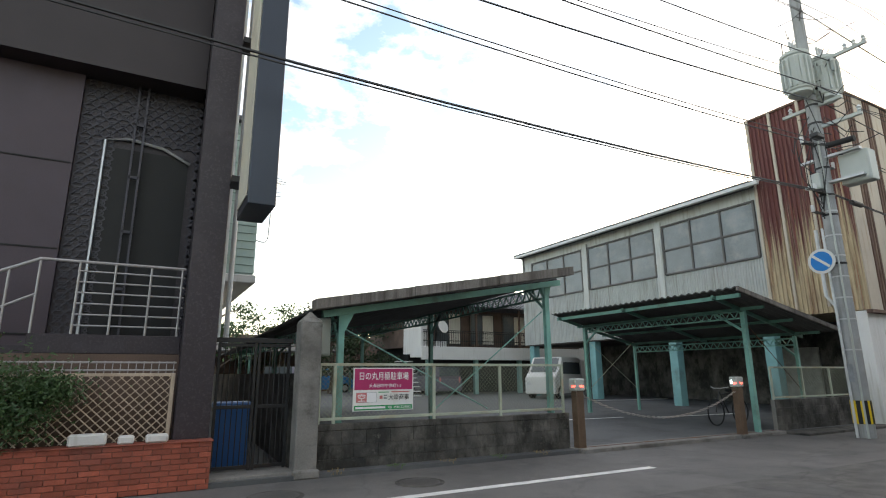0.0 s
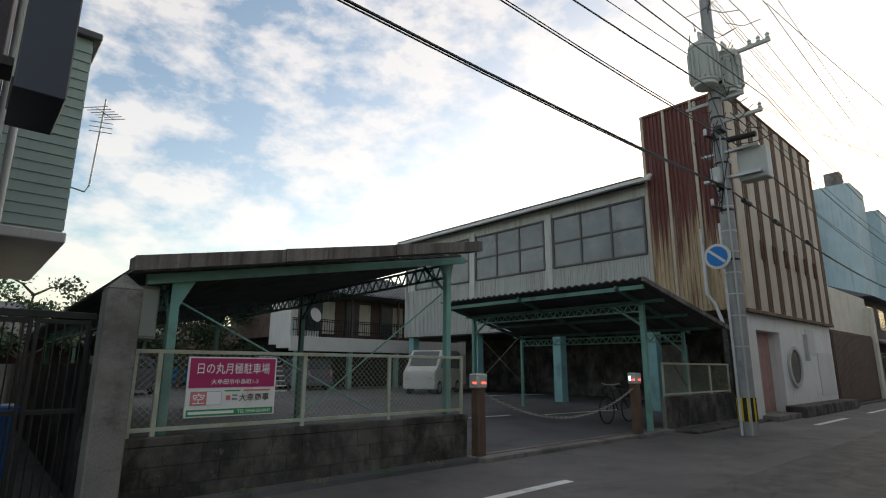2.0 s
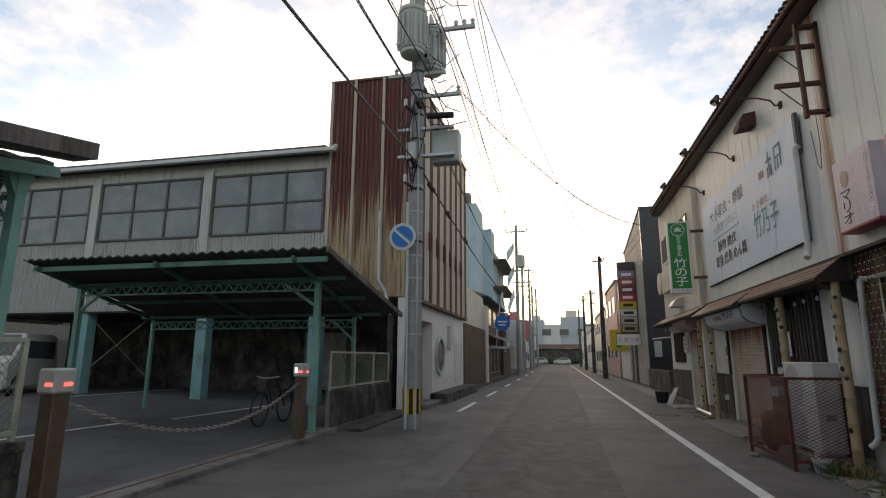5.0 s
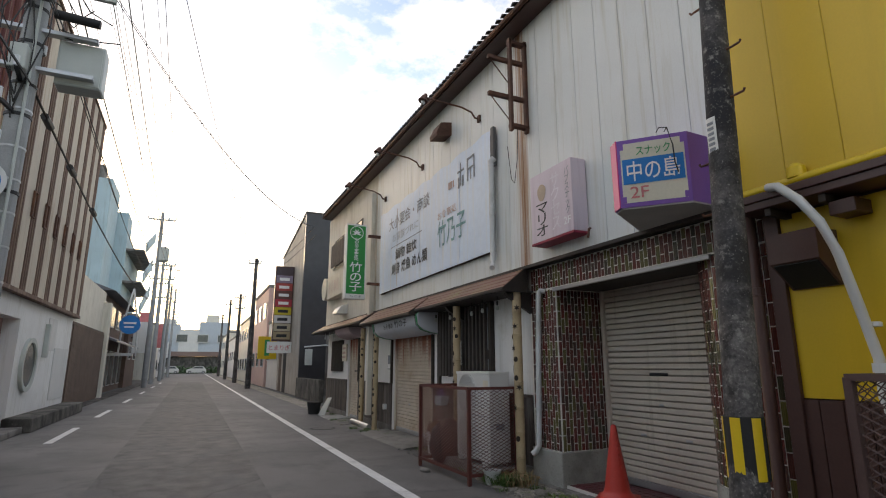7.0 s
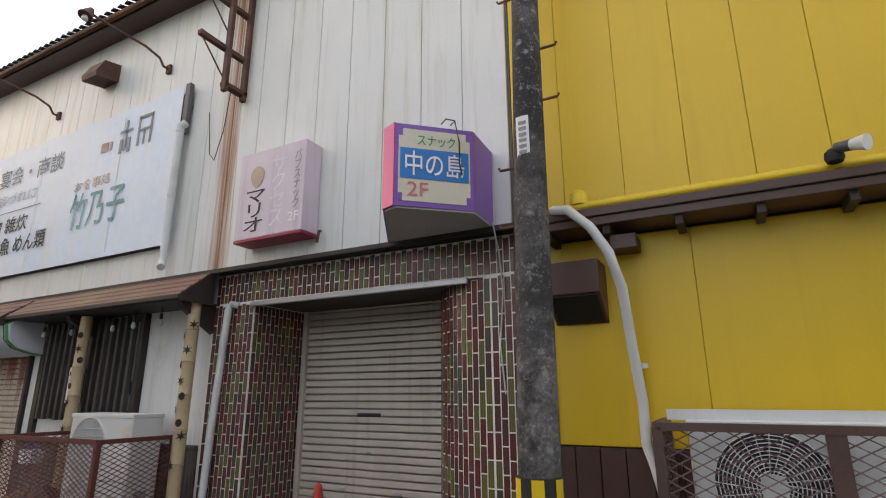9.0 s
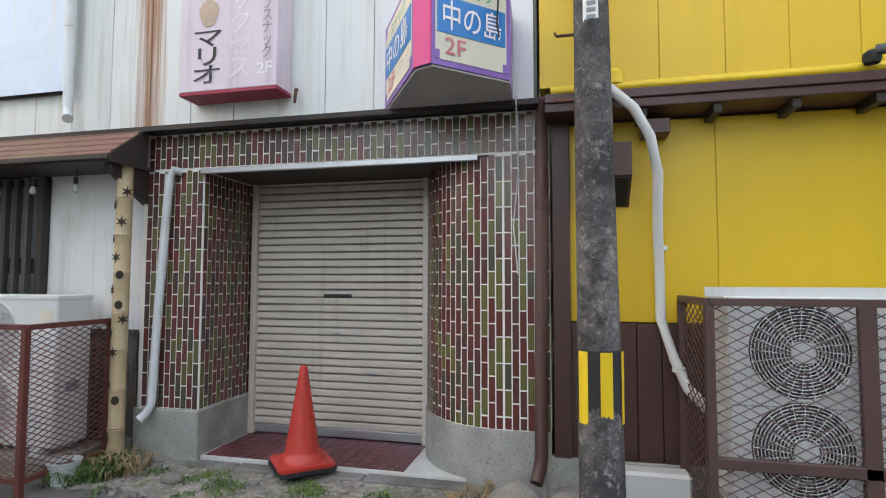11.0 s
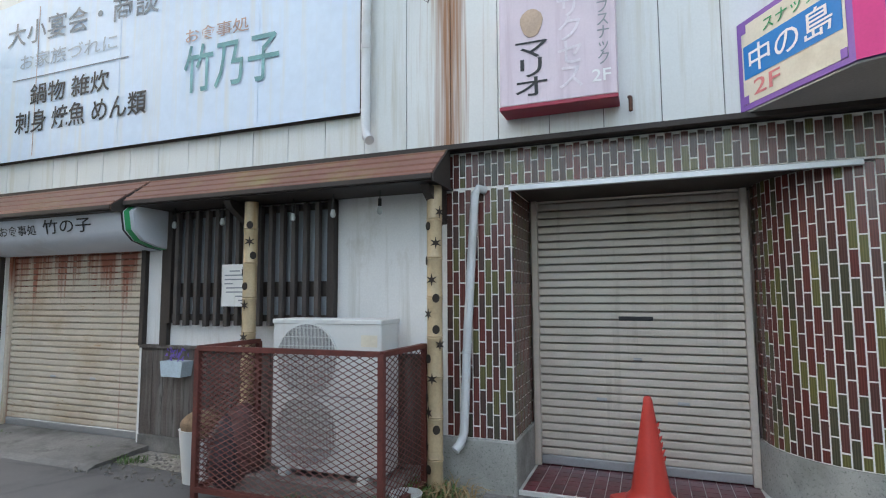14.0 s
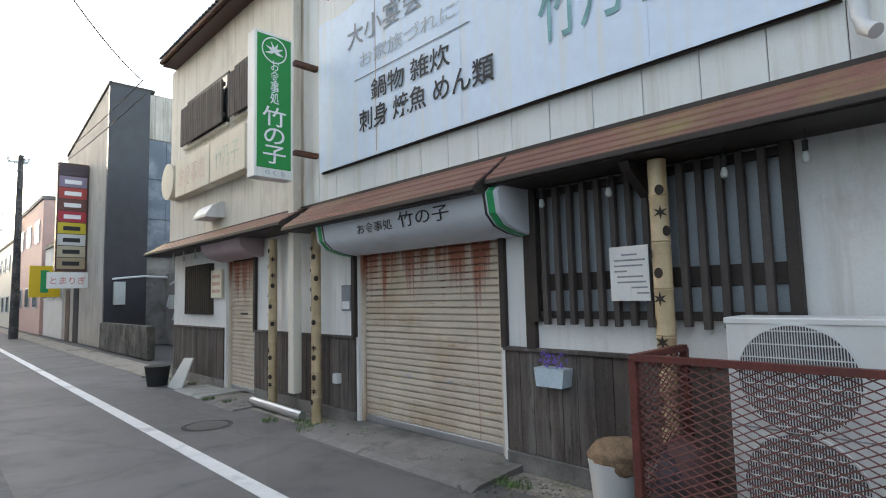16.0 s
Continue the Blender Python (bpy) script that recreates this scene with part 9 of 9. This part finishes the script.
def block(x0, x1, y0, y1, h, m, label, nwin=3, rows=2, roof=None, sgn=1):
    b_ = thing("shop_building", ((x0 + x1) / 2, y0, 0), label, "building", "street shops")
    part("wall", box(x0, x1, y0, y1, 0, h), m, b_)
    part("parapet", box(x0 - 0.05, x1 + 0.05, y0 - 0.08, y1 + 0.08, h, h + 0.2), roof or CONC, b_)
    yf = y0 if sgn > 0 else y1
    for i in range(nwin):
        for j in range(rows):
            cx = x0 + (x1 - x0) * (i + 0.5) / nwin
            cz = h * (j + 0.55) / rows
            f = part("window", box(cx - 0.7, cx + 0.7, yf - (0.06 if sgn > 0 else 0), yf + (0 if sgn > 0 else 0.06), cz - 0.6, cz + 0.6), ALU, b_)
            part("pane", box(cx - 0.62, cx + 0.62, yf - (0.075 if sgn > 0 else -0.06), yf + (-0.06 if sgn > 0 else 0.075), cz - 0.52, cz + 0.52), WINGLASS, b_)
    return b_


block(47.6, 54.0, 8.0, 10.2, 4.6, HOUSEWOOD, "dark narrow shop with a flat roof", 2, 1)
block(73, 84, 8.0, 16, 6.0, CREAM, "cream two-storey shop building")
block(85, 97, 8.2, 16, 5.0, HOUSEWHITE, "white low shop building")
block(98, 112, 8.2, 18, 7.0, BLUEGREY, "pale blue shop building")
for x, z, m in ((49.5, 2.4, SIGNWHITE), (53.0, 3.4, INKRED), (74, 3.9, INKRED), (78, 3.6, INKRED), (82, 4.2, SIGNWHITE), (90, 2.6, SIGNWHITE)):
    s_ = thing("projecting_sign", (x, 7.4, z), "small projecting shop sign far down the street", "sign", "far signs")
    part("box", box(x, x + 0.2, 7.0, 7.9, z, z + 2.2), m, s_)
    part("arm", box(x + 0.05, x + 0.15, 7.85, 8.4, z + 1.0, z + 1.1), IRON, s_)
# far end of the street
fe = thing("far_building", (140, 0, 0), "long white building closing the end of the street", "building")
FARB = mat("far_blue_white", (0.45, 0.5, 0.55), 0.8, var=0.1)
for y0, y1, h_, m_ in ((-22, -9, 8.2, HOUSEWHITE), (-9, -3, 9.6, CREAM), (-3, 3, 11.2, FARB), (3, 7, 9.4, HOUSEWHITE), (7, 14, 10.6, FARB), (14, 40, 9.0, CREAM)):
    part("block", box(138 + (h_ > 9.5) * 0.5, 150, y0, y1, 4.6, h_), m_, fe)
part("upper", box(141, 150, -1, 1.6, 11.2, 13.0), CREAM, fe)
part("upper", box(140, 150, 8, 10, 10.6, 11.8), HOUSEWHITE, fe)
part("lower_band", box(137.6, 138, -22, 40, 3.6, 4.6), mat("far_brown", (0.2, 0.14, 0.12), 0.8), fe)
part("ground_floor", box(138.4, 150, -22, 40, 0, 3.6), CONC_D, fe)
for i in range(14):
    y = -20 + i * 4.2
    w_ = part("window", box(137.9, 138, y, y + 2.4, 6.6, 8.4), ALU, fe)
    part("pane", box(137.85, 137.9, y + 0.15, y + 2.25, 6.75, 8.25), WINGLASS, w_)
hedge, rh = bmesh.new(), random.Random(9)
for i in range(1600):
    c = Vector((130 + rh.uniform(-1, 1), rh.uniform(-8, 12), rh.uniform(0.05, 1.0 + 0.5 * math.sin(i))))
    u = Vector((rh.gauss(0, 1), rh.gauss(0, 1), rh.gauss(0, 1))).normalized() * 0.25
    w = u.cross(Vector((rh.gauss(0, 1), rh.gauss(0, 1), 1))).normalized() * 0.18
    hedge.faces.new([hedge.verts.new(c - u), hedge.verts.new(c + w), hedge.verts.new(c + u), hedge.verts.new(c - w)])
single("hedge", hedge, LEAF, "dark clipped hedge at the end of the street", "hedge", "", "stuff")
vehicle("car", 126, 3.0, 0.0, 90, 3.64, 1.5, car_p, car_w, VANW, "white car crossing the far end of the street", "car")
vehicle("car", 127, 8.0, 0.0, 90, 3.64, 1.5, car_p, car_w, VANW, "pale car at the far end of the street", "car")
setting("cross_road", box(116, 138, -60, 80, -0.3, -0.004), ASPHALT, "asphalt road crossing the end of the street", "road")

# ---- street beyond: south side ----
# yard with pipes between the shop row and the dark building
setting("yard_wall", box(23.5, 33.0, -3.2, -3.0, 0.0, 2.6), CONC, "grimy rear wall of the yard", "wall")
setting("yard_kerb", box(27.5, 33.0, -1.1, -0.9, 0.0, 0.9, 0.01), CONC_D, "low mossy block wall of the yard", "wall")
yd = thing("pipe_rack", (30, -2.9, 0), "tangle of grey pipes and meters on the yard wall", "pipe")
ryd = random.Random(2)
for i in range(12):
    z = ryd.uniform(0.9, 2.5)
    x0 = ryd.uniform(24, 30)
    part("pipe", tube(bmesh.new(), [(x0, -2.92, z), (x0 + ryd.uniform(1, 3), -2.92, z), (x0 + 2.5, -2.9, z - ryd.uniform(0.2, 0.9))], 0.04, 6), PVC, yd)
for x in (25.2, 27.0, 29.4, 31.5):
    part("riser", rod(bmesh.new(), (x, -2.9, 0), (x, -2.9, 2.9), 0.06, seg=8), PVC, yd)
    part("meter_box", box(x + 0.2, x + 0.55, -3.0, -2.8, 1.3, 1.8, 0.01), GREYBOX, yd)
dk = thing("corner_building", (36, -4, 0), "tall narrow building with dark tiled side and cream front", "building")
part("side_wall", box(32.9, 33.1, -2.3, -0.98, 0.0, 9.4), mat("black_tile_side", (0.03, 0.03, 0.036), 0.4, var=0.25, scale=3), dk, "dark tiled side wall")
SHEETB = mat("grey_blue_sheet", (0.13, 0.155, 0.19), 0.6, var=0.4, scale=0.8, stain=(0.26, 0.28, 0.3), stain_amt=0.5)
SHEETP = mat("pale_dirty_sheet", (0.5, 0.48, 0.42), 0.7, var=0.25, scale=1.5, stain=(0.2, 0.17, 0.12), stain_amt=0.6, streak=True)
for y0, y1 in ((-2.9, -2.3), (-3.8, -2.91), (-6.6, -3.81)):
    for z0, z1 in ((3.2, 4.6), (4.62, 6.1), (6.12, 7.6)):
        part("sheet", box(32.94 + 0.01 * ((z0 * 10) % 2 > 1), 33.1, y0, y1, z0, z1, 0.004), SHEETB, dk, "blue-grey sheet cladding")
part("patched_sheet", box(32.93, 33.1, -3.6, -2.3, 7.62, 9.3, 0.004), SHEETP, dk, "pale dirty sheet patch")
part("lower_side", box(33.0, 33.1, -6.6, -2.3, 0.0, 3.2), CONC, dk, "grimy lower wall")
part("front_wall", extrude(bmesh.new(), [(33.1, -1.0, 0), (40.6, -1.0, 0), (40.6, -1.0, 8.3), (33.1, -1.0, 9.4)], (0, -6, 0)), speckle(mat("grey_cream_wall", (0.4, 0.37, 0.32), 0.8, var=0.2, scale=1.0, stain=(0.24, 0.21, 0.17), stain_amt=0.5, streak=True, bump=0.1), 1.2, 0.55, 0.7, (0.28, 0.25, 0.2)), dk)
part("roof_line", extrude(bmesh.new(), [(32.9, -0.95, 9.4), (40.7, -0.95, 8.3), (40.7, -0.95, 8.4), (32.9, -0.95, 9.5)], (0, -1.5, 0)), DARKWOOD, dk)
part("door", box(37.2, 38.2, -1.03, -0.98, 0.0, 2.4), BLACK, dk)
part("door", box(39.0, 39.9, -1.03, -0.98, 0.0, 2.2), HOUSEWOOD, dk)
part("meter", box(32.75, 32.9, -1.6, -1.25, 1.5, 2.3), GREYBOX, dk)
part("conduit", tube(bmesh.new(), [(32.85, -1.2, 2.4), (32.85, -2.2, 2.5), (32.85, -3.2, 2.45)], 0.04, 6), PVC, dk)
ss = thing("stacked_sign", (36, -0.5, 2.8), "tall stack of coloured bar sign panels on the cream building", "sign")
cols = [("panel_dark", (0.06, 0.04, 0.05)), ("panel_mauve", (0.25, 0.2, 0.28)), ("panel_red", (0.4, 0.06, 0.05)), ("panel_brown", (0.13, 0.05, 0.04)), ("panel_crimson", (0.4, 0.03, 0.05)), ("panel_yellow", (0.55, 0.45, 0.02)), ("panel_white", (0.6, 0.6, 0.58)), ("panel_cream", (0.45, 0.4, 0.28)), ("panel_tan", (0.35, 0.28, 0.17))]
part("frame", box(35.95, 36.25, -0.98, 0.02, 2.8, 7.0, 0.01), BROWN, ss)
for i, (nm, c) in enumerate(cols):
    z1 = 6.92 - i * 0.45
    part("panel", box(35.92, 35.95, -0.93, -0.03, z1 - 0.42, z1), mat(nm, c, 0.5, var=0.08, bump=0), ss)
    if i > 0:
        part("print_bar", box(35.905, 35.92, -0.75, -0.2, z1 - 0.3, z1 - 0.14), INK if i > 4 else INKWHITE, ss)
s2 = thing("bar_sign", (35.5, -0.5, 2.2), "white bar sign with red brush lettering over a door", "sign")
part("board", box(35.5, 35.6, -0.98, 0.3, 2.15, 2.75), SIGNWHITE, s2)
lettering("とまりぎ", (35.5, 0.2, 2.3), (0, -1, 0), uz, 1.1, 0.28, INKRED, s2)
ys2 = thing("yellow_sign", (41, -0.3, 1.8), "small yellow projecting bar sign", "sign")
part("board", box(41.0, 41.15, -1.0, 0.2, 1.9, 3.3), YELLOWP, ys2)
part("print_bar", box(40.985, 41.0, -0.5, -0.2, 2.1, 3.1), INKGREEN, ys2)
block(40.8, 46, -8, -1.0, 4.4, HOUSEWHITE, "low whitewashed shop with dark doors", 3, 1, None, -1)
block(46.5, 56, -9, -0.9, 7.2, mat("pink_wall", (0.55, 0.38, 0.33), 0.8, var=0.1), "pink-tinted plastered shop building", 3, 2, None, -1)
block(57, 72, -9, -0.9, 6.0, CREAM, "cream two-storey shop building", 5, 2, None, -1)
block(73, 92, -9, -0.9, 5.0, HOUSEWHITE, "white low shop building", 5, 1, None, -1)
block(93, 114, -9, -0.9, 6.4, CREAM, "cream shop building near the crossing", 5, 2, None, -1)
# plain walls that close the street behind
setting("wall_behind", box(-40, 4.4, -9.4, -9.0, 0, 5.5), CREAM, "plain wall across the open corner plot", "wall")
setting("wall_west_street", box(-60, -6.4, 8.6, 9.0, 0, 6), CREAM, "plain house fronts further back along the street", "wall")
setting("wall_street_end", box(-62, -61, -20, 20, 0, 7), CREAM, "plain wall closing the street behind", "wall")

# ---- road details ----
for x, y, r in ((1.55, 7.12, 0.28), (3.44, 7.03, 0.28), (18.3, 0.9, 0.24), (30.0, 4.2, 0.3)):
    mh = thing("manhole_cover", (x, y, 0.0), "round worn iron manhole cover set in the asphalt", "manhole", "manholes")
    part("cover", rod(bmesh.new(), (x, y, -0.03), (x, y, 0.006), r, seg=32), mat("iron_cover", (0.1, 0.095, 0.09), 0.6, metal=0.3, var=0.3, scale=20, bump=0.4) if x < 1.6 else bpy.data.materials.get("iron_cover") or RUBBER, mh)
    part("ring", rod(bmesh.new(), (x, y, -0.03), (x, y, 0.004), r + 0.06, seg=32), CONC_D, mh)
PATCH = cracked(mat("patched_asphalt", (0.125, 0.12, 0.113), 0.75, var=0.5, scale=3.0, stain=(0.1, 0.1, 0.1), stain_amt=0.5, bump=0.8, grain=55, spec=0.35), 0.5, 0.4)
setting("road_patch", box(5.0, 62.0, 2.92, 4.9, -0.02, 0.004), PATCH, "rougher darker strip of patched asphalt", "road")
setting("road_patch", box(-20.0, 4.0, 3.6, 5.4, -0.02, 0.004), PATCH, "rougher darker strip of patched asphalt", "road")
